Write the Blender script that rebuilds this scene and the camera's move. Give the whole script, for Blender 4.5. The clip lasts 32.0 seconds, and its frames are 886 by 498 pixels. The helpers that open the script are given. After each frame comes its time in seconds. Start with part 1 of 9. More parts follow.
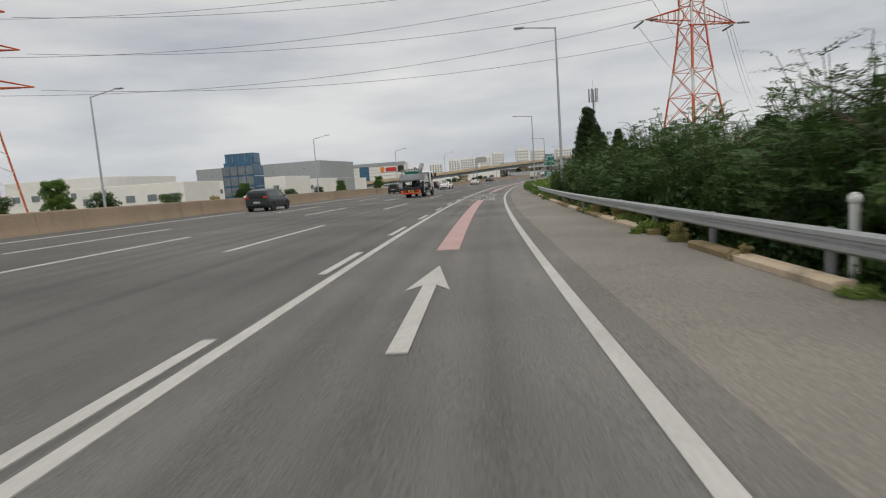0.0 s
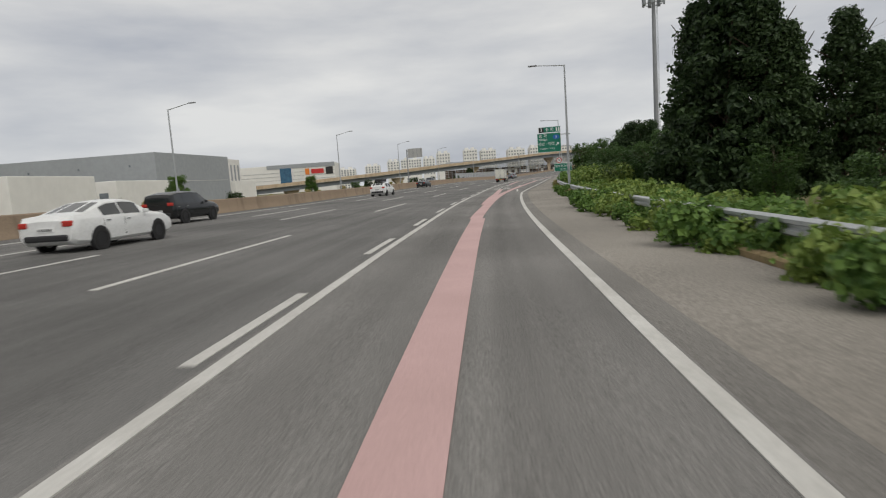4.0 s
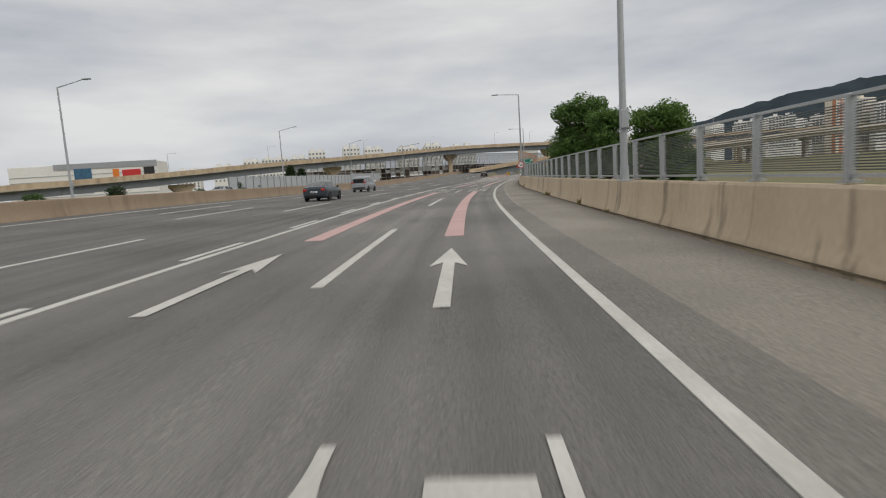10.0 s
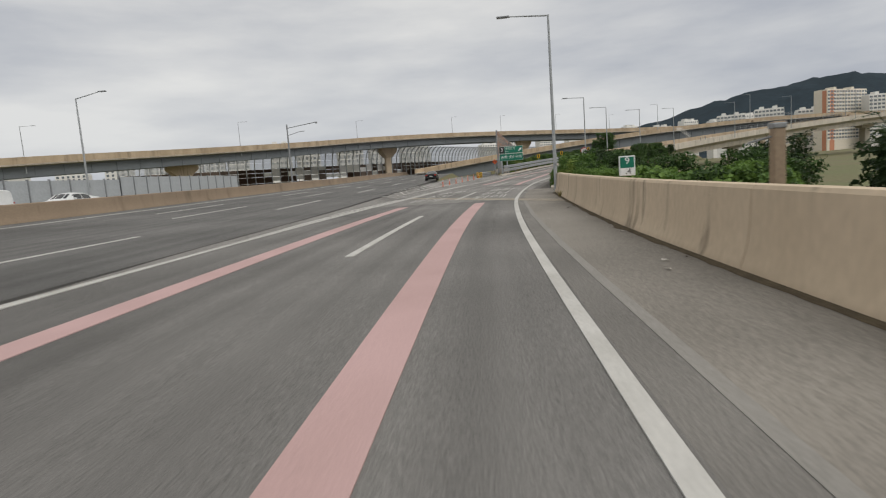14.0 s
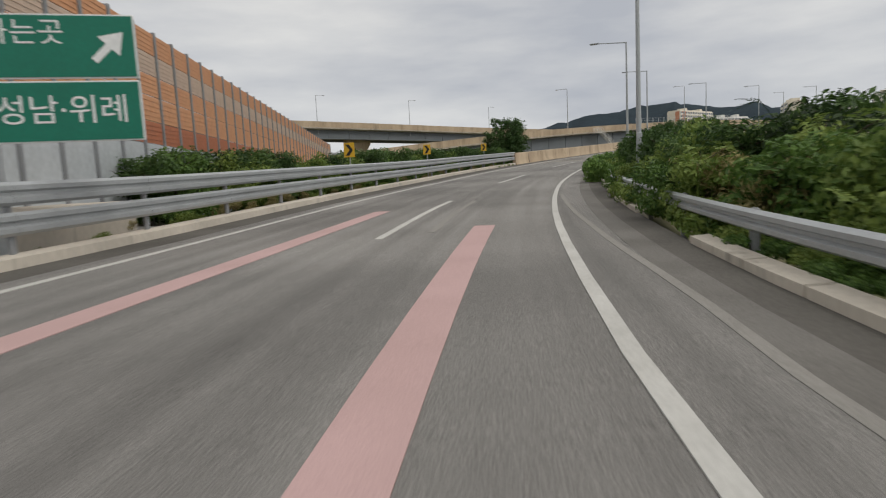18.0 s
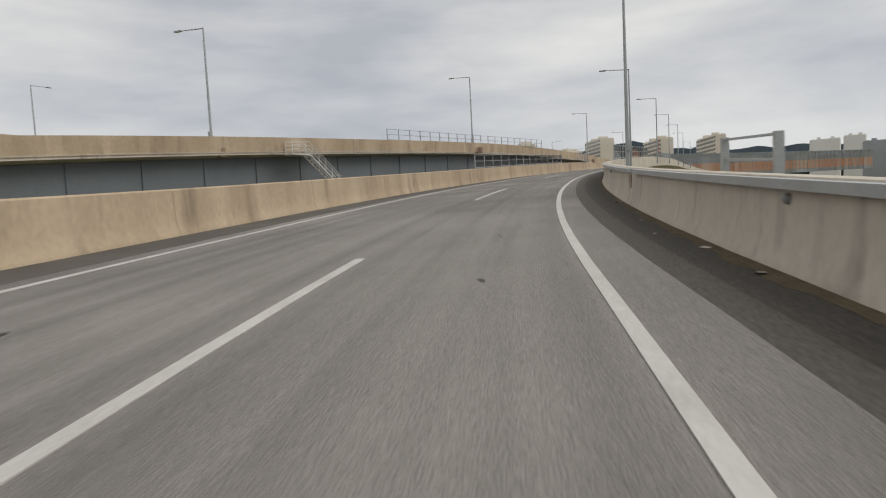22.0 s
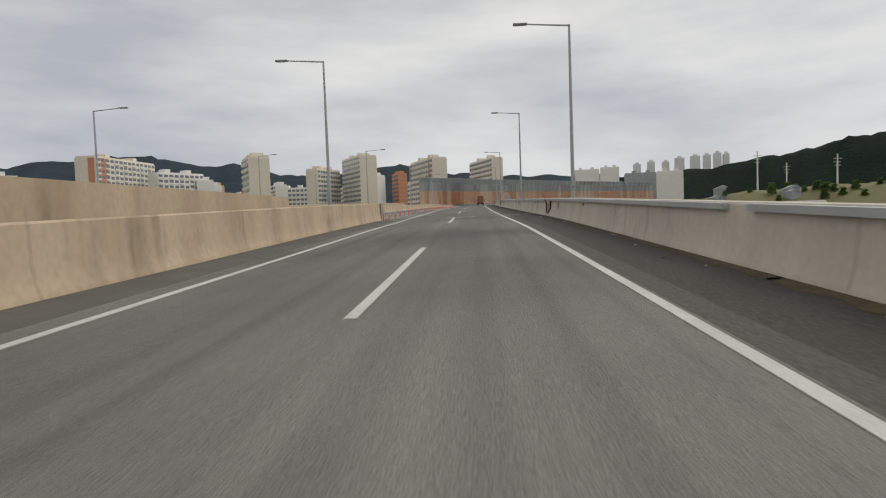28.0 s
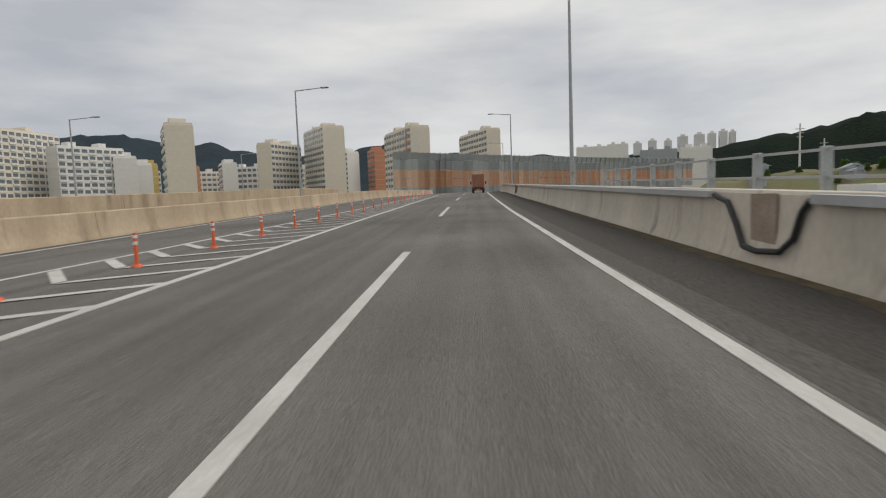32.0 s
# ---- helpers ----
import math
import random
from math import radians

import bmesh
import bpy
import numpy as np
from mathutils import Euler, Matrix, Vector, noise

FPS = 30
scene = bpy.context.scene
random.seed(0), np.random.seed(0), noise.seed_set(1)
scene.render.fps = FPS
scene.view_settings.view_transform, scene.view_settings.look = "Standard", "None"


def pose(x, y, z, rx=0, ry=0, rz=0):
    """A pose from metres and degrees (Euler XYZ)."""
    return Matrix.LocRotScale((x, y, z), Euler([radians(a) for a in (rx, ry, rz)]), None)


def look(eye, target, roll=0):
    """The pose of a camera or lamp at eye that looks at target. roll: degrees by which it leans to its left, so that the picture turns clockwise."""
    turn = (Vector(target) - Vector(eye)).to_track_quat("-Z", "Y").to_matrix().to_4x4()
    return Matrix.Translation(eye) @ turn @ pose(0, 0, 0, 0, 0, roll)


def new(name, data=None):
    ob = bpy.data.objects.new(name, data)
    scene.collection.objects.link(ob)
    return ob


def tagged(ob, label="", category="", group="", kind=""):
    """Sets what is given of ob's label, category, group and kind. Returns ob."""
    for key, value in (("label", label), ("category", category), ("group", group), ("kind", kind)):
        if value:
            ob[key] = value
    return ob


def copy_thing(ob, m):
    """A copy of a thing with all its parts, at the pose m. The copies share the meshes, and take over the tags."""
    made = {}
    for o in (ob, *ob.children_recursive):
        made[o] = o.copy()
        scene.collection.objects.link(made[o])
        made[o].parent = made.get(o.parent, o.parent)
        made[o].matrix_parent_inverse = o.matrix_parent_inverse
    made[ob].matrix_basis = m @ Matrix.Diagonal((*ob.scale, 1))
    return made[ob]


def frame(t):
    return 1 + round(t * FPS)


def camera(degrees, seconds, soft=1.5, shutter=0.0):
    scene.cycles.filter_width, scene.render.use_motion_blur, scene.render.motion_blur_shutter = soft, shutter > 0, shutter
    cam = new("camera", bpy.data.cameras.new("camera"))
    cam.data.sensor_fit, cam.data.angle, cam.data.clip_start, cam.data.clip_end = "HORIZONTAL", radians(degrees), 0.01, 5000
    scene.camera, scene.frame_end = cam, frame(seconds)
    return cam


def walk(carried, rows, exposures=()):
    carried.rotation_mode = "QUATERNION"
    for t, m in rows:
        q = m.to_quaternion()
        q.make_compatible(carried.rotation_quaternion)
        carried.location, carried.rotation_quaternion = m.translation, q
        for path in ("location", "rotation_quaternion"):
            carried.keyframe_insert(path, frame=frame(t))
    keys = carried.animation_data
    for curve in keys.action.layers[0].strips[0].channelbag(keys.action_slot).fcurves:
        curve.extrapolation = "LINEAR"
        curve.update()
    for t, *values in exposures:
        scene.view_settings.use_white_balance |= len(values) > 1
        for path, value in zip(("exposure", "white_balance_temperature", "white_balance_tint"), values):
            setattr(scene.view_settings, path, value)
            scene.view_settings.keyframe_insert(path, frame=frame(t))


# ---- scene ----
cam = camera(73.8, 32.0, soft=1.15, shutter=0.14)
PATH = [
    (0, (0.0, 0.0, 1.47), (-0.62, 9.913, 0.311), -4.07),
    (0.5, (0.065, 11.848, 1.364), (-0.465, 21.767, 0.209), -4.16),
    (1, (0.266, 23.744, 1.278), (-0.17, 33.668, 0.129), -4.26),
    (1.5, (0.608, 35.683, 1.208), (0.28, 45.612, 0.061), -4.17),
    (2, (1.095, 47.662, 1.146), (0.877, 57.594, 0.002), -4.08),
    (2.5, (1.729, 59.634, 1.092), (1.62, 69.567, -0.059), -4.13),
    (3, (2.512, 71.555, 1.044), (2.517, 81.487, -0.113), -4.18),
    (3.5, (3.452, 83.401, 1.001), (3.582, 93.333, -0.159), -4.09),
    (4, (4.57, 95.149, 0.966), (4.849, 105.077, -0.198), -4.00),
    (4.5, (5.888, 106.788, 0.937), (6.34, 116.708, -0.235), -3.83),
    (5, (7.426, 118.303, 0.916), (8.07, 128.212, -0.265), -3.66),
    (5.5, (9.194, 129.692, 0.901), (10.081, 139.581, -0.295), -3.51),
    (6, (11.179, 140.953, 0.894), (12.293, 150.817, -0.318), -3.37),
    (6.5, (13.357, 152.101, 0.892), (14.664, 161.942, -0.314), -3.34),
    (7, (15.694, 163.154, 0.892), (17.161, 172.973, -0.307), -3.31),
    (7.5, (18.153, 174.122, 0.895), (19.748, 183.919, -0.313), -3.44),
    (8, (20.696, 185.012, 0.9), (22.424, 194.786, -0.314), -3.57),
    (8.5, (23.297, 195.852, 0.907), (25.115, 205.61, -0.311), -3.73),
    (9, (25.94, 206.666, 0.915), (27.834, 216.408, -0.307), -3.90),
    (9.5, (28.609, 217.416, 0.921), (30.523, 227.155, -0.296), -3.81),
    (10, (31.316, 228.057, 0.921), (33.277, 237.787, -0.291), -3.72),
    (10.5, (34.096, 238.623, 0.916), (36.103, 248.343, -0.301), -4.14),
    (11, (36.972, 249.149, 0.906), (39.032, 258.858, -0.316), -4.55),
    (11.5, (39.964, 259.676, 0.892), (42.114, 269.365, -0.334), -4.44),
    (12, (43.095, 270.243, 0.874), (45.342, 279.91, -0.356), -4.32),
    (12.5, (46.369, 280.841, 0.854), (48.715, 290.482, -0.388), -4.29),
    (13, (49.784, 291.46, 0.832), (52.227, 301.076, -0.42), -4.26),
    (13.5, (53.338, 302.088, 0.815), (55.865, 311.683, -0.424), -4.20),
    (14, (57.039, 312.704, 0.806), (59.664, 322.274, -0.42), -4.15),
    (14.5, (60.908, 323.278, 0.808), (63.646, 332.821, -0.393), -3.77),
    (15, (65.013, 333.762, 0.822), (67.869, 343.276, -0.332), -3.38),
    (15.5, (69.419, 344.096, 0.849), (72.57, 353.51, -0.358), -3.08),
    (16, (74.162, 354.227, 0.89), (77.644, 363.516, -0.37), -2.78),
    (16.5, (79.257, 364.1, 0.961), (82.983, 373.305, -0.215), -2.81),
    (17, (84.686, 373.676, 1.078), (88.781, 382.725, -0.09), -2.84),
    (17.5, (90.425, 382.919, 1.241), (94.918, 391.771, 0.029), -2.88),
    (18, (96.452, 391.791, 1.453), (101.352, 400.434, 0.311), -2.92),
    (18.5, (102.79, 400.314, 1.717), (108.114, 408.727, 0.78), -3.01),
    (19, (109.474, 408.498, 2.038), (115.243, 416.601, 1.01), -3.10),
    (19.5, (116.536, 416.337, 2.418), (122.701, 424.151, 1.442), -3.29),
    (20, (124.004, 423.828, 2.859), (130.566, 431.318, 1.936), -3.47),
    (20.5, (131.904, 430.957, 3.363), (138.869, 438.076, 2.472), -3.44),
    (21, (140.264, 437.7, 3.931), (147.63, 444.408, 3.073), -3.41),
    (21.5, (149.122, 444.038, 4.554), (156.855, 450.313, 3.646), -3.17),
    (22, (158.512, 449.951, 5.221), (166.592, 455.797, 4.502), -2.93),
    (22.5, (168.426, 455.399, 5.928), (176.845, 460.75, 5.234), -2.62),
    (23, (178.843, 460.369, 6.67), (187.556, 465.23, 6.0), -2.32),
    (23.5, (189.63, 464.822, 7.438), (198.576, 469.245, 6.808), -2.27),
    (24, (200.641, 468.765, 8.222), (209.77, 472.806, 7.655), -2.22),
    (24.5, (211.766, 472.246, 9.006), (221.06, 475.9, 8.473), -2.07),
    (25, (222.902, 475.328, 9.771), (232.326, 478.64, 9.31), -1.92),
    (25.5, (233.985, 478.091, 10.503), (243.501, 481.132, 10.066), -1.75),
    (26, (244.962, 480.599, 11.189), (254.546, 483.423, 10.77), -1.57),
    (26.5, (255.831, 482.922, 11.821), (265.449, 485.626, 11.399), -1.62),
    (27, (266.597, 485.113, 12.393), (276.238, 487.736, 11.968), -1.66),
    (27.5, (277.264, 487.22, 12.902), (286.933, 489.726, 12.415), -1.87),
    (28, (287.84, 489.283, 13.344), (297.527, 491.705, 12.797), -2.07),
    (28.5, (298.337, 491.34, 13.728), (308.041, 493.691, 13.177), -1.96),
    (29, (308.773, 493.414, 14.063), (318.481, 495.73, 13.439), -1.84),
    (29.5, (319.188, 495.517, 14.364), (328.889, 497.842, 13.668), -1.85),
    (30, (329.633, 497.613, 14.643), (339.338, 499.911, 13.914), -1.87),
    (30.5, (340.101, 499.651, 14.914), (349.805, 501.943, 14.16), -1.84),
    (31, (350.574, 501.631, 15.19), (360.268, 503.923, 14.311), -1.82),
    (31.5, (361.057, 503.571, 15.472), (370.755, 505.848, 14.598), -1.96),
    (32, (371.555, 505.484, 15.76), (381.255, 507.756, 14.891), -2.10),
]
walk(cam, [(t, look(eye, target, roll)) for t, eye, target, roll in PATH])


# ---- sky and light ----
world = bpy.data.worlds.new("overcast_sky")
scene.world = world
world.use_nodes = True
wn, wl = world.node_tree.nodes, world.node_tree.links
wn.clear()
w_out = wn.new("ShaderNodeOutputWorld")
w_bg = wn.new("ShaderNodeBackground")
w_sky = wn.new("ShaderNodeTexSky")
w_sky.sky_type, w_sky.sun_disc = "NISHITA", False
w_sky.sun_elevation, w_sky.sun_rotation = radians(48), radians(150)
w_co = wn.new("ShaderNodeTexCoord")
w_map = wn.new("ShaderNodeMapping")
w_map.inputs["Scale"].default_value = (1.0, 1.0, 4.2)
w_n1 = wn.new("ShaderNodeTexNoise")
w_n1.inputs["Scale"].default_value, w_n1.inputs["Detail"].default_value = 2.0, 8.0
w_n1.inputs["Roughness"].default_value = 0.52
w_ramp = wn.new("ShaderNodeValToRGB")
w_ramp.color_ramp.elements[0].position, w_ramp.color_ramp.elements[0].color = 0.32, (0.445, 0.465, 0.51, 1)
w_ramp.color_ramp.elements[1].position, w_ramp.color_ramp.elements[1].color = 0.64, (0.76, 0.755, 0.74, 1)
w_sep = wn.new("ShaderNodeSeparateXYZ")
w_hor = wn.new("ShaderNodeMapRange")
w_hor.inputs["From Min"].default_value, w_hor.inputs["From Max"].default_value = 0.0, 0.45
w_hz = wn.new("ShaderNodeMixRGB")
w_hz.inputs[1].default_value, w_hz.inputs[2].default_value = (0.95, 0.97, 1.0, 1), (1.14, 1.12, 1.08, 1)
w_mul = wn.new("ShaderNodeMixRGB")
w_mul.blend_type, w_mul.inputs[0].default_value = "MULTIPLY", 1.0
w_gain = wn.new("ShaderNodeVectorMath")
w_gain.operation, w_gain.inputs[3].default_value = "SCALE", 0.055
w_mix = wn.new("ShaderNodeMixRGB")
w_mix.inputs[0].default_value = 0.93
wl.new(w_co.outputs["Generated"], w_map.inputs["Vector"])
wl.new(w_map.outputs[0], w_n1.inputs["Vector"])
wl.new(w_n1.outputs["Fac"], w_ramp.inputs[0])
wl.new(w_co.outputs["Generated"], w_sep.inputs[0])
wl.new(w_sep.outputs["Z"], w_hor.inputs["Value"])
wl.new(w_hor.outputs[0], w_hz.inputs[0])
wl.new(w_ramp.outputs[0], w_mul.inputs[1])
wl.new(w_hz.outputs[0], w_mul.inputs[2])
wl.new(w_sky.outputs[0], w_gain.inputs[0])
wl.new(w_gain.outputs[0], w_mix.inputs[1])
wl.new(w_mul.outputs[0], w_mix.inputs[2])
wl.new(w_mix.outputs[0], w_bg.inputs["Color"])
w_bg.inputs["Strength"].default_value = 1.0
wl.new(w_bg.outputs[0], w_out.inputs["Surface"])
sun = new("sun", bpy.data.lights.new("sun", "SUN"))
sun.data.energy, sun.data.angle, sun.data.color = 1.5, radians(40), (1.0, 0.96, 0.9)
sun.rotation_euler = (radians(42), 0, radians(30))


# ---- materials ----
def material(name, colour, rough=0.8, metal=0.0, dark=0.75, scale=3.0, fine=40.0, bump=0.2, stain=None, stretch=(1, 1, 1), obj_rand=0.0, coords="Object", spec=0.5, grain=0.25, wear=0.0):
    """A surface with broad patches, fine grain and relief. stain: a second colour that blotches it."""
    m = bpy.data.materials.new(name)
    m.use_nodes = True
    n, l = m.node_tree.nodes, m.node_tree.links
    b = n["Principled BSDF"]
    b.inputs["Roughness"].default_value, b.inputs["Metallic"].default_value = rough, metal
    b.inputs["Specular IOR Level"].default_value = spec
    co = n.new("ShaderNodeTexCoord")
    mp = n.new("ShaderNodeMapping")
    mp.inputs["Scale"].default_value = stretch
    l.new(co.outputs[coords], mp.inputs["Vector"])
    big, small = n.new("ShaderNodeTexNoise"), n.new("ShaderNodeTexNoise")
    big.inputs["Scale"].default_value, big.inputs["Detail"].default_value = scale, 5
    small.inputs["Scale"].default_value, small.inputs["Detail"].default_value = fine, 3
    l.new(mp.outputs[0], big.inputs["Vector"])
    l.new(mp.outputs[0], small.inputs["Vector"])
    r1 = n.new("ShaderNodeValToRGB")
    r1.color_ramp.elements[0].position, r1.color_ramp.elements[1].position = 0.3, 0.72
    second = stain or tuple(c * dark for c in colour)
    r1.color_ramp.elements[0].color, r1.color_ramp.elements[1].color = (*second, 1), (*colour, 1)
    l.new(big.outputs["Fac"], r1.inputs[0])
    r2 = n.new("ShaderNodeMapRange")
    r2.inputs["From Min"].default_value, r2.inputs["From Max"].default_value = 0.5 - grain, 0.5 + grain
    r2.inputs["To Min"].default_value, r2.inputs["To Max"].default_value = 1 - (1 - dark) * 0.8, 1 + (1 - dark) * 0.5
    l.new(small.outputs["Fac"], r2.inputs["Value"])
    mu = n.new("ShaderNodeVectorMath")
    mu.operation = "SCALE"
    l.new(r1.outputs[0], mu.inputs[0])
    l.new(r2.outputs[0], mu.inputs[3])
    last = mu.outputs[0]
    if obj_rand:
        oi, rr, m2 = n.new("ShaderNodeObjectInfo"), n.new("ShaderNodeMapRange"), n.new("ShaderNodeVectorMath")
        rr.inputs["To Min"].default_value, rr.inputs["To Max"].default_value = 1 - obj_rand, 1 + obj_rand
        m2.operation = "SCALE"
        l.new(oi.outputs["Random"], rr.inputs["Value"])
        l.new(last, m2.inputs[0])
        l.new(rr.outputs[0], m2.inputs[3])
        last = m2.outputs[0]
    if wear:
        uv, sp, fr, tr = n.new("ShaderNodeUVMap"), n.new("ShaderNodeSeparateXYZ"), n.new("ShaderNodeMath"), n.new("ShaderNodeValToRGB")
        uv.uv_map = "lane"
        fr.operation = "FRACT"
        while len(tr.color_ramp.elements) < 9:
            tr.color_ramp.elements.new(0.5)
        for e, (at, v) in zip(tr.color_ramp.elements, ((0.0, 1.0), (0.16, 1.02), (0.27, 0.86), (0.37, 1.0), (0.5, 0.88), (0.63, 1.0), (0.73, 0.86), (0.84, 1.02), (1.0, 1.0))):
            e.position, e.color = at, (v, v, v, 1)
        lm, ln, lr_ = n.new("ShaderNodeMapping"), n.new("ShaderNodeTexNoise"), n.new("ShaderNodeMapRange")
        lm.inputs["Scale"].default_value = (9.0, 0.05, 1.0)
        ln.inputs["Scale"].default_value, ln.inputs["Detail"].default_value = 1.0, 5.0
        for k_, v_ in zip((1, 2, 3, 4), (0.3, 0.7, 1 - 0.22 * wear, 1 + 0.16 * wear)):
            lr_.inputs[k_].default_value = v_
        m3, m4 = n.new("ShaderNodeVectorMath"), n.new("ShaderNodeVectorMath")
        m3.operation, m4.operation = "MULTIPLY", "SCALE"
        l.new(uv.outputs[0], sp.inputs[0])
        l.new(sp.outputs[0], fr.inputs[0])
        l.new(fr.outputs[0], tr.inputs[0])
        l.new(uv.outputs[0], lm.inputs["Vector"])
        l.new(lm.outputs[0], ln.inputs["Vector"])
        l.new(ln.outputs["Fac"], lr_.inputs[0])
        l.new(last, m3.inputs[0])
        l.new(tr.outputs[0], m3.inputs[1])
        l.new(m3.outputs[0], m4.inputs[0])
        l.new(lr_.outputs[0], m4.inputs[3])
        last = m4.outputs[0]
    l.new(last, b.inputs["Base Color"])
    if bump:
        bp = n.new("ShaderNodeBump")
        bp.inputs["Strength"].default_value, bp.inputs["Distance"].default_value = bump, 0.02
        l.new(small.outputs["Fac"], bp.inputs["Height"])
        l.new(bp.outputs[0], b.inputs["Normal"])
    return m


def leaf_material(name, light, dark):
    m = bpy.data.materials.new(name)
    m.use_nodes = True
    n, l = m.node_tree.nodes, m.node_tree.links
    b = n["Principled BSDF"]
    b.inputs["Roughness"].default_value = 0.55
    b.inputs["Specular IOR Level"].default_value = 0.3
    g = n.new("ShaderNodeNewGeometry")
    r = n.new("ShaderNodeValToRGB")
    r.color_ramp.elements[0].color, r.color_ramp.elements[1].color = (*dark, 1), (*light, 1)
    o = n.new("ShaderNodeObjectInfo")
    a = n.new("ShaderNodeMath")
    a.operation, a.inputs[1].default_value = "MULTIPLY_ADD", 0.35
    l.new(o.outputs["Random"], a.inputs[0])
    sc = n.new("ShaderNodeMath")
    sc.operation, sc.inputs[1].default_value = "MULTIPLY", 0.65
    l.new(g.outputs["Random Per Island"], sc.inputs[0])
    l.new(sc.outputs[0], a.inputs[2])
    l.new(a.outputs[0], r.inputs[0])
    l.new(r.outputs[0], b.inputs["Base Color"])
    t = n.new("ShaderNodeBsdfTranslucent")
    l.new(r.outputs[0], t.inputs["Color"])
    mx_ = n.new("ShaderNodeMixShader")
    mx_.inputs[0].default_value = 0.3
    l.new(b.outputs[0], mx_.inputs[1])
    l.new(t.outputs[0], mx_.inputs[2])
    l.new(mx_.outputs[0], n["Material Output"].inputs["Surface"])
    return m


def plain(name, colour, rough=0.5, metal=0.0, spec=0.5):
    return material(name, colour, rough, metal, dark=0.86, scale=1.3, fine=14.0, bump=0.04, spec=spec)


ASPHALT = material("asphalt", (0.25, 0.242, 0.229), 0.92, dark=0.6, scale=0.16, fine=58, bump=1.0, spec=0.25, grain=0.1, wear=0.6)
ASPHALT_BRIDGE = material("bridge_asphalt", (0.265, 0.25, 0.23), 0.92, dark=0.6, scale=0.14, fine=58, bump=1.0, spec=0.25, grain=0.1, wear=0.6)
# the bridge's surface colour is scaled darker along x, from 1.2 to 0.76
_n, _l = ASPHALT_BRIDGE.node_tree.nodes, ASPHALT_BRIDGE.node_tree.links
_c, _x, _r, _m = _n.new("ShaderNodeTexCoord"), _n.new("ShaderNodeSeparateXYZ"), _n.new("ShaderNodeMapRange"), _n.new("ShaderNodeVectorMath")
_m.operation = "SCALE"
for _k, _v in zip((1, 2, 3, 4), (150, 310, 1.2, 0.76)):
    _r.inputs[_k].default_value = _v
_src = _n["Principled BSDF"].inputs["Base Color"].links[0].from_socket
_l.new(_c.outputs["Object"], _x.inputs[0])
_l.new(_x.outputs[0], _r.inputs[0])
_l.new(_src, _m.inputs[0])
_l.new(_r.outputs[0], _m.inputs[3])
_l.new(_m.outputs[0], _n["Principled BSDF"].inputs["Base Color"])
ASPHALT_MAIN = material("motorway_asphalt", (0.20, 0.196, 0.188), 0.92, dark=0.62, scale=0.16, fine=58, bump=1.0, spec=0.25, grain=0.1, wear=0.6)
ASPHALT_RAMP = material("ramp_asphalt", (0.315, 0.302, 0.284), 0.92, dark=0.6, scale=0.14, fine=58, bump=1.0, spec=0.25, grain=0.1, wear=0.6)
ASPHALT_NOSE = material("nose_asphalt", (0.315, 0.302, 0.284), 0.92, dark=0.6, scale=0.14, fine=58, bump=1.0, spec=0.25, grain=0.1)
SHOULDER = material("shoulder_asphalt", (0.292, 0.27, 0.238), 0.95, dark=0.7, scale=0.25, fine=28, bump=0.7, spec=0.2, grain=0.12)
SHOULDER_FRESH = material("shoulder_lane_asphalt", (0.235, 0.224, 0.206), 0.93, dark=0.66, scale=0.25, fine=40, bump=0.8, spec=0.22, grain=0.1)
DUST_LINE = material("pale_road_dust", (0.285, 0.272, 0.25), 0.97, dark=0.72, scale=1.4, fine=30, bump=0.4, stain=(0.25, 0.24, 0.22), spec=0.2)
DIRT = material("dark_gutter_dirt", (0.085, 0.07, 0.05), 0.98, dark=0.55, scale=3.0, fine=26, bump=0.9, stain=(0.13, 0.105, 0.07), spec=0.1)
EDGE_DARK = material("grimy_bridge_edge", (0.075, 0.069, 0.062), 0.97, dark=0.62, scale=0.6, fine=20, bump=0.6, stain=(0.07, 0.064, 0.057), spec=0.2, grain=0.15)
EDGE_MID = material("dusty_bridge_edge", (0.098, 0.091, 0.083), 0.97, dark=0.64, scale=0.6, fine=24, bump=0.6, stain=(0.10, 0.093, 0.084), spec=0.2, grain=0.12)
SHOULDER_MID = material("dusty_shoulder", (0.205, 0.195, 0.18), 0.96, dark=0.7, scale=0.5, fine=30, bump=0.5, stain=(0.14, 0.132, 0.12), spec=0.2)
SHOULDER_DARK = material("dusty_dark_shoulder", (0.135, 0.126, 0.113), 0.97, dark=0.75, scale=0.5, fine=18, bump=0.5, stain=(0.10, 0.093, 0.083), spec=0.2)
JOINT_CONC = material("joint_concrete", (0.42, 0.37, 0.29), 0.9, scale=0.8, fine=20)
PAINT = material("white_road_paint", (0.55, 0.54, 0.51), 0.8, dark=0.78, scale=1.2, fine=24, bump=0.25, stain=(0.44, 0.43, 0.40))
PINK = material("pink_road_paint", (0.53, 0.355, 0.345), 0.85, dark=0.8, scale=0.6, fine=60, bump=0.25, stain=(0.45, 0.30, 0.285))
CONC = material("barrier_concrete", (0.61, 0.495, 0.36), 0.93, dark=0.84, scale=0.45, fine=14, bump=0.2, stain=(0.50, 0.40, 0.285), stretch=(1, 1, 0.35))
CONC_AGED = material("aged_barrier_concrete", (0.53, 0.42, 0.295), 0.93, dark=0.82, scale=0.5, fine=14, bump=0.25, stain=(0.38, 0.29, 0.195), stretch=(1, 1, 0.3))
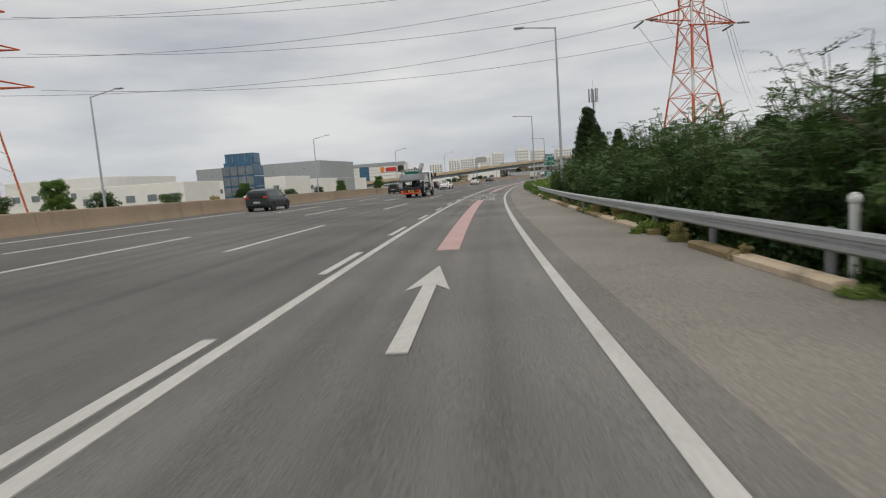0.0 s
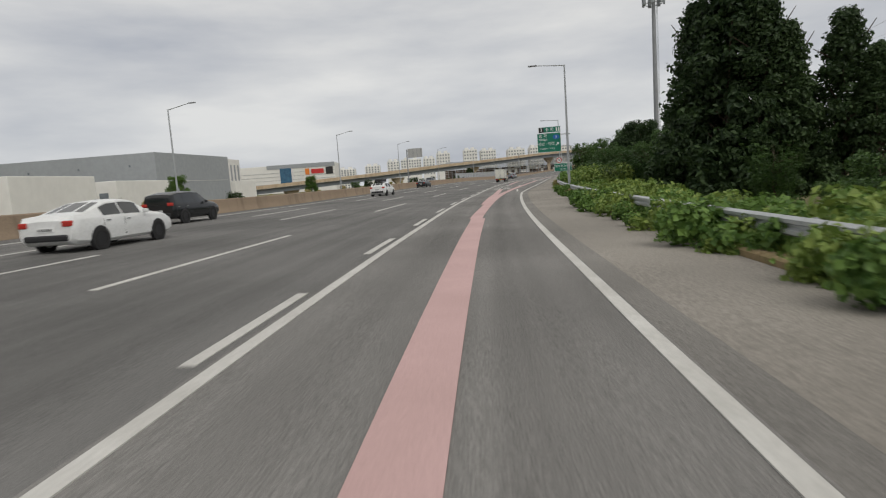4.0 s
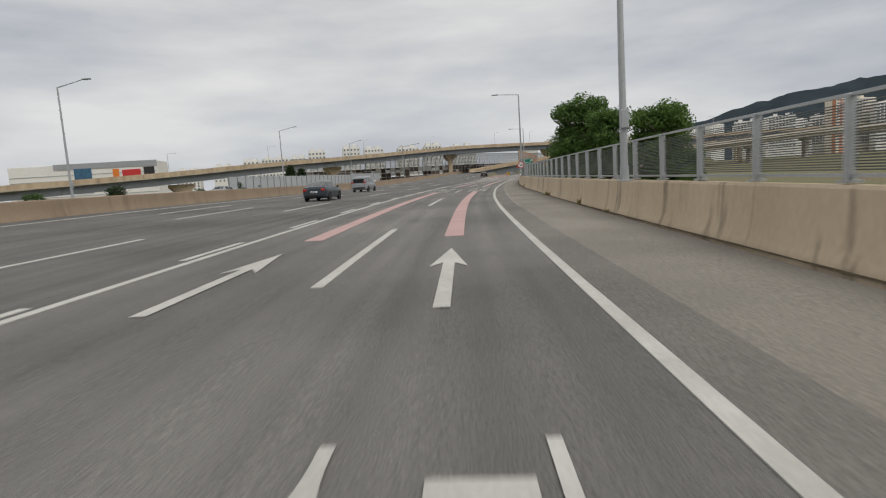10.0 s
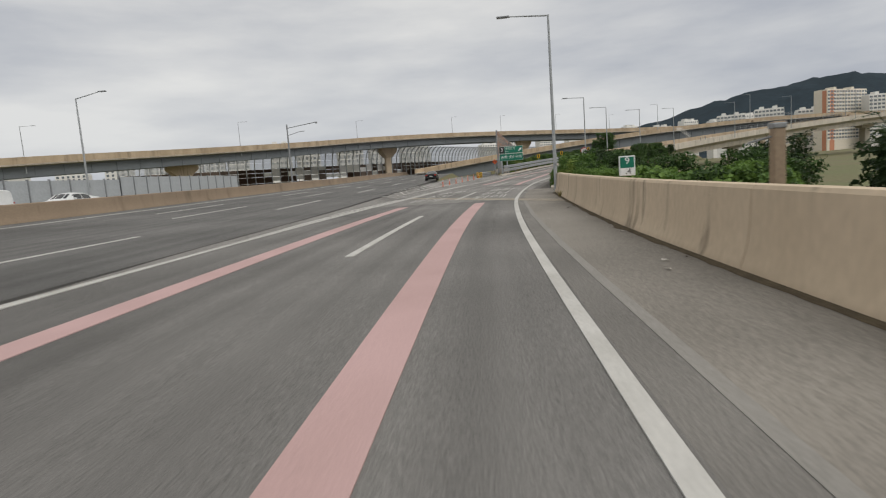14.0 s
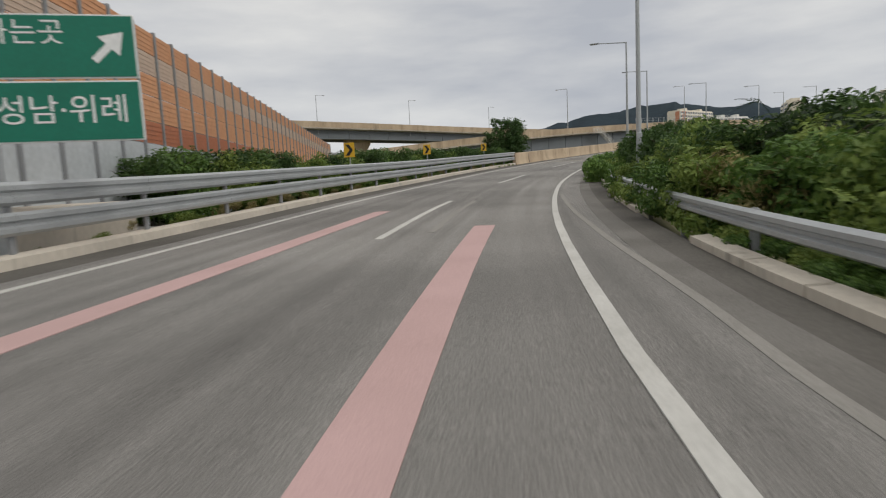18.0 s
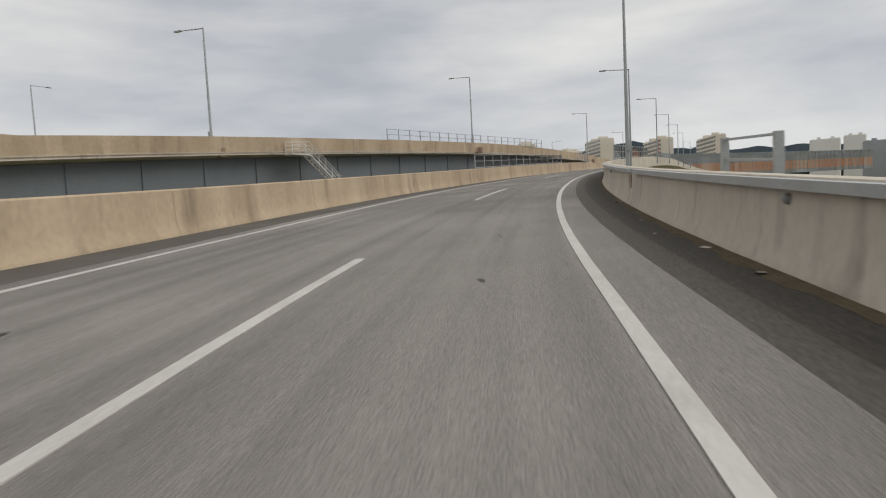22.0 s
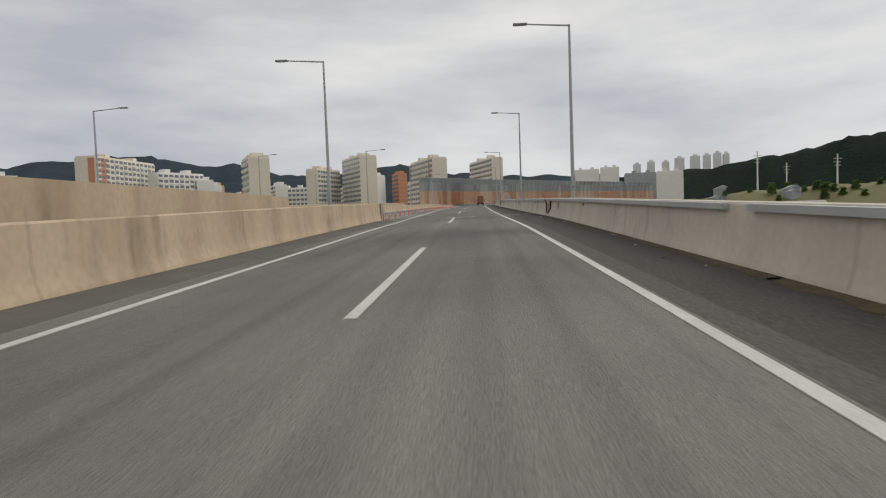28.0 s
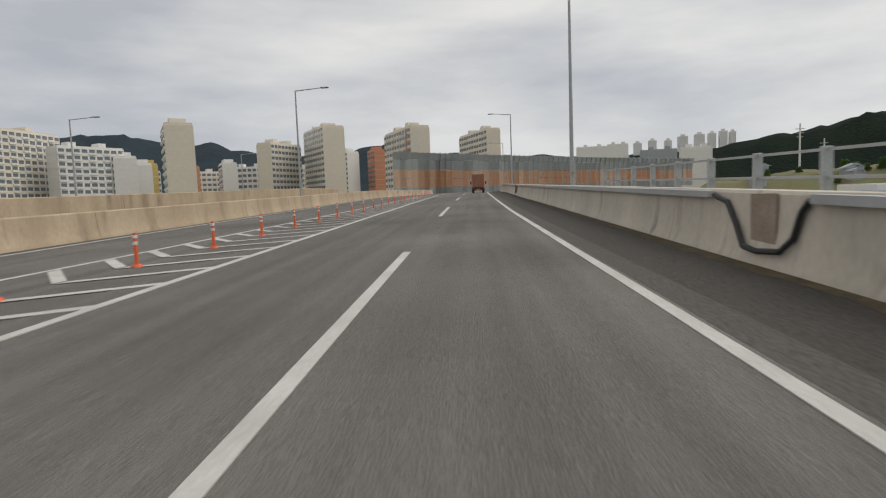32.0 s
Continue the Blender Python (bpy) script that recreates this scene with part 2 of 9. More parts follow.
CONC_GREY = material("grey_concrete", (0.585, 0.53, 0.45), 0.93, dark=0.85, scale=0.5, fine=14, bump=0.2, stain=(0.44, 0.40, 0.34), stretch=(1, 1, 0.4))
CONC_BROWN = material("brown_concrete", (0.33, 0.25, 0.175), 0.94, dark=0.82, scale=0.3, fine=12, bump=0.2)
GIRDER = material("painted_steel_girder", (0.17, 0.19, 0.205), 0.6, dark=0.85, scale=0.3, fine=10, bump=0.05)
TAR = material("dark_road_patch", (0.075, 0.072, 0.068), 0.9, dark=0.7, scale=2, fine=20, bump=0.4)
GRILLE = plain("dark_grille_steel", (0.07, 0.072, 0.075), 0.6, 0.3)
GALV = material("galvanised_steel", (0.47, 0.49, 0.50), 0.45, 0.55, dark=0.85, scale=1.0, fine=20, bump=0.08)
GALV_DARK = material("dull_galvanised_steel", (0.30, 0.31, 0.32), 0.6, 0.4, dark=0.8, scale=1.0, fine=20, bump=0.08)
POLE = material("grey_lamp_pole_paint", (0.40, 0.42, 0.43), 0.5, 0.3, dark=0.88, scale=0.8, fine=12, bump=0.05)
BLACK = material("black_plastic", (0.018, 0.018, 0.02), 0.6, dark=0.7, scale=3, fine=30, bump=0.1)
RUBBER = material("tyre_rubber", (0.022, 0.022, 0.022), 0.9, dark=0.7, scale=6, fine=40, bump=0.2)
WHITE_CAR = plain("white_car_paint", (0.74, 0.75, 0.74), 0.3)
WHITE_BOX = material("weathered_white_panel", (0.66, 0.66, 0.59), 0.5, dark=0.9, scale=0.8, fine=8, bump=0.03)
SILVER_CAR = plain("silver_car_paint", (0.36, 0.38, 0.40), 0.32, 0.5)
DARK_CAR = plain("dark_grey_car_paint", (0.035, 0.045, 0.05), 0.28, 0.3)
BLACK_CAR = plain("black_car_paint", (0.012, 0.013, 0.014), 0.22)
GLASS = plain("dark_car_glass", (0.012, 0.016, 0.018), 0.08, 0.0, 0.8)
RED_LAMP = plain("red_lamp_plastic", (0.45, 0.03, 0.02), 0.25)
ORANGE_LAMP = plain("orange_reflector", (0.75, 0.22, 0.03), 0.3)
CHROME = plain("bright_metal", (0.55, 0.56, 0.57), 0.25, 0.9)
GREEN_SIGN = plain("green_sign_sheet", (0.0, 0.16, 0.10), 0.45)
WHITE_SIGN = plain("white_sign_sheet", (0.78, 0.79, 0.78), 0.5)
BLUE_SIGN = plain("blue_sign_sheet", (0.015, 0.12, 0.42), 0.45)
BLACK_SIGN = plain("black_sign_sheet", (0.02, 0.02, 0.02), 0.5)
RED_SIGN = plain("red_sign_sheet", (0.55, 0.03, 0.03), 0.45)
YELLOW = plain("yellow_sign_sheet", (0.75, 0.45, 0.03), 0.5)
ORANGE = plain("orange_plastic", (0.80, 0.14, 0.04), 0.5)
ORANGE_PANEL = material("orange_noise_panel", (0.74, 0.48, 0.34), 0.7, dark=0.85, scale=0.4, fine=4, bump=0.05, stain=(0.68, 0.47, 0.32))
ORANGE_MID = material("orange_wall_panel", (0.60, 0.31, 0.16), 0.7, dark=0.85, scale=0.4, fine=4, bump=0.05, stain=(0.54, 0.26, 0.13))
ORANGE_DEEP = material("deep_orange_wall_panel", (0.44, 0.155, 0.075), 0.7, dark=0.85, scale=0.4, fine=4, bump=0.05)
ORANGE_PALE = material("faded_orange_wall_panel", (0.55, 0.42, 0.33), 0.7, dark=0.85, scale=0.4, fine=4, bump=0.05)
CLEAR_PANEL = material("cloudy_clear_panel", (0.50, 0.53, 0.55), 0.25, dark=0.85, scale=0.5, fine=5, bump=0.0)
GREY_PANEL = material("grey_noise_panel", (0.42, 0.42, 0.41), 0.6, dark=0.85, scale=0.5, fine=8, bump=0.05)
BROWN_PANEL = material("brown_noise_panel", (0.16, 0.12, 0.095), 0.8, dark=0.8, scale=0.5, fine=8, bump=0.05)
PYLON_RED = plain("red_orange_pylon_paint", (0.60, 0.13, 0.04), 0.6)
PYLON_WHITE = plain("white_pylon_paint", (0.68, 0.67, 0.64), 0.6)
WIRE = plain("power_cable", (0.24, 0.245, 0.25), 0.6, 0.3)
BARK = material("bark", (0.10, 0.075, 0.05), 0.95, dark=0.6, scale=3, fine=20, bump=0.6, stretch=(1, 1, 0.2))
GRASS = material("rough_grass_ground", (0.13, 0.15, 0.055), 0.97, dark=0.6, scale=0.12, fine=3, bump=0.6, stain=(0.17, 0.135, 0.075))
KERB_DIRT = material("dry_dirt", (0.30, 0.21, 0.12), 0.97, dark=0.7, scale=1.2, fine=12, bump=0.6, stain=(0.17, 0.14, 0.06))
LEAF = leaf_material("green_leaves", (0.145, 0.245, 0.05), (0.03, 0.075, 0.016))
LEAF_VINE = leaf_material("fresh_green_leaves", (0.185, 0.30, 0.065), (0.04, 0.095, 0.02))
LEAF_SHRUB = leaf_material("deep_green_leaves", (0.10, 0.175, 0.045), (0.016, 0.042, 0.012))
LEAF_DARK = leaf_material("dark_green_leaves", (0.06, 0.10, 0.032), (0.012, 0.03, 0.01))
LEAF_FEATHER = leaf_material("feathery_leaves", (0.12, 0.20, 0.06), (0.03, 0.07, 0.022))
LEAF_YELLOW = leaf_material("yellowing_leaves", (0.27, 0.34, 0.08), (0.08, 0.15, 0.03))
DRY = leaf_material("dry_grass_blades", (0.46, 0.37, 0.18), (0.20, 0.20, 0.065))
FOREST = material("far_forest", (0.013, 0.021, 0.014), 0.95, dark=0.55, scale=0.012, fine=0.16, bump=0.9, stain=(0.008, 0.014, 0.010), spec=0.04)
# distance haze over the far ridge is painted into this paler, bluish colour
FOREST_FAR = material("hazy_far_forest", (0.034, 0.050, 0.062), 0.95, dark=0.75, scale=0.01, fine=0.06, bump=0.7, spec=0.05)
APT_CREAM = material("cream_facade", (0.72, 0.66, 0.56), 0.85, dark=0.93, scale=0.05, fine=0.6, bump=0.02)
APT_WHITE = material("white_facade", (0.74, 0.73, 0.70), 0.85, dark=0.93, scale=0.05, fine=0.6, bump=0.02)
APT_GREY = material("grey_facade", (0.33, 0.35, 0.37), 0.75, dark=0.9, scale=0.06, fine=0.8, bump=0.02)
APT_ORANGE = material("orange_facade_stripe", (0.55, 0.25, 0.15), 0.85, dark=0.92, scale=0.05, fine=0.6, bump=0.02)
APT_YELLOW = material("yellow_facade_stripe", (0.55, 0.42, 0.16), 0.85, dark=0.92, scale=0.05, fine=0.6, bump=0.02)
WINDOW = material("window_glass_dark", (0.20, 0.225, 0.25), 0.15, dark=0.7, scale=0.15, fine=0.8, bump=0.0)
BLUE_GLASS = material("blue_curtain_glass", (0.05, 0.14, 0.24), 0.15, dark=0.7, scale=0.3, fine=1.0, bump=0.0)
ROOF_DARK = plain("dark_roof", (0.10, 0.10, 0.105), 0.8)
MESH = material("fence_mesh_panel", (0.075, 0.078, 0.075), 0.6, 0.3, dark=0.8, scale=1.0, fine=30, bump=0.0)
RUST = material("rusty_steel_plate", (0.30, 0.22, 0.16), 0.8, 0.2, dark=0.7, scale=3, fine=20, bump=0.2, stain=(0.36, 0.30, 0.25))
LITTER = plain("pale_litter", (0.55, 0.52, 0.47), 0.8)
TEAL = plain("faded_teal_paint", (0.12, 0.25, 0.26), 0.9)

for _f in (FOREST, FOREST_FAR):
    [q for q in _f.node_tree.nodes if q.type == "BUMP"][0].inputs["Distance"].default_value = 3.0
SEE_THROUGH = material("scratched_clear_sheet", (0.55, 0.58, 0.60), 0.3, dark=0.85, scale=0.5, fine=5, bump=0.0)
_n, _l = SEE_THROUGH.node_tree.nodes, SEE_THROUGH.node_tree.links
_t, _m = _n.new("ShaderNodeBsdfTransparent"), _n.new("ShaderNodeMixShader")
_m.inputs[0].default_value = 0.5
_l.new(_n["Principled BSDF"].outputs[0], _m.inputs[1])
_l.new(_t.outputs[0], _m.inputs[2])
_l.new(_m.outputs[0], _n["Material Output"].inputs["Surface"])


def streaks(mat, along, low, high, depth, tall=0.12):
    """Dark vertical run-off streaks with soft ragged edges, broken up by a broad noise."""
    n, l = mat.node_tree.nodes, mat.node_tree.links
    base = n["Principled BSDF"].inputs["Base Color"]
    src = base.links[0].from_socket
    co, mp = n.new("ShaderNodeTexCoord"), n.new("ShaderNodeMapping")
    mp.inputs["Scale"].default_value = (along, along, tall)
    fine, broad, ramp, spread = n.new("ShaderNodeTexNoise"), n.new("ShaderNodeTexNoise"), n.new("ShaderNodeMapRange"), n.new("ShaderNodeMapRange")
    fine.inputs["Scale"].default_value, fine.inputs["Detail"].default_value, fine.inputs["Roughness"].default_value = 1.0, 6.0, 0.6
    broad.inputs["Scale"].default_value, broad.inputs["Detail"].default_value = 0.35, 2.0
    for k, v in zip((1, 2, 3, 4), (low, high, 0.0, 1.0)):
        ramp.inputs[k].default_value = v
    for k, v in zip((1, 2, 3, 4), (0.42, 0.6, 0.15, 1.0)):
        spread.inputs[k].default_value = v
    both, gain, out = n.new("ShaderNodeMath"), n.new("ShaderNodeMath"), n.new("ShaderNodeVectorMath")
    both.operation, gain.operation, out.operation = "MULTIPLY", "MULTIPLY_ADD", "SCALE"
    gain.inputs[1].default_value, gain.inputs[2].default_value = -depth, 1.0
    l.new(co.outputs["Object"], mp.inputs["Vector"])
    l.new(mp.outputs[0], fine.inputs["Vector"])
    l.new(co.outputs["Object"], broad.inputs["Vector"])
    l.new(fine.outputs["Fac"], ramp.inputs[0])
    l.new(broad.outputs["Fac"], spread.inputs[0])
    l.new(ramp.outputs[0], both.inputs[0])
    l.new(spread.outputs[0], both.inputs[1])
    l.new(both.outputs[0], gain.inputs[0])
    l.new(src, out.inputs[0])
    l.new(gain.outputs[0], out.inputs[3])
    l.new(out.outputs[0], base)


streaks(CONC, 1.6, 0.55, 0.66, 0.6, 0.1)
streaks(CONC_AGED, 1.1, 0.5, 0.72, 0.5)
streaks(CONC_GREY, 2.2, 0.55, 0.7, 0.5, 0.1)
streaks(CONC_BROWN, 0.7, 0.5, 0.75, 0.4)


# ---- building blocks ----
def part(name, bm, mat, parent=None, label=""):
    me = bpy.data.meshes.new(name)
    if isinstance(bm, bmesh.types.BMesh):
        bm.normal_update()
        bm.to_mesh(me)
        bm.free()
    else:
        me.from_pydata(*bm)
        me.update()
    me.materials.append(mat)
    ob = new(name, me)
    if parent is not None:
        ob.parent = parent
        ob.matrix_parent_inverse = Matrix.Identity(4)
    if label:
        ob["label"] = label
    return ob


def thing(name, label, category, m=None, group="", kind=""):
    ob = new(name)
    ob.empty_display_size = 0.2
    if m is not None:
        ob.matrix_basis = m
    return tagged(ob, label, category, group, kind)


def box(bm, c, size, m=None, bevel=0.0):
    r = bmesh.ops.create_cube(bm, size=1.0)
    bmesh.ops.scale(bm, vec=size, verts=r["verts"])
    if bevel:
        e = {e for v in r["verts"] for e in v.link_edges}
        r2 = bmesh.ops.bevel(bm, geom=list(e), offset=bevel, segments=2, profile=0.5, affect="EDGES")
        vs = list({v for f in r2["faces"] for v in f.verts} | {v for v in r["verts"] if v.is_valid})
    else:
        vs = r["verts"]
    bmesh.ops.translate(bm, vec=c, verts=vs)
    if m is not None:
        bmesh.ops.transform(bm, matrix=m, verts=vs)
    return bm


def tube(bm, p, q, r, r2=None, n=8):
    p, q = Vector(p), Vector(q)
    d = q - p
    k = bmesh.ops.create_cone(bm, cap_ends=True, segments=n, radius1=r, radius2=r if r2 is None else r2, depth=d.length)
    bmesh.ops.transform(bm, matrix=Matrix.Translation((p + q) / 2) @ d.to_track_quat("Z", "Y").to_matrix().to_4x4(), verts=k["verts"])
    return bm


def prism(bm, outline, lo, hi, axis="y", m=None):
    """Extrudes an outline of (a, b) between lo and hi along an axis."""
    def put(a, b, c):
        return {"y": (a, c, b), "x": (c, a, b), "z": (a, b, c)}[axis]
    v0 = [bm.verts.new(put(a, b, lo)) for a, b in outline]
    v1 = [bm.verts.new(put(a, b, hi)) for a, b in outline]
    fs = [bm.faces.new(v0), bm.faces.new(v1[::-1])]
    k = len(outline)
    for i in range(k):
        fs.append(bm.faces.new((v0[i], v1[i], v1[(i + 1) % k], v0[(i + 1) % k])))
    if m is not None:
        bmesh.ops.transform(bm, matrix=m, verts=v0 + v1)
    bmesh.ops.recalc_face_normals(bm, faces=fs)
    return bm


def B():
    return bmesh.new()


# ---- alignment of the slip road, by station: heading, height, crossfall ----
HEADING = ((-90, 4), (0, 0.02), (30, -1.65), (60, -3.39), (90, -5.38), (120, -8.35), (150, -11.4), (180, -13.23), (210, -13.81), (240, -14.82), (270, -16.55), (300, -18.32), (330, -20.33), (360, -25.19), (390, -31.38), (420, -38.09), (450, -46.18), (480, -55.22), (510, -64.41), (540, -71.77), (570, -76.34), (600, -78.54), (630, -79.06), (660, -78.46), (690, -79.35), (720, -79.87), (800, -80.5), (900, -86), (1100, -102))
LEVEL = ((-90, 0.7), (0, 0), (30, -0.23), (60, -0.38), (90, -0.49), (120, -0.56), (150, -0.58), (180, -0.57), (210, -0.55), (240, -0.55), (270, -0.59), (300, -0.64), (330, -0.66), (360, -0.6), (390, -0.35), (420, 0.28), (450, 1.37), (480, 2.92), (510, 4.77), (540, 6.75), (570, 8.73), (600, 10.51), (630, 11.88), (660, 12.85), (690, 13.62), (720, 14.42), (800, 16.2), (900, 17.2), (1100, 17.6))
CROSSFALL = ((-90, -1.2), (0, -1.2), (30, -1.3), (60, -1.2), (90, -1.1), (120, -0.7), (150, -0.4), (180, -0.6), (210, -1), (240, -1.2), (270, -1.5), (300, -1.3), (330, -0.9), (360, 0), (390, 0), (420, -0.1), (450, -0.6), (480, -0.3), (510, 0.4), (540, 0.7), (570, 1.1), (600, 1.3), (630, 0.8), (660, 1.1), (690, 1.1), (720, 0.8), (800, 0.6), (900, 0.4), (1100, 0.2))
_n = 2381
_s = np.linspace(-90, 1100, _n)
_sm = np.ones(21) / 21


def _curve(table):
    raw = np.interp(_s, *np.array(table).T)
    return np.convolve(np.pad(raw, 10, mode="reflect", reflect_type="odd"), _sm, mode="valid")


_hd, _zz, _bk = np.radians(_curve(HEADING)), _curve(LEVEL), np.radians(_curve(CROSSFALL))
_step = _s[1] - _s[0]
_xx = np.concatenate([[0], np.cumsum(-np.sin((_hd[1:] + _hd[:-1]) / 2) * _step)])
_yy = np.concatenate([[0], np.cumsum(np.cos((_hd[1:] + _hd[:-1]) / 2) * _step)])
_xx -= np.interp(0, _s, _xx)
_yy -= np.interp(0, _s, _yy)


def lin(x, table):
    return float(np.interp(x, [r[0] for r in table], [r[1] for r in table]))


def ax(s, lat=0.0, up=0.0):
    """A place by station along the slip road, distance to the right of its axis and height over the surface."""
    x, y, z, h, b = (float(np.interp(s, _s, a)) for a in (_xx, _yy, _zz, _hd, _bk))
    return Vector((x + lat * math.cos(h), y + lat * math.sin(h), z + lat * math.tan(b) + up))


def ax_pose(s, lat=0.0, up=0.0, turn=0.0):
    return Matrix.Translation(ax(s, lat, up)) @ pose(0, 0, 0, 0, 0, math.degrees(float(np.interp(s, _s, _hd))) + turn)


# lateral tables along the slip road
LEFT_MAIN = ((-90, -3.0), (0, -2.66), (32, -2.62), (80, -2.35), (115, -2.55), (148, -3.15), (186, -4.65), (265, -6.25), (310, -6.65))
EDGE_R = ((-90, 1.0), (8, 1.06), (28, 1.12), (53, 1.17), (66, 1.28), (76, 1.4), (105, 1.4), (146, 1.0), (158, 1.3), (168, 1.66), (188, 1.88), (214, 1.74), (235, 1.42), (258, 0.98), (270, 0.83), (296, 0.82), (303, 0.9), (323, 0.87), (335, 0.82), (350, 0.78), (375, 1.15), (391, 1.4), (402, 1.15), (412, 0.88), (423, 0.9), (434, 0.96), (478, 0.97), (487, 0.9), (494, 0.97), (500, 1.07), (522, 0.97), (533, 0.92), (545, 0.78), (556, 0.95), (568, 1.27), (580, 1.55), (594, 1.97), (630, 2.3), (655, 2.46), (680, 2.36), (700, 2.2), (720, 2.1), (744, 1.85), (800, 1.75), (1100, 1.65))
LINE_L = ((310, -6.65), (350, -6.7), (393, -6.8), (411, -7.2), (450, -7.6), (482, -7.95), (537, -7.75), (582, -6.35), (625, -5.7), (670, -5.15), (725, -5.3), (800, -5.2), (1100, -5.2))
WALL_R = ((180, 4.9), (216, 4.87), (240, 4.75), (283, 4.1), (292, 3.72), (303, 3.6), (317, 3.45), (334, 3.1), (346, 3.05), (356, 2.95), (470, 3.2), (480, 3.2), (533, 3.0), (559, 3.15), (590, 4.1), (670, 4.9), (700, 4.6), (722, 4.15), (740, 4.2), (1100, 4.2))
WALL_L = ((415, -8.8), (450, -9.5), (482, -10.4), (540, -10.5), (585, -8.7), (640, -7.9), (681, -7.6))
DASH = ((140, 0.7), (150, 0.5), (159, 0.1), (196, -1.45), (225, -2.05), (262, -2.6), (310, -2.82), (396, -2.5), (407, -2.65), (427, -3.0), (449, -2.78), (477, -2.66), (500, -2.65), (521, -2.75), (556, -2.95), (585, -2.25), (600, -2.0), (670, -1.25), (695, -1.35), (725, -1.48), (750, -1.6), (1100, -1.6))

# ---- alignment of the main carriageway, by its outer lane line ----
_mu = np.arange(-90, 1000, 2.0)
_mp = []
for u_ in _mu:
    if u_ <= 310:
        p_ = ax(u_, lin(u_, LEFT_MAIN))
    else:
        a_ = radians(-18.9 - max(0.0, min(u_, 700) - 500) * 0.2)
        p_ = _mp[-1] + Vector((-math.sin(a_) * 2, math.cos(a_) * 2, 0.0))
        p_.z = _mp[200][2] + lin(u_, ((310, 0), (345, 0.05), (395, 0.5), (437, 1.0), (480, 1.7), (560, 2.6), (700, 3.2)))
    _mp.append(p_)
_mp = np.array([tuple(p) for p in _mp])
_md = np.gradient(_mp, axis=0)
_mh = np.unwrap(np.arctan2(-_md[:, 0], _md[:, 1]))
_mh = np.convolve(np.pad(_mh, 8, mode="edge"), np.ones(17) / 17, mode="valid")


def mx(u, lat=0.0, up=0.0):
    """A place by station along the main carriageway and distance to the right of its outer lane line."""
    x, y, z, h = (float(np.interp(u, _mu, a)) for a in (_mp[:, 0], _mp[:, 1], _mp[:, 2], _mh))
    b = float(np.interp(u, _s, _bk)) if u < 320 else radians(-1.0)
    return Vector((x + lat * math.cos(h), y + lat * math.sin(h), z + lat * math.tan(b) + up))


def mx_pose(u, lat=0.0, up=0.0, turn=0.0):
    return Matrix.Translation(mx(u, lat, up)) @ pose(0, 0, 0, 0, 0, math.degrees(float(np.interp(u, _mu, _mh))) + turn)


def sweep(place, profile, s0, s1, step=4.0, closed=True):
    """A profile of (lat, up) drawn along an alignment; lat may be a table over the station."""
    k = max(1, math.ceil((s1 - s0) / step))
    verts, faces, w = [], [], len(profile)
    for i in range(k + 1):
        s = s0 + (s1 - s0) * i / k
        for lat, up in profile:
            verts.append(tuple(place(s, lat(s) if callable(lat) else lat, up(s) if callable(up) else up)))
    for i in range(k):
        for j in range(w if closed else w - 1):
            a, b = i * w + j, i * w + (j + 1) % w
            faces.append((a, b, b + w, a + w))
    if closed:
        faces += [tuple(range(w))[::-1], tuple(range(k * w, (k + 1) * w))]
    return verts, [], faces


def tab(table, off=0.0):
    return lambda s: lin(s, table) + off


def paved(ob, profile, s0, s1, step, origin, lane=3.75):
    """Lane coordinates for the worn asphalt: lanes from the origin line across, tens of metres along."""
    k, w = max(1, math.ceil((s1 - s0) / step)), len(profile)
    at = []
    for i in range(k + 1):
        q = s0 + (s1 - s0) * i / k
        at += [(((lat(q) if callable(lat) else lat) - origin(q)) / lane, q) for lat, _ in profile]
    layer = ob.data.uv_layers.new(name="lane")
    for loop in ob.data.loops:
        layer.data[loop.index].uv = at[loop.vertex_index]
    return ob


# ---- ground and roads ----
GROUND_Z = -1.7
gx = np.concatenate([np.linspace(-4000, -300, 10), np.linspace(-250, 900, 70), np.linspace(1000, 4500, 10)])
gy = np.concatenate([np.linspace(-4000, -200, 10), np.linspace(-150, 900, 64), np.linspace(1000, 4500, 10)])
gv = [(float(a), float(b), GROUND_Z + 0.5 * noise.noise((a * 0.02, b * 0.02, 0))) for b in gy for a in gx]
gw = len(gx)
gf = [(j * gw + i, j * gw + i + 1, (j + 1) * gw + i + 1, (j + 1) * gw + i) for j in range(len(gy) - 1) for i in range(gw - 1)]
tagged(part("ground", (gv, [], gf), GRASS), "rough grassy ground running to the horizon", "ground", kind="structure")



def verge_seam(s):
    return lin(s, EDGE_R) + lin(s, ((350, 0.12), (370, 0.9), (480, 1.05), (540, 0.55), (600, 0.15)))


def road(place, profile, s0, s1, step, mat, label, origin, lane=3.75):
    return tagged(paved(part("road", sweep(place, profile, s0, s1, step), mat), profile, s0, s1, step, origin, lane), label, "road", kind="structure")


def slab(left, right, thick=0.5):
    return [(left, 0), (right, 0), (right, -thick), (left, -thick)]


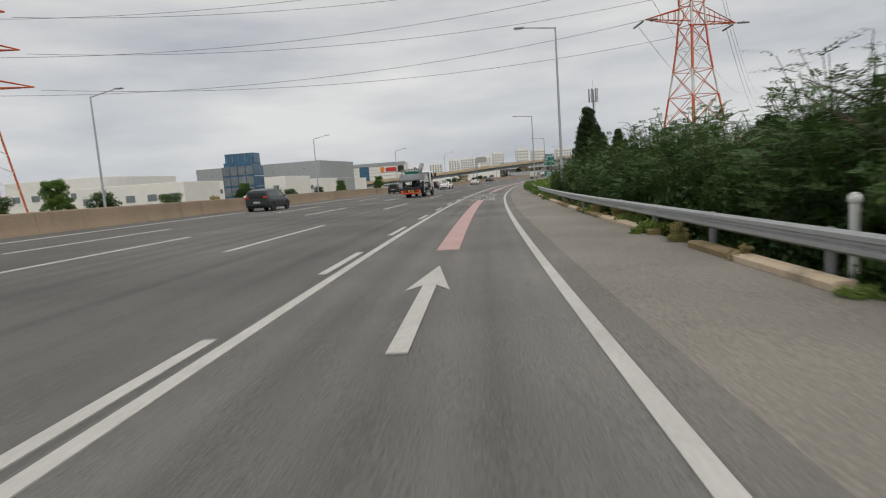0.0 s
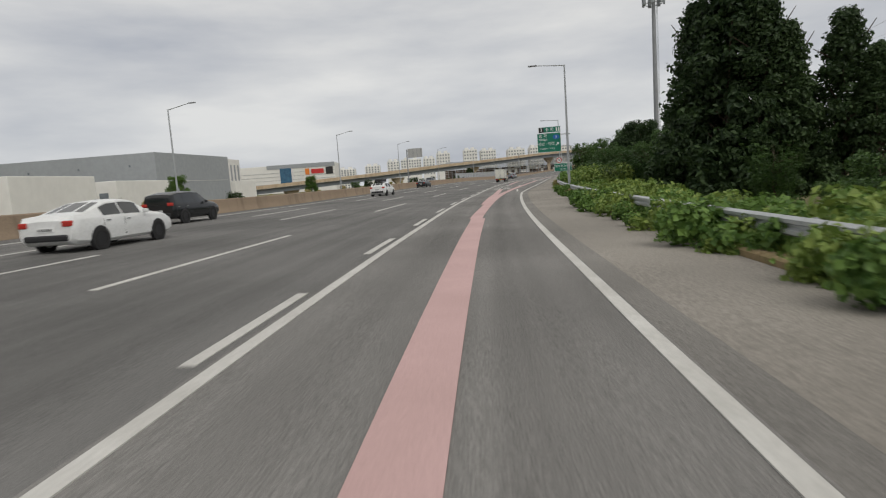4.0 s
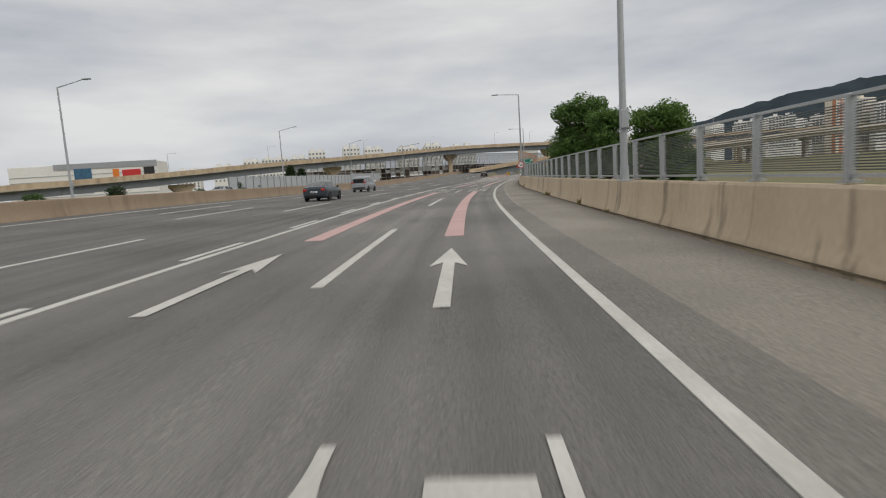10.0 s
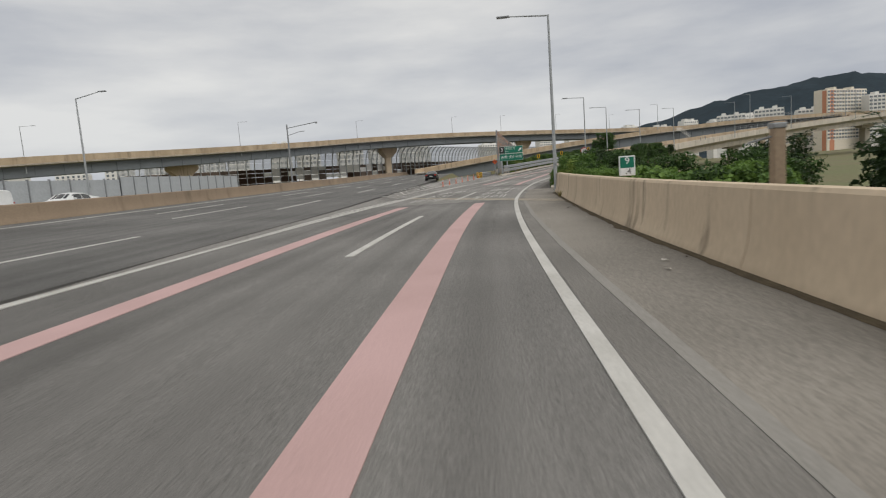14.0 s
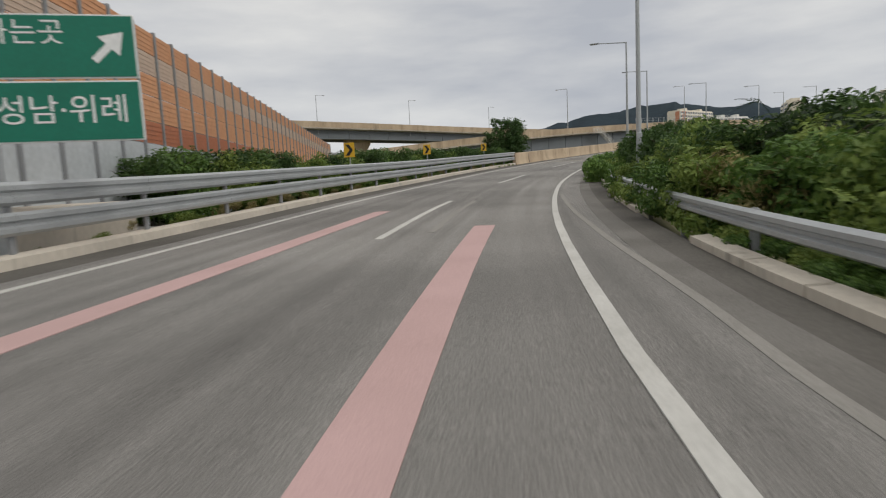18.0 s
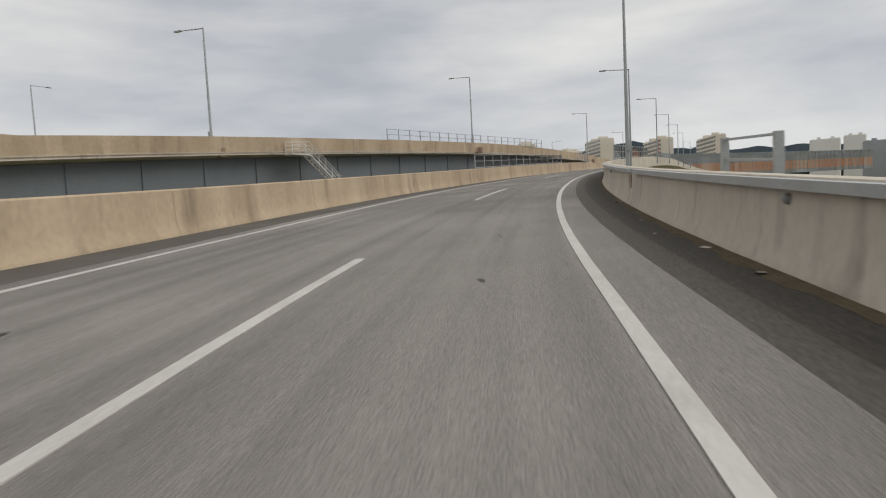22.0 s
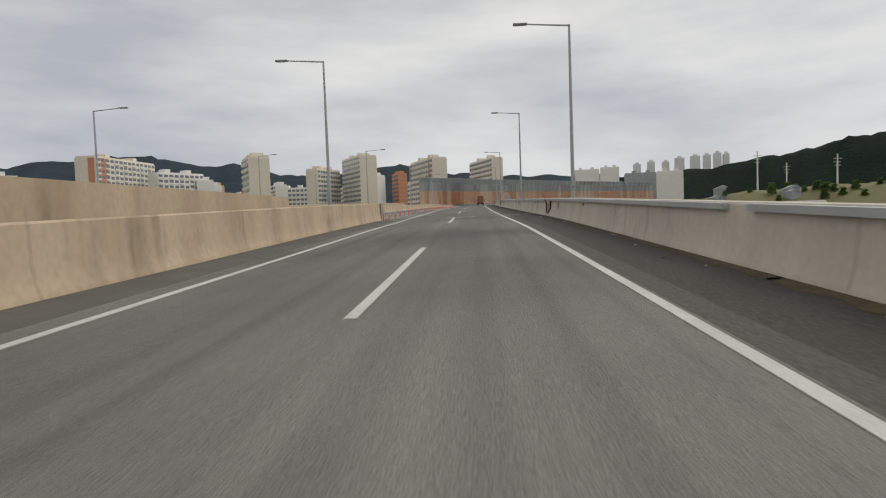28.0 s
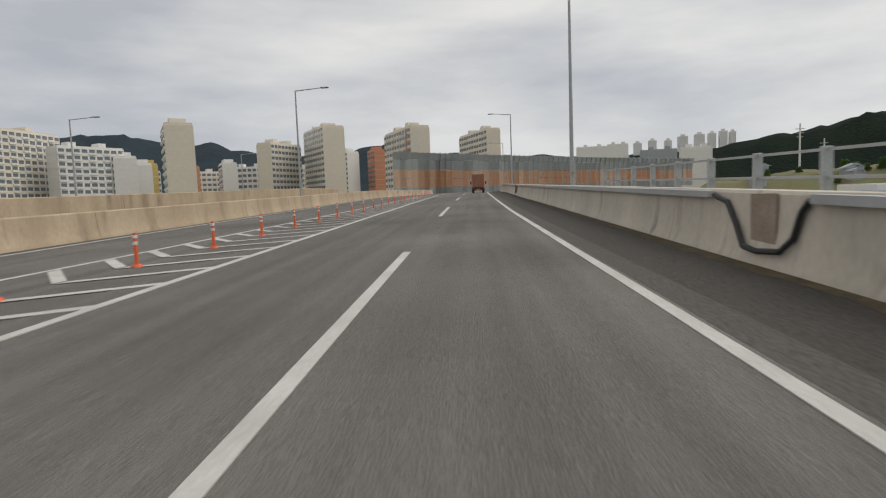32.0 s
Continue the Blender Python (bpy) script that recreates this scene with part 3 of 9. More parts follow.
main_road = road(mx, slab(-19.4, 0, 0.6), -88, 900, 6, ASPHALT_MAIN, "grey asphalt motorway carriageway with worn wheel tracks", lambda q: 0.0, 3.92)
far_road = road(mx, slab(-33, -20.2, 0.8), -88, 900, 6, ASPHALT_MAIN, "grey asphalt opposite carriageway behind the median wall", lambda q: 0.0, 3.92)
slip_in = road(ax, slab(tab(LEFT_MAIN), tab(EDGE_R, 0.12)), -88, 310, 4, ASPHALT, "grey asphalt exit lanes beside the motorway", tab(LEFT_MAIN))
slip_up = road(ax, slab(tab(LINE_L, -0.7), verge_seam), 349.6, 481.5, 3, ASPHALT_RAMP, "lighter grey asphalt slip road climbing onto a bridge", tab(LINE_L))
road(ax, slab(tab(LINE_L, -0.7), verge_seam), 310, 349.6, 3, ASPHALT, "grey asphalt exit lanes on the first bridge", tab(LINE_L))
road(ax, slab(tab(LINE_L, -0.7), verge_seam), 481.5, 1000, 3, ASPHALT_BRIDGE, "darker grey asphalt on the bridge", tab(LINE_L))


def right_verge(s):
    return lin(s, ((-90, 4.5), (140, 3.9), (180, 4.86), (262, 4.36), (312, 3.7), (356, 2.95), (380, 3.1), (415, 2.85), (440, 3.1), (470, 3.1), (480, 3.2))) if s < 480 else lin(s, WALL_R)


fresh_edge = tab(((-90, 0.55), (150, 0.5), (190, 0.6), (262, 0.9), (280, 0.95), (304, 0.72), (325, 0.6), (343, 0.45), (362, 0.3)))
for inner, outer, mat, name_ in ((tab(EDGE_R, 0.12), lambda s: lin(s, EDGE_R) + fresh_edge(s), SHOULDER_FRESH, "darker asphalt strip beside the edge line"), (lambda s: lin(s, EDGE_R) + fresh_edge(s), right_verge, SHOULDER, "pale dusty asphalt hard shoulder")):
    tagged(part("road_shoulder", sweep(ax, [(inner, 0.0), (outer, 0.0), (outer, -0.5), (inner, -0.5)], -88, 362, 4), mat), name_, "road shoulder", kind="structure")
for s0, s1, mats, text in ((362, 481.5, (SHOULDER_MID, SHOULDER_DARK), "slip road"), (481.5, 1000, (EDGE_MID, EDGE_DARK), "bridge")):
    for off0, off1, mat, name_ in ((0.0, 0.45, mats[0], "dusty edge strip of the " + text), (0.45, None, mats[1], "dark dirty shoulder strip of the " + text)):
        inner = (lambda s, o=off0: verge_seam(s) + o)
        outer = right_verge if off1 is None else (lambda s, o=off1: verge_seam(s) + o)
        tagged(part("road_shoulder", sweep(ax, [(inner, 0.0), (outer, 0.0), (outer, -0.5), (inner, -0.5)], s0, s1, 4), mat), name_, "road shoulder", kind="structure")
tagged(part("road_shoulder", sweep(ax, [(tab(WALL_L, -0.2), 0.0), (tab(LINE_L, -0.7), 0.0), (tab(LINE_L, -0.7), -0.5), (tab(WALL_L, -0.2), -0.5)], 415, 681, 4), SHOULDER_DARK), "dark dirty strip along the inner bridge wall", "road shoulder", kind="structure")
# paved nose between the two roads
def nose(s, lat, up=0.0):
    """A place on the paved nose: level with the slip road, then ramped to the motorway."""
    o, r = ax(s), ax(s, 1.0) - ax(s)
    m_ = mx(s - 2, -0.05)
    far_lat = min((m_ - o).dot(r) / r.length_squared, -7.0)
    mid = max(far_lat + 0.3, lin(s, ((310, -7.1), (345, -8.6), (372, -10.4), (398, -12.6), (425, -13.6))))
    p = ax(s, lat, up)
    if lat < mid:
        t = min(1.0, (mid - lat) / max(0.1, mid - far_lat))
        p.z = ax(s, mid).z * (1 - t) + m_.z * t + up
    return p, mid, far_lat


gore_v, gore_f = [], []
for i in range(33):
    s = 310 + i * 3.6
    mid, far_lat = nose(s, -7.0)[1:]
    for k, lat in enumerate((far_lat, (far_lat + mid) / 2, mid, lin(s, LINE_L) - 0.6)):
        gore_v.append(tuple(nose(s, lat, -0.012)[0]))
        if i and k:
            q = 4 * i + k
            gore_f.append((q - 5, q - 4, q, q - 1))
tagged(part("road_nose", (gore_v, [], gore_f), ASPHALT_NOSE), "paved nose between motorway and slip road", "road", kind="structure")


def slope(name, place, lat0, up0, run, s0, s1, label, side):
    v, f = [], []
    k = math.ceil((s1 - s0) / 6)
    for i in range(k + 1):
        s = s0 + (s1 - s0) * i / k
        a = place(s, lat0(s) if callable(lat0) else lat0, up0)
        h = max(0.3, a.z - GROUND_Z + 0.6)
        b = place(s, (lat0(s) if callable(lat0) else lat0) + side * min(run * h, 14), up0)
        b.z = a.z - h
        v += [tuple(a), tuple(b)]
        if i:
            f.append((2 * i - 2, 2 * i - 1, 2 * i + 1, 2 * i))
    tagged(part(name, (v, [], f), GRASS), label, "embankment", kind="structure")


slope("embankment", ax, right_verge, -0.03, 1.8, -88, 190, "grassy verge falling away from the shoulder", 1)
slope("embankment", ax, right_verge, -0.03, 1.5, 356, 474, "grassy bank beside the slip road", 1)
slope("embankment", ax, tab(WALL_L, -0.6), -0.03, 1.5, 418, 484, "grassy bank on the inner side of the slip road", -1)
slope("embankment", mx, 0.0, -0.03, 1.5, 420, 900, "grassy bank beside the motorway", 1)
slope("embankment", mx, -33.0, -0.03, 1.5, -88, 900, "grassy bank on the far side of the motorway", -1)

# bridge deck body and girders of the slip road
tagged(part("bridge_deck", sweep(ax, [(tab(WALL_L, -0.55), -0.35), (tab(WALL_R, 0.45), -0.35), (tab(WALL_R, -1.0), -1.3), (tab(WALL_R, -1.3), -2.6), (tab(WALL_L, 1.6), -2.6), (tab(WALL_L, 1.2), -1.3)], 474, 690, 5), CONC_GREY), "concrete bridge deck carrying the slip road", "bridge", kind="structure")
tagged(part("bridge_deck", sweep(ax, [(-17.5, -0.35), (tab(WALL_R, 0.45), -0.35), (tab(WALL_R, -1.0), -1.3), (tab(WALL_R, -1.3), -2.6), (-15.4, -2.6), (-15.8, -1.3)], 690, 1000, 5), CONC_GREY), "wide concrete bridge deck beyond the joint", "bridge", kind="structure")
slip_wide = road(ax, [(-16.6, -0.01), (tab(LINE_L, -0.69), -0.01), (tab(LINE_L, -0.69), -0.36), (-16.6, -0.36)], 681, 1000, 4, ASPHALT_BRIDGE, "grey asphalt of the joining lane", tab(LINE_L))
for s in (500, 540, 580, 620, 660, 700, 745, 790):
    b = B()
    p = ax(s, -3.5, -2.6)
    box(b, (p.x, p.y, (p.z + GROUND_Z - 1) / 2), (2.6, 2.6, p.z - GROUND_Z + 1), bevel=0.3)
    box(b, (p.x, p.y, p.z - 0.6), (6.0, 3.0, 1.2), bevel=0.2)
    tagged(part("bridge_pier", b, CONC_GREY), "concrete pier under the slip road bridge", "bridge pier", "piers of the slip road", "structure")


# ---- road markings ----
def mark(name, profile_fn, s0, s1, width, mat, parent, place=ax, up=0.012, step=2.0):
    f = profile_fn if callable(profile_fn) else (lambda s: profile_fn)
    up = up - 0.003 if mat is PINK else up
    return part(name, sweep(place, [(lambda s: f(s) - width / 2, up), (lambda s: f(s) + width / 2, up), (lambda s: f(s) + width / 2, up - 0.02), (lambda s: f(s) - width / 2, up - 0.02)], s0, s1, step), mat, parent)


mark("edge_line", tab(EDGE_R), -88, 1000, 0.165, PAINT, slip_in, step=3)
mark("edge_line", tab(LINE_L), 384, 681, 0.18, PAINT, slip_up, step=3)
mark("edge_line", tab(LINE_L), 681, 1000, 0.18, PAINT, slip_up, step=3)
mark("lane_line", lambda s: lin(s, LEFT_MAIN) + 0.14, -88, 310, 0.16, PAINT, slip_in, step=3)
for k in range(52):
    u = -80 + k * 7.5
    if u < 310:
        mark("short_dash", -0.16, u, u + 3.2, 0.15, PAINT, main_road, mx)
for j, lat in enumerate((-3.95, -7.9, -11.75)):
    for k in range(30):
        u = -75 + k * 22.4 + (0, -3.5, 2.0)[j]
        mark("lane_dash", lat, u, u + 9.2, 0.16, PAINT, main_road, mx, step=4.6)
mark("edge_line", -15.75, -88, 800, 0.18, PAINT, main_road, mx, step=6)
for top in (159.3, 181.5, 203.7, 225.6, 248, 270.2, 293, 319, 341, 363.2, 385.6, 407.4, 430.5, 454.0, 477.7, 503.8, 530.8, 560.7, 590.4, 619, 647.5, 675.6, 701.5, 728, 752.6, 778, 804, 830):
    mark("lane_dash", tab(DASH), top - (10.4 if top > 310 else 9.0), top, 0.17, PAINT, slip_up if top > 310 else slip_in, step=3)
for top in (850, 872, 894, 916):
    mark("lane_dash", tab(DASH), top - 9.4, top, 0.17, PAINT, slip_up, step=3)

mark("edge_line", tab(LINE_L), 311, 384, 0.15, PAINT, slip_in, up=0.015, step=3)
mark("thin_line", tab(LINE_L, -0.32), 311, 358, 0.08, PAINT, slip_in, up=0.015, step=3)
mark("thin_line", tab(LINE_L, -0.6), 311, 358, 0.09, PAINT, slip_in, up=0.015, step=3)
for k in range(13):
    s = 342 + k * 1.3
    part("ladder_rung", sweep(ax, [(tab(LINE_L, -0.56), 0.011), (tab(LINE_L, -0.07), 0.011), (tab(LINE_L, -0.07), 0.0), (tab(LINE_L, -0.56), 0.0)], s, s + 0.16, 1), PAINT, slip_in)
mark("dust_line", lambda s: lin(s, EDGE_R) + fresh_edge(s) + 0.04 * noise.noise((s * 0.4, 0, 2)), 258, 349, 0.14, DUST_LINE, slip_in, up=0.006)
mark("dust_line", lambda s: verge_seam(s) - lin(s, ((415, 0.0), (428, 0.6), (432, 0.75))) + 0.03 * noise.noise((s * 0.4, 0, 9)), 376, 432, 0.13, DUST_LINE, slip_up, up=0.006)
mark("faded_dash", lambda s: lin(s, DASH) + 0.98, 421, 430, 0.16, DUST_LINE, slip_up, up=0.006)


def centre_right(s):
    return (lin(s, EDGE_R) + (lin(s, DASH) if s > 140 else lin(s, LEFT_MAIN))) / 2


def centre_left(s):
    return (lin(s, DASH) + (lin(s, LEFT_MAIN) if s < 310 else lin(s, LINE_L))) / 2


# coloured guide lines
for a, b in ((-60, -2), (13, 46), (72, 117)):
    mark("guide_line", centre_right, a, b, 0.5, PINK, slip_in)
mark("guide_line", lambda s: lin(s, ((117, -0.75), (146, -0.62), (173, -0.24), (200, -0.1), (217.3, -0.15))), 117, 217.3, 0.47, PINK, slip_in)
mark("guide_line", lambda s: lin(s, ((126, -0.85), (146, -1.16), (162, -1.85))), 128, 162, 0.46, PINK, slip_in)
mark("guide_line", lambda s: lin(s, ((187, -2.83), (217.8, -3.82))), 187.6, 217.8, 0.46, PINK, slip_in)
for a, b in ((245.5, 285.6), (310, 348)):
    mark("guide_line", centre_right, a, b, 0.48, PINK, slip_in)
    mark("guide_line", centre_left, a, b, 0.46, PINK, slip_in)
mark("guide_line", lambda s: lin(s, ((374, -0.3), (380, -0.45), (391, -0.42), (402, -0.6), (407, -0.8), (422, -0.8))), 374, 422, 0.49, PINK, slip_up)
mark("guide_line", lambda s: lin(s, ((380.6, -4.45), (391, -4.4), (402, -4.8), (427, -4.65))), 380.6, 427, 0.5, PINK, slip_up)


def glyphs(text, size, depth=0.004):
    """A mesh of letters in the built-in font, centred on its origin, lying in the xy plane."""
    cu = bpy.data.curves.new("letters", "FONT")
    cu.body, cu.size, cu.extrude, cu.align_x, cu.align_y = text, size, depth, "CENTER", "CENTER"
    ob = bpy.data.objects.new("letters", cu)
    scene.collection.objects.link(ob)
    bpy.context.view_layer.update()
    me = bpy.data.meshes.new_from_object(ob.evaluated_get(bpy.context.evaluated_depsgraph_get()))
    bpy.data.objects.remove(ob)
    bpy.data.curves.remove(cu)
    return me


def lettering(name, text, size, mat, m, parent=None, sx=1.0, sy=1.0, depth=0.004, weight=0.0):
    me = glyphs(text, size, depth)
    me.transform(m @ Matrix.Diagonal((sx, sy, 1, 1)))
    me.materials.clear()
    me.materials.append(mat)
    ob = new(name, me)
    if parent is not None:
        ob.parent = parent
    return ob


def road_word(word, s, lat_fn, parent, length=4.0, width=1.9):
    """Two painted syllables, drawn out along the lane and laid onto the surface."""
    me = glyphs(word, 1.0, 0.0)
    xs = [v.co.x for v in me.vertices]
    ys = [v.co.y for v in me.vertices]
    cx, cy = (max(xs) + min(xs)) / 2, (max(ys) + min(ys)) / 2
    for v in me.vertices:
        u = s + (v.co.y - cy) / (max(ys) - min(ys)) * length
        v.co = ax(u, lat_fn(u) + (v.co.x - cx) / (max(xs) - min(xs)) * width, 0.012)
    me.materials.clear()
    me.materials.append(PAINT)
    ob = new("painted_word", me)
    ob.parent = parent
    return ob


def arrow(s, lat_fn, parent, length=5.5):
    v = []
    for da, dl in ((0, -0.1), (0, 0.1), (0.63, 0.1), (0.55, 0.32), (1.0, 0.0), (0.55, -0.32), (0.63, -0.1)):
        u = s + da * length
        v.append(tuple(ax(u, lat_fn(u) + dl, 0.012)))
    return part("painted_arrow", (v, [], [(0, 1, 2, 6), (2, 3, 4), (4, 5, 6), (2, 4, 6)]), PAINT, parent)


for s0, fn, par in ((46.8, centre_right, slip_in), (162.7, centre_left, slip_in), (221.3, centre_right, slip_in), (221.3, centre_left, slip_in), (287.0, centre_right, slip_in), (287.0, centre_left, slip_in), (354.5, centre_right, slip_up), (354.5, centre_left, slip_up)):
    pitch, long_, wide = (7.1, 5.1, 2.05) if s0 < 200 else (5.4, 4.1, 1.9)
    for k, word in enumerate(("위례", "성남", "송파")):
        road_word(word, s0 + k * pitch, fn, par, long_, wide)
for s0, fn in ((5, centre_right), (64.5, centre_right), (180, lambda s: -2.8), (237.5, centre_right), (237.5, centre_left), (302.6, centre_right), (302.6, centre_left)):
    arrow(s0, fn, slip_in)
# hatched nose
mark("nose_line", lambda s: lin(s, ((310, -6.9), (345, -8.2), (372, -9.6), (398, -11.2), (418, -11.9))), 310, 418, 0.16, PAINT, slip_up)
mark("nose_line", lambda s: lin(s, ((310, -6.75), (350, -7.0), (393, -7.15), (418, -9.6))), 310, 384, 0.16, PAINT, slip_up)
def bar(place, s0, l0, s1, l1, width, parent, up=0.012):
    """A painted bar between two places, of a width along the road, in three lengths that follow the surface."""
    b = B()
    vs = [(b.verts.new(place(s0 + (s1 - s0) * t, l0 + (l1 - l0) * t, up)), b.verts.new(place(s0 + (s1 - s0) * t + width, l0 + (l1 - l0) * t, up))) for t in (0, 0.34, 0.67, 1)]
    for (p, q), (p2, q2) in zip(vs, vs[1:]):
        b.faces.new((p, q, q2, p2))
    part("hatch_bar", b, PAINT, parent)


def on_nose(s, lat, up):
    return nose(s, lat, up)[0]


for k in range(22):
    s = 360 + k * 2.4
    l0 = lin(s, ((360, -8.75), (386.5, -10.2), (396, -10.7), (418, -11.5)))
    bar(on_nose, s, l0, s + 4.0, lin(s + 4, LINE_L) - 0.1, 0.22, slip_up)
    w = lin(s, ((360, 0.6), (384, 3.7), (394, 4.2), (420, 4.2)))
    if s < 408:
        bar(on_nose, s, l0, s + w * 1.1, l0 - w, 0.42, slip_up)
# second hatched nose on the bridge
NOSE_LEFT = ((684, -12.4), (692, -12.1), (709, -10.75), (730, -9.3), (760, -8.2), (800, -7.7))
mark("nose_line", tab(NOSE_LEFT), 684, 800, 0.15, PAINT, slip_wide, up=0.0)
mark("edge_line", -14.2, 690, 900, 0.16, PAINT, slip_wide, up=0.0)
for k in range(62):
    s = 680.5 + k * 1.95
    bar(ax, s, -7.7, s + 1.3, lin(s + 1.3, LINE_L) - 0.08, 0.3, slip_wide, 0.006)
    w = -7.85 - lin(s + 4, NOSE_LEFT)
    if w > 0.3:
        bar(ax, s, -7.76, s + w * 1.27, -7.76 - w, 0.42, slip_wide, 0.006)


# ---- expansion joints ----
def joint(fn, lat0, lat1, width, label, teeth=False):
    j = thing("expansion_joint", label, "expansion joint", kind="structure")
    for off, w, mat, nm in ((-width / 4 - 0.06, width / 2 - 0.1, JOINT_CONC, "concrete_strip"), (width / 4 + 0.06, width / 2 - 0.1, JOINT_CONC, "concrete_strip"), (0, 0.1, BLACK, "rubber_seal")):
        v, f = [], []
        n = 14
        for i in range(n + 1):
            lat = lat0 + (lat1 - lat0) * i / n
            v += [tuple(ax(fn(lat) + off - w / 2, lat, 0.010)), tuple(ax(fn(lat) + off + w / 2, lat, 0.010))]
            if i:
                f.append((2 * i - 2, 2 * i - 1, 2 * i + 1, 2 * i))
        part(nm, (v, [], f), mat, j)
    if teeth:
        b = B()
        for i in range(60):
            lat = lat0 + (lat1 - lat0) * (i + 0.5) / 60
            p = ax(fn(lat), lat, 0.012)
            box(b, p, (0.12, 0.2, 0.01))
        part("steel_fingers", b, GALV, j)
    return j


joint(lambda l: 216.2 - (l - 1.5) * 1.28, -7.9, 4.7, 1.5, "skewed tan concrete expansion joint with a black seam")
joint(lambda l: 349.6 - (l - 0.6) * 1.35, -6.6, 2.9, 1.5, "skewed concrete expansion joint across the exit lanes")
joint(lambda l: 480.6 - (l - 3.2) * 0.36, -10.3, 3.1, 0.8, "concrete expansion joint at the bridge end")
joint(lambda l: 674.9 - (l - 4.8) * 0.17, -7.6, 4.8, 0.62, "steel finger expansion joint across the bridge", True)


# ---- concrete walls ----
def wall_part(mesh_, mat, top):
    ob = part("wall_block", mesh_, mat, top)
    ob.data.polygons.foreach_set("use_smooth", [True] * len(ob.data.polygons))
    ob.data.set_sharp_from_angle(angle=0.5)
    return ob


def wall(name, place, lat, s0, s1, height, side, mat, label, piece=10.0, base=0.42, gap=0.02, parent_kind="structure", foot=0.0):
    """A safety wall of pieces with a sloping foot; side +1 stands right of the road, -1 left."""
    top = thing(name, label, "safety wall", kind=parent_kind)
    n = max(1, round((s1 - s0) / piece))
    for i in range(n):
        a, b = s0 + (s1 - s0) * i / n, s0 + (s1 - s0) * (i + 1) / n - gap
        f = lat if callable(lat) else (lambda s: lat)
        prof = [(0, -0.45), (0, 0.04), (0.035, 0.12), (0.075, 0.24), (0.11, 0.4), (0.14, 0.62), (0.165, height - 0.05), (0.2, height), (0.47, height), (0.5, height - 0.03), (0.56, -0.45)]
        wall_part(sweep(place, [((lambda s, d=d: f(s) + side * d), u) for d, u in (prof if side > 0 else prof[::-1])], a, b, 3.4), mat, top)
    return top


wall("median_wall", mx, -18.2, -88, 900, 1.05, -1, CONC_BROWN, "long brown-stained concrete median wall", 19.0)
right_wall = wall("bridge_wall", ax, tab(WALL_R), 184.5, 356, 1.12, 1, CONC, "tan concrete bridge wall with dark drip stains", 9.5)
left_ramp_wall = wall("bridge_wall", ax, tab(WALL_L), 480.4, 680, 1.45, -1, CONC_AGED, "tan concrete inner wall of the slip road bridge", 9.9)
right_ramp_wall = wall("bridge_wall", ax, tab(WALL_R), 476, 1000, 1.12, 1, CONC_GREY, "pale concrete outer wall of the slip road bridge", 10.0)
wall("bridge_wall", ax, lambda s: lin(s, ((692, -15.2), (740, -15.0), (800, -14.5), (860, -14.0))), 690, 870, 1.1, -1, CONC_AGED, "tan concrete wall of the joining lane", 12.0)
wall("bridge_wall", ax, lambda s: lin(s, ((660, -21.5), (720, -24.0), (800, -24.5))), 690, 820, 1.9, -1, CONC_AGED, "long concrete wall of a road behind the joining lane", 13.0)
# end blocks of the inner wall at the joint
b = B()
box(b, (0, 0, 0.72), (0.5, 1.0, 1.44), ax_pose(680.8, lin(680, WALL_L) - 0.3), bevel=0.05)
tagged(part("wall_end_plate", b, RUST), "rust-brown steel cover at the wall's end", "cover plate", kind="structure")

# pipe duct along the outer bridge wall, drain drops and cover plates
duct = thing("cable_duct", "grey steel cable duct along the outer wall's top edge", "cable duct", kind="structure")
for a, b_ in ((481, 512), (513, 541), (542, 605.1), (608.1, 640), (641, 666.3), (669.3, 722.6), (725.8, 775), (778, 840)):
    part("duct_length", sweep(ax, [(tab(WALL_R, 0.16), 0.98), (tab(WALL_R, 0.04), 0.98), (tab(WALL_R, 0.04), 1.10), (tab(WALL_R, 0.16), 1.10)], a, b_, 3), GALV, duct)
for s in (541.5, 606.6, 667.8, 724.2, 776.5):
    loop = thing("cable_loop", "black cable loop hanging from the duct across the wall joint", "cable", group="cable loops on the wall")
    lat = lin(s, WALL_R)
    pts = [ax(s + ds, lat + d, u) for ds, d, u in ((-1.5, 0.1, 1.02), (-1.3, 0.1, 0.85), (-1.15, 0.08, 0.5), (-0.95, 0.0, 0.3), (-0.3, 0.0, 0.24), (0.15, 0.0, 0.27), (0.5, 0.06, 0.55), (0.95, 0.1, 0.92), (1.5, 0.1, 1.03))]
    b = B()
    for p, q in zip(pts, pts[1:]):
        tube(b, p, q, 0.045, n=7)
    part("cable", b, BLACK, loop)
    b = B()
    box(b, (0, 0, 0), (0.03, 0.75, 0.8), ax_pose(s - 0.25, lat + 0.12, 0.68))
    part("cover_plate", b, RUST, loop, "brown steel plate over the joint")
for s, u in ((485.6, 0.72), (513, 0.7), (532, 0.6), (559, 0.72), (587, 0.7), (614, 0.7), (663.4, 0.7), (690, 0.7), (716, 0.7)):
    b = B()
    m = ax_pose(s, lin(s, WALL_R) + 0.13, u)
    box(b, (0, 0, 0), (0.04, 0.42, 0.42), m, bevel=0.01)
    t_ = tagged(part("hatch_cover", b, RUST), "square rusty hatch cover set in the wall", "hatch cover", "hatch covers")
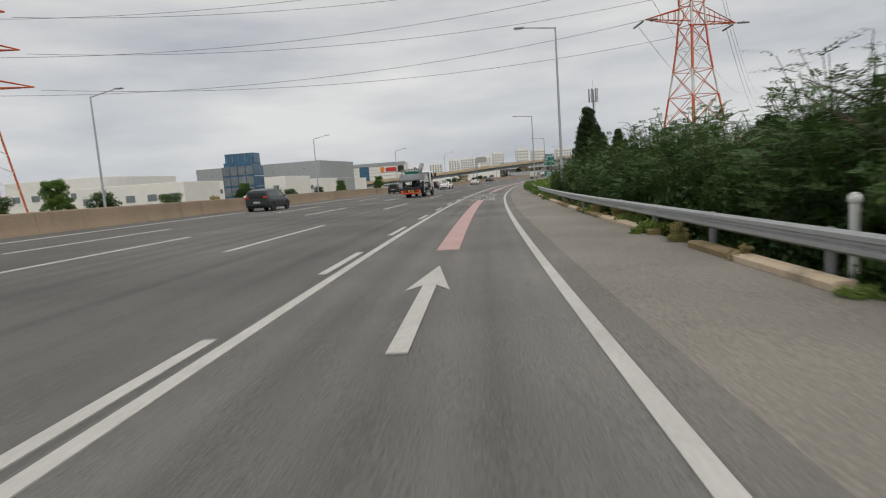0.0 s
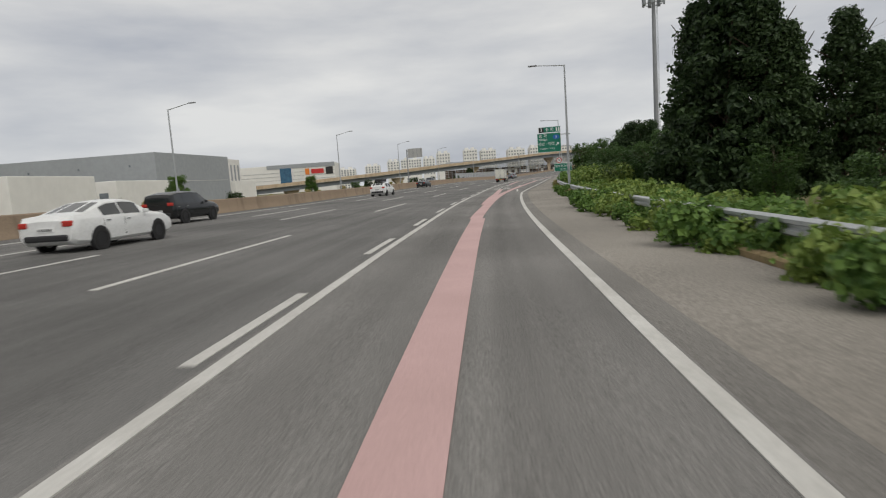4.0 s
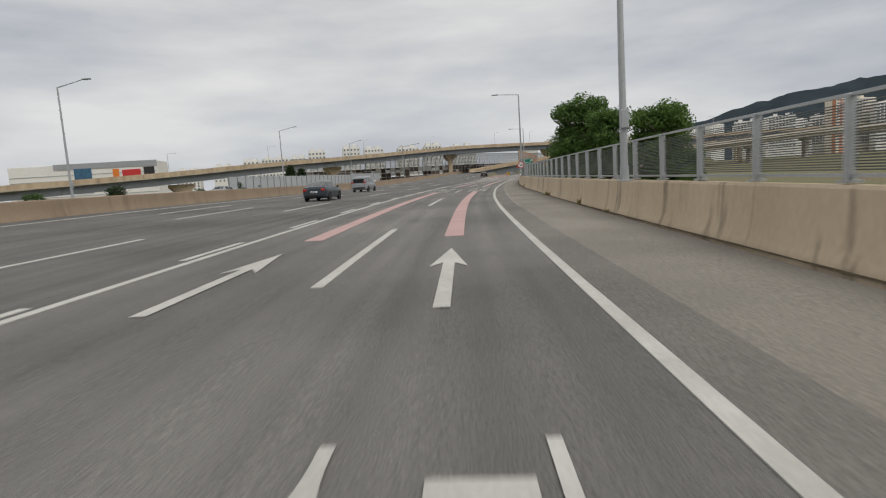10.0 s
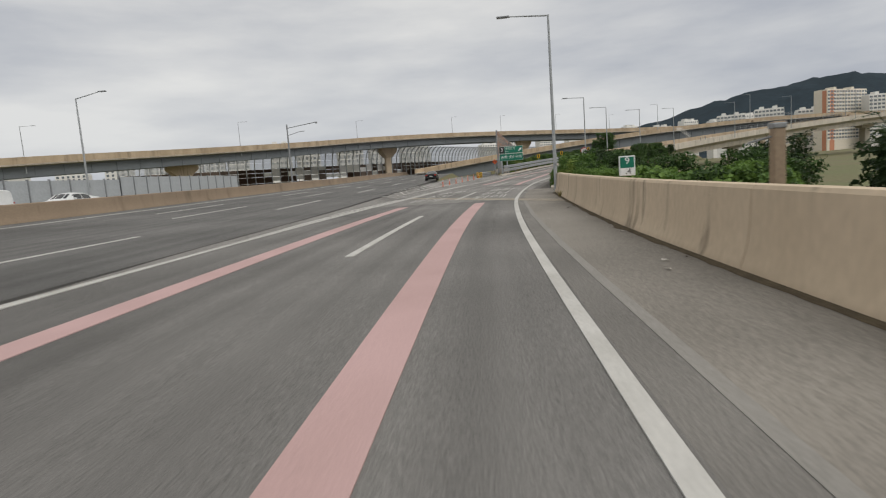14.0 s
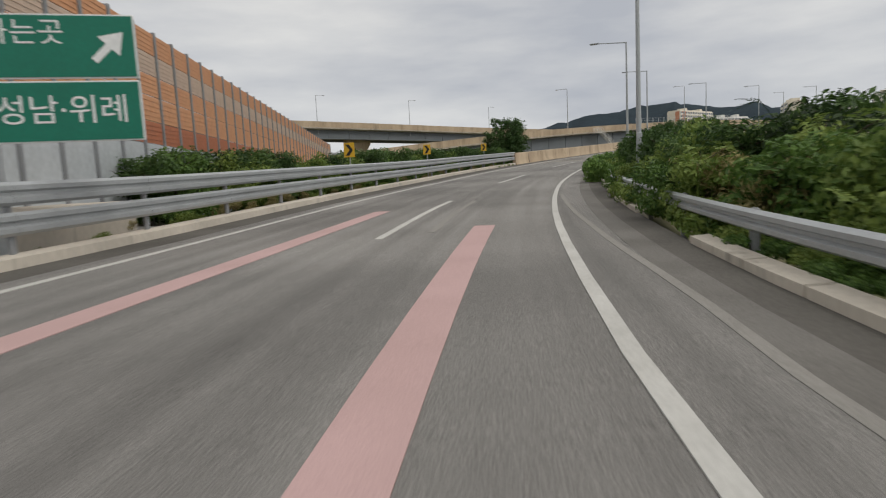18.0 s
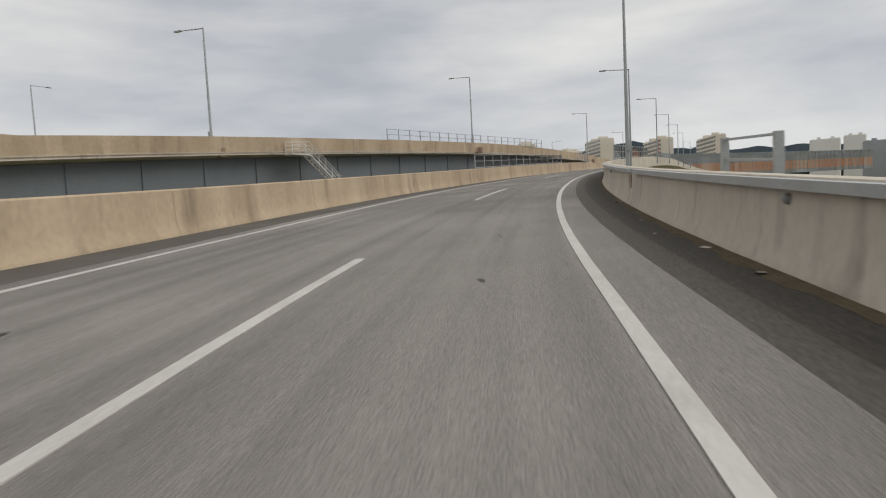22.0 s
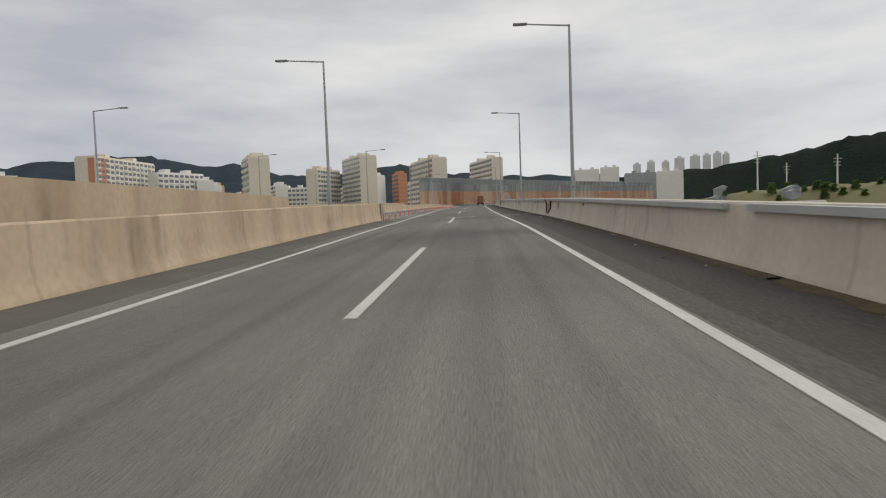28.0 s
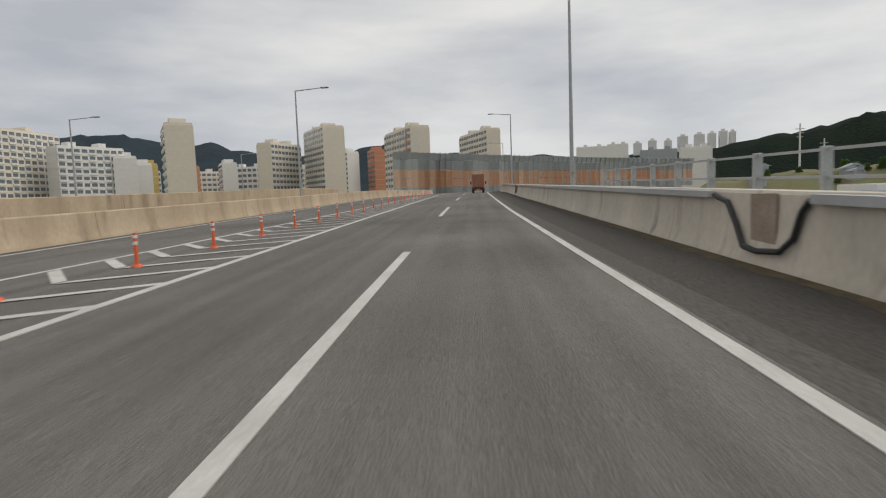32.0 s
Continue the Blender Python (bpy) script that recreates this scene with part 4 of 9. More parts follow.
for k in range(12):
    s = 482 + k * 19.3
    b = B()
    m = ax_pose(s, lin(s, WALL_R) + 0.15, 0.86)
    bmesh.ops.create_uvsphere(b, u_segments=8, v_segments=6, radius=0.07, matrix=m)
    tagged(part("reflector_stud", b, GALV_DARK), "small round grey reflector on the wall", "reflector", "wall reflectors")


# ---- guard rails ----
BEAM = [(0, -0.155), (0.075, -0.11), (0.075, -0.05), (0.01, -0.02), (0.01, 0.02), (0.075, 0.05), (0.075, 0.11), (0, 0.155), (-0.006, 0.15), (0.066, 0.105), (0.066, 0.055), (0.0, 0.022), (0.0, -0.022), (0.066, -0.055), (0.066, -0.105), (-0.006, -0.15)]


def guard_rail(lat, s0, s1, side, label, heights=(0.52,), spacing=4.0, place=ax, scale=1.0):
    g = thing("guard_rail", label, "guard rail", kind="structure")
    f = lat if callable(lat) else (lambda s: lat)
    n = max(1, round((s1 - s0) / spacing))
    for h in heights:
        for i in range(n):
            a, b_ = s0 + (s1 - s0) * i / n, s0 + (s1 - s0) * (i + 1) / n
            part("rail_beam", sweep(place, [((lambda s, d=d: f(s) - side * d), h + u * scale) for d, u in (BEAM if side < 0 else BEAM[::-1])], a, b_ - 0.01, 2), GALV, g)
    post = None
    for i in range(n + 1):
        s = s0 + (s1 - s0) * i / n
        p = place(s, f(s) + side * 0.12, 0)
        m = Matrix.Translation(p)
        if post is None:
            b = B()
            tube(b, (0, 0, -0.5), (0, 0, max(heights) + 0.12), 0.07, n=10)
            tube(b, (0, 0, max(heights) + 0.12), (0, 0, max(heights) + 0.15), 0.075, 0.03, n=10)
            post = part("rail_post", b, GALV_DARK, g)
            post.matrix_basis = m
        else:
            o = new("rail_post", post.data)
            o.parent, o.matrix_basis = g, m
    return g


guard_rail(4.45, -60, 184, 1, "galvanised roadside guard rail half covered by climbing plants")
guard_rail(lambda s: lin(s, ((356, 3.5), (390, 3.5), (414, 3.25), (430, 3.35), (445, 3.55), (476, 3.5))), 358, 476, 1, "galvanised guard rail overgrown by bushes", (0.5,))
guard_rail(tab(WALL_L, -0.32), 414, 480.6, -1, "double galvanised guard rail on the bend", (0.8, 1.36), scale=1.42)

# kerbs
kerb = thing("kerb", "broken pale concrete kerb along the verge", "kerb", kind="structure")
krng = random.Random(3)
s = -50.0
while s < 146:
    w = krng.uniform(1.2, 3.0)
    if krng.random() < 0.72:
        part("kerb_stone", sweep(ax, [(4.02, -0.2), (4.02, 0.09), (4.07, 0.13), (4.28, 0.13), (4.3, -0.2)], s, s + w - 0.05, 1.5), KERB_DIRT if krng.random() < 0.6 else CONC, kerb)
    s += w
KERB_IN = tab(((360, 2.85), (390, 3.0), (415, 2.8), (440, 3.05), (476, 3.0)))
kerb2 = thing("kerb", "pale concrete kerb beside the slip road", "kerb", kind="structure")
s = 360.0
while s < 476:
    w = krng.uniform(1.5, 2.6)
    if krng.random() < 0.7:
        part("kerb_stone", sweep(ax, [(KERB_IN, -0.2), (KERB_IN, 0.12), (lambda q: KERB_IN(q) + 0.3, 0.14), (lambda q: KERB_IN(q) + 0.3, -0.2)], s, s + w - 0.06, 1.5), CONC_GREY, kerb2)
    s += w
tagged(part("kerb", sweep(ax, [(tab(WALL_L, -0.12), -0.1), (tab(WALL_L, -0.14), 0.2), (tab(WALL_L, -0.3), 0.24), (tab(WALL_L, -0.6), 0.24), (tab(WALL_L, -0.6), -0.1)], 412, 480.3, 3), CONC_GREY), "pale concrete footing under the inner guard rail", "kerb", kind="structure")


# ---- fences on the walls ----
def fence(name, lat, s0, s1, base, height, label, step=2.9, mesh=True, rails=(0.0, 1.0), place=ax, mat=GALV, post_w=0.14, slats=16):
    g = thing(name, label, "fence", kind="structure")
    f = lat if callable(lat) else (lambda s: lat)
    n = max(1, round((s1 - s0) / step))
    post = None
    for i in range(n + 1):
        s = s0 + (s1 - s0) * i / n
        m = (ax_pose if place is ax else mx_pose)(s, f(s), base)
        if post is None:
            b = B()
            box(b, (0, 0, height / 2), (post_w, post_w * 0.7, height), bevel=0.012)
            box(b, (0, 0, 0.02), (post_w * 1.7, post_w * 1.6, 0.04))
            post = part("fence_post", b, mat, g)
            post.matrix_basis = m
        else:
            o = new("fence_post", post.data)
            o.parent, o.matrix_basis = g, m
        if i < n:
            e = s0 + (s1 - s0) * (i + 1) / n
            for r in rails:
                u = base + 0.08 + (height - 0.12) * r
                part("fence_rail", sweep(place, [((lambda q: f(q) - 0.025), u), ((lambda q: f(q) + 0.025), u), ((lambda q: f(q) + 0.025), u + 0.05), ((lambda q: f(q) - 0.025), u + 0.05)], s, e, 1.6), mat, g)
            if mesh:
                v, fc = [], []
                for j in range(slats):
                    u = base + 0.15 + (height - 0.27) * (j + 0.5) / slats
                    k = len(v)
                    v += [tuple(place(s + 0.08, f(s), u)), tuple(place(e - 0.08, f(e), u)), tuple(place(e - 0.08, f(e) + 0.02, u + (height - 0.27) / slats * 0.5)), tuple(place(s + 0.08, f(s) + 0.02, u + (height - 0.27) / slats * 0.5))]
                    fc.append((k, k + 1, k + 2, k + 3))
                part("mesh_infill", (v, [], fc), MESH, g)
    return g


fence("mesh_fence", tab(WALL_R, 0.38), 226.4, 320, 1.14, 1.2, "grey steel mesh fence on top of the bridge wall", 2.6, slats=24)
fence("mesh_fence", tab(WALL_R, 0.38), 548, 590.4, 1.16, 1.34, "fine grey mesh screen on the outer bridge wall", 2.648, rails=(0.0, 0.5, 1.0), slats=36, post_w=0.1)
fence("mesh_fence", tab(WALL_L, -0.35), 552.6, 592, 1.45, 1.42, "grey louvred mesh screen on the inner bridge wall", 3.03, rails=(0.0, 0.5, 1.0), slats=26, post_w=0.1)
for s0, s1 in ((604.6, 622), (722.5, 741), (505, 508)):
    fence("pipe_railing", tab(WALL_R, 1.5), s0, s1, 0.9, 0.85, "pale steel pipe railing beyond the bridge wall", 2.4, mesh=False, rails=(0.35, 0.95), post_w=0.16)


# ---- street lamps ----
def street_lamp(height=10.4, arm=2.3, rise=0.12):
    g = thing("street_lamp", "tall grey steel street lamp with a single arm", "street lamp", group="street lamps")
    b = B()
    tube(b, (0, 0, 0), (0, 0, height), 0.115, 0.06, 12)
    part("pole", b, POLE, g)
    b = B()
    box(b, (0, 0, 0.02), (0.4, 0.4, 0.05), bevel=0.01)
    tube(b, (0, 0, 0.04), (0, 0, 0.5), 0.14, 0.125, 12)
    part("base_flange", b, POLE, g)
    b = B()
    box(b, (0.0, -0.16, 2.0), (0.22, 0.14, 0.6), bevel=0.02)
    part("control_box", b, POLE, g)
    b = B()
    tube(b, (0, 0, height - 0.05), (-arm, 0, height + rise), 0.05, 0.035, 8)
    part("arm", b, POLE, g)
    b = B()
    box(b, (-arm - 0.3, 0, height + rise + 0.01), (0.75, 0.26, 0.1), bevel=0.03)
    lh = part("lamp_head", b, GALV_DARK, g)
    b = B()
    box(b, (-arm - 0.33, 0, height + rise - 0.045), (0.5, 0.18, 0.02))
    part("lens", b, CLEAR_PANEL, lh)
    return g


lamp = street_lamp(10.3)
lamp.matrix_basis = ax_pose(-4, 5.3)
for s, lat in ((45, 5.5), (96.0, 4.85), (146.6, 5.0), (355.8, 3.05), (407.2, 4.62), (434.0, 4.35), (462, 4.6)):
    copy_thing(lamp, ax_pose(s, lat, -0.05) @ Matrix.Diagonal((1, 1, lin(s, ((45, 1.2), (95, 1.08), (150, 1.0))), 1)))
for s in (489, 526.9, 560, 597.0, 631, 662, 694, 745, 795, 845):
    copy_thing(lamp, ax_pose(s, lin(s, WALL_R) + (1.3 if s in (526.9, 560, 597.0) else 0.75)))
for s, lat in ((199.1, 4.85), (248.6, 4.35), (299.2, 3.72)):
    copy_thing(lamp, ax_pose(s, lat, 1.12) @ Matrix.Diagonal((1, 1, 0.885, 1)))
copy_thing(lamp, ax_pose(666.2, -8.7, 0))
for s, lat in ((767, -15.4), (815, -15.0)):
    copy_thing(lamp, ax_pose(s, lat, 0, 180))
tall = street_lamp(10.3, 2.4, 0.45)
tall.matrix_basis = mx_pose(-40, -31.2, 0, 180)
for u in (-1, 48.5, 101.7, 152.4, 198, 238.9, 279.6, 327.7, 375.3):
    copy_thing(tall, mx_pose(u, lin(u, ((150, -31.2), (190, -29.3), (330, -29.3), (375, -30.8))), 0, 180))


# ---- flyovers ----
def ribbon(points, profile, step=5.0):
    """A profile of (side, up) drawn along a smooth line through (x, y, z) points."""
    p = np.array(points, float)
    d = np.concatenate([[0], np.cumsum(np.hypot(*np.diff(p[:, :2], axis=0).T))])
    n = max(2, int(d[-1] / step))
    t = np.linspace(0, d[-1], n + 1)
    q = np.stack([np.convolve(np.pad(np.interp(t, d, p[:, k]), 3, mode="reflect", reflect_type="odd"), np.ones(7) / 7, mode="valid") for k in range(3)], 1)
    g = np.gradient(q, axis=0)
    g /= np.hypot(g[:, 0], g[:, 1])[:, None]
    v, f, w = [], [], len(profile)
    for i in range(n + 1):
        for s_, u in profile:
            v.append((q[i, 0] + g[i, 1] * s_, q[i, 1] - g[i, 0] * s_, q[i, 2] + u))
    for i in range(n):
        for j in range(w):
            a, b_ = i * w + j, i * w + (j + 1) % w
            f.append((a, b_, b_ + w, a + w))
    f += [tuple(range(w))[::-1], tuple(range(n * w, (n + 1) * w))]
    return (v, [], f), q, g


# the line follows the top of the parapet on the near side
FLY_HIGH = ((-90, 327, 2.2), (-60, 356, 3.9), (-10, 405, 7.0), (16, 431, 9.3), (42, 457, 10.9), (67, 482, 12.8), (90, 500, 14.6), (118, 510, 15.3), (150, 515, 15.0), (185, 518, 14.2), (240, 524, 13.9), (320, 534, 14.6), (420, 552, 15.6), (520, 578, 16.4))
FLY_NEAR = ((100, 483, 3.4), (118, 485, 5.4), (134, 486.5, 7.1), (160, 488.5, 9.6), (182, 490.3, 11.3), (194, 491, 12.0), (212, 491.8, 12.8), (226, 492.3, 13.6), (248, 493.6, 14.1), (272, 496.4, 14.3), (300, 501, 14.5), (315, 504, 14.6))


def flyover(points, width, label, girder_depth, piers):
    g = thing("flyover", label, "flyover", kind="structure")
    part("parapet", ribbon(points, [(0, 0), (-0.25, 0), (-0.35, -1.35), (0.1, -1.35), (0.1, -1.25), (0.0, -1.2)])[0], CONC_AGED, g)
    part("parapet", ribbon(points, [(-width, 0), (-width - 0.25, 0), (-width - 0.25, -1.35), (-width + 0.1, -1.35)])[0], CONC_AGED, g)
    part("deck", ribbon(points, [(0.1, -1.2), (0.1, -1.45), (-1.2, -1.6), (-width + 1, -1.6), (-width, -1.2)])[0], CONC_GREY, g)
    mesh_, q, dirs = ribbon(points, [(-1.1, -1.6), (-1.1, -1.6 - girder_depth), (-2.6, -1.6 - girder_depth), (-2.6, -1.6)])
    part("girder", mesh_, GIRDER, g)
    part("girder", ribbon(points, [(-width + 2.6, -1.6), (-width + 2.6, -1.6 - girder_depth), (-width + 1.1, -1.6 - girder_depth), (-width + 1.1, -1.6)])[0], GIRDER, g)
    b = B()
    for i in range(1, len(q) - 1, 1):
        m = Matrix.Translation((q[i, 0] - dirs[i, 1] * 1.06, q[i, 1] + dirs[i, 0] * 1.06, q[i, 2] - 1.6 - girder_depth / 2)) @ pose(0, 0, 0, 0, 0, math.degrees(math.atan2(dirs[i, 1], dirs[i, 0])))
        box(b, (0, 0, 0), (0.12, 0.12, girder_depth - 0.1), m)
    part("stiffeners", b, GIRDER, g)
    for x, y, top in piers:
        b = B()
        box(b, (x, y, (top + GROUND_Z) / 2 - 1), (2.0, 2.0, top - GROUND_Z), bevel=0.35)
        prism(b, [(-1.1, -3.0), (1.1, -3.0), (3.4, -0.9), (3.4, 0), (-3.4, 0), (-3.4, -0.9)], -1.2, 1.2, "y", Matrix.Translation((x, y, top)) @ pose(0, 0, 0, 0, 0, 30))
        part("pier", b, CONC, g)
    return g


flyover(FLY_HIGH, 10.0, "long pale concrete flyover with grey steel girders crossing the motorway", 1.9, ((-55, 368, 1.2), (-8, 414, 3.6), (37, 460, 7.4), (94, 508.5, 11.2), (148, 520, 11.6), (205, 526, 10.5), (270, 533, 10.4)))
flyover(FLY_NEAR, 9.0, "neighbouring concrete slip road flyover with grey steel girders", 2.9, ((150, 492.5, 5.0), (200, 496.5, 8.6), (245, 498.5, 10.4)))
for x, y, z in ((-10, 410, 5.6), (16, 431.5, 7.6), (50, 466, 10.4), (83, 497.5, 12.6), (118, 511.5, 13.9), (137, 514, 13.8), (160, 516.5, 13.6), (184, 519, 12.8)):
    copy_thing(lamp, Matrix.Translation((x, y, z - 1.2)) @ pose(0, 0, 0, 0, 0, 200) @ Matrix.Diagonal((0.78, 0.78, 0.78, 1)))
for x, y, z in ((186.2, 491.9, 10.0), (226, 493.0, 12.2), (274.7, 496.4, 12.6), (374.3, 522.6, 13.9), (330, 530, 13.4), (374, 541, 14.2), (420, 553.5, 14.6), (470, 566, 15.0)):
    copy_thing(lamp, Matrix.Translation((x, y, z - 0.3)) @ pose(0, 0, 0, 0, 0, 282 if x < 300 else 102))
    if x > 360:
        continue
    b = B()
    prism(b, [(-0.32, 0), (0.32, 0), (0.2, 0.7), (-0.2, 0.7)], -0.3, 0.3, "y", Matrix.Translation((x, y - 1.15, z - 0.1)) @ pose(0, 0, 0, 0, 0, 8))
    tagged(part("lamp_bracket", b, CONC_BROWN), "dark bracket under a lamp on the parapet", "bracket", "lamp brackets")


# wall joints, grille and dark patches by the bridge end
for s, lat, sg in ((480.7, lin(480.7, WALL_R), 1), (485.5, lin(485.5, WALL_L), -1)):
    b = B()
    for d_, u, w in ((0.0, 0.12, 0.3), (0.06, 0.36, 0.26), (0.1, 0.7, 0.24), (0.13, 1.0, 0.3)):
        box(b, (sg * (d_ + 0.03), 0, u), (0.09, w, 0.36), ax_pose(s, lat), bevel=0.012)
    tagged(part("joint_cover", b, RUST), "rust-stained steel cover over the wall joint", "cover plate", "joint covers")
g = thing("wall_grille", "dark louvred grille set into the bridge wall", "grille", ax_pose(477.6, lin(477.6, WALL_R) + 0.12, 0.64))
b = B()
box(b, (0, 0, 0), (0.05, 0.62, 0.46), bevel=0.01)
part("frame", b, GRILLE, g)
for k in range(9):
    b = B()
    box(b, (-0.035, 0, -0.19 + k * 0.047), (0.03, 0.56, 0.012), pose(0, 0, 0, 0, 25, 0))
    part("louvre", b, GALV_DARK, g)
trng = random.Random(8)


def tar_patch(s, lat, length, width, turn):
    v, n = [], 16
    for k in range(n):
        a_ = k * 2 * math.pi / n
        q = trng.uniform(0.5, 1.15)
        x_, y_ = math.cos(a_) * q * width / 2, math.sin(a_) * q * length / 2
        v.append(tuple(ax(s + y_ * math.cos(turn) + x_ * math.sin(turn), lat + x_ * math.cos(turn) - y_ * math.sin(turn), 0.010)))
    tagged(part("road_stain", (v, [], [tuple(range(n))]), TAR), "dark tarry stain on the worn road surface", "road stain", "dark stains on the road", "structure")


for k in range(26):
    s = 476.6 + k * 0.9 + trng.uniform(-0.3, 0.3)
    tar_patch(s, lin(s, ((476, -5.35), (482, -5.1), (488, -5.0), (500, -5.4))) + trng.uniform(-0.1, 0.1), trng.uniform(0.5, 1.3), trng.uniform(0.06, 0.2) if k > 4 else 0.3, trng.uniform(-0.3, 0.2))
for k in range(14):
    s = trng.uniform(484, 560)
    tar_patch(s, trng.choice((-5.2, -0.3, 1.4, 2.3)) + trng.uniform(-0.3, 0.3), trng.uniform(0.2, 0.8), trng.uniform(0.05, 0.14), trng.uniform(-0.5, 0.5))


# ---- noise walls ----
def noise_panel_wall(p0, p1, n, base_z, height, rows, label, post=0.14):
    """Steel posts with stacked panels between two places; rows: (from, to, material)."""
    g = thing("noise_wall", label, "noise wall", kind="structure")
    p0, p1 = Vector(p0), Vector(p1)
    d = (p1 - p0) / n
    ang = math.degrees(math.atan2(d.y, d.x))
    first = None
    cells = {}
    for i in range(n + 1):
        p = p0 + d * i
        m = Matrix.Translation((p.x, p.y, base_z)) @ pose(0, 0, 0, 0, 0, ang)
        if first is None:
            b = B()
            box(b, (0, 0, height / 2), (post, 0.2, height))
            first = part("post", b, GALV_DARK, g)
            first.matrix_basis = m
        else:
            o = new("post", first.data)
            o.parent, o.matrix_basis = g, m
        if i < n:
            for k, (z0, z1, mat) in enumerate(rows):
                if k not in cells:
                    b = B()
                    box(b, (d.length / 2, 0, (z0 + z1) / 2), (d.length - post, 0.06, z1 - z0 - 0.04))
                    if mat is not CLEAR_PANEL:
                        for j in range(1, 5):
                            box(b, (d.length / 2, -0.035, z0 + (z1 - z0) * j / 5), (d.length - post, 0.02, 0.03))
                    cells[k] = part("panel", b, mat, g)
                    cells[k].matrix_basis = m
                else:
                    o = new("panel", cells[k].data)
                    o.parent, o.matrix_basis = g, m
    return g


noise_panel_wall((93.2, 405.9, 0), (126.3, 476.9, 0), 42, -0.6, 8.3, ((0.0, 1.6, GREY_PANEL), (1.6, 4.0, CLEAR_PANEL), (4.0, 4.85, ORANGE_DEEP), (4.85, 5.8, ORANGE_MID), (5.8, 6.6, ORANGE_MID), (6.6, 7.4, ORANGE_PALE), (7.4, 8.25, ORANGE_MID)), "tall orange and clear panelled noise wall with steel posts")
for k in range(3):
    a, b_ = mx(318 + k * 34, -34.2), mx(318 + (k + 1) * 34, -34.2)
    noise_panel_wall(a, b_, 12, a.z - 0.6, 3.6, ((0.2, 1.3, GREY_PANEL), (1.3, 3.5, CLEAR_PANEL)), "low grey noise fence with cloudy clear panels")

# curved noise wall behind the motorway, following its bend
arc_wall = thing("noise_wall", "tall noise wall of curved steel ribs with brown, white and clear panels", "noise wall", kind="structure")
rib_out = [(0.0, 0.0), (0.0, 4.2), (0.15, 5.4), (0.55, 6.5), (1.2, 7.3), (2.0, 7.8)]
ARC = np.array(((20, 476), (45, 487), (62, 494.5), (73, 499.5), (87, 506), (94, 511.5), (101, 517), (116, 529), (124, 536.5), (160, 571), (190, 590)))
_ad = np.concatenate([[0], np.cumsum(np.hypot(*np.diff(ARC, axis=0).T))])
rib, panels, arng = None, [], random.Random(12)
for k in range(int(_ad[-1] / 2.5)):
    q0, q1 = (Vector((float(np.interp(t, _ad, ARC[:, 0])), float(np.interp(t, _ad, ARC[:, 1])), 0)) for t in (k * 2.5, k * 2.5 + 2.5))
    m = Matrix.Translation((q0.x, q0.y, 0.2)) @ pose(0, 0, 0, 0, 0, math.degrees(math.atan2(q1.y - q0.y, q1.x - q0.x)) - 90) @ Matrix.Diagonal((1.5, 1, 1.48, 1))
    if rib is None:
        b = B()
        for (a0, z0), (a1, z1) in zip(rib_out, rib_out[1:]):
            tube(b, (a0, 0, z0), (a1, 0, z1), 0.13, n=6)
        rib = part("rib", b, GALV, arc_wall)
        rib.matrix_basis = m
        for (a0, z0), (a1, z1), mat in ((rib_out[0], (0, 1.5), BROWN_PANEL), ((0, 1.5), (0, 2.7), BROWN_PANEL), ((0, 2.7), (0, 3.5), BROWN_PANEL), ((0, 3.5), rib_out[1], BROWN_PANEL), (rib_out[1], rib_out[2], SEE_THROUGH), (rib_out[2], rib_out[3], SEE_THROUGH), (rib_out[3], rib_out[4], SEE_THROUGH), (rib_out[4], rib_out[5], SEE_THROUGH), ((0, 2.7), (0, 3.5), PYLON_WHITE)):
            b = B()
            vs = [b.verts.new(p_) for p_ in ((a0 - 0.05, 0.1, z0), (a0 - 0.05, 2.4, z0), (a1 - 0.05, 2.4, z1 - 0.05), (a1 - 0.05, 0.1, z1 - 0.05))]
            b.faces.new(vs)
            bmesh.ops.solidify(b, geom=b.faces[:], thickness=0.05)
            o = part("panel", b, mat, arc_wall)
            o.matrix_basis = m
            panels.append(o)
    else:
        o = new("rib", rib.data)
        o.parent, o.matrix_basis = arc_wall, m
        for j_, q in enumerate(panels[:8]):
            pale = j_ in (1, 2, 3) and 14 < k < 36 and arng.random() < (0.25, 0.7, 0.4)[j_ - 1]
            o = new("panel", panels[8].data if pale else q.data)
            o.parent, o.matrix_basis = arc_wall, m if not pale or j_ == 2 else m @ Matrix.Translation((0, 0, -0.86 if j_ == 1 else 0.72))

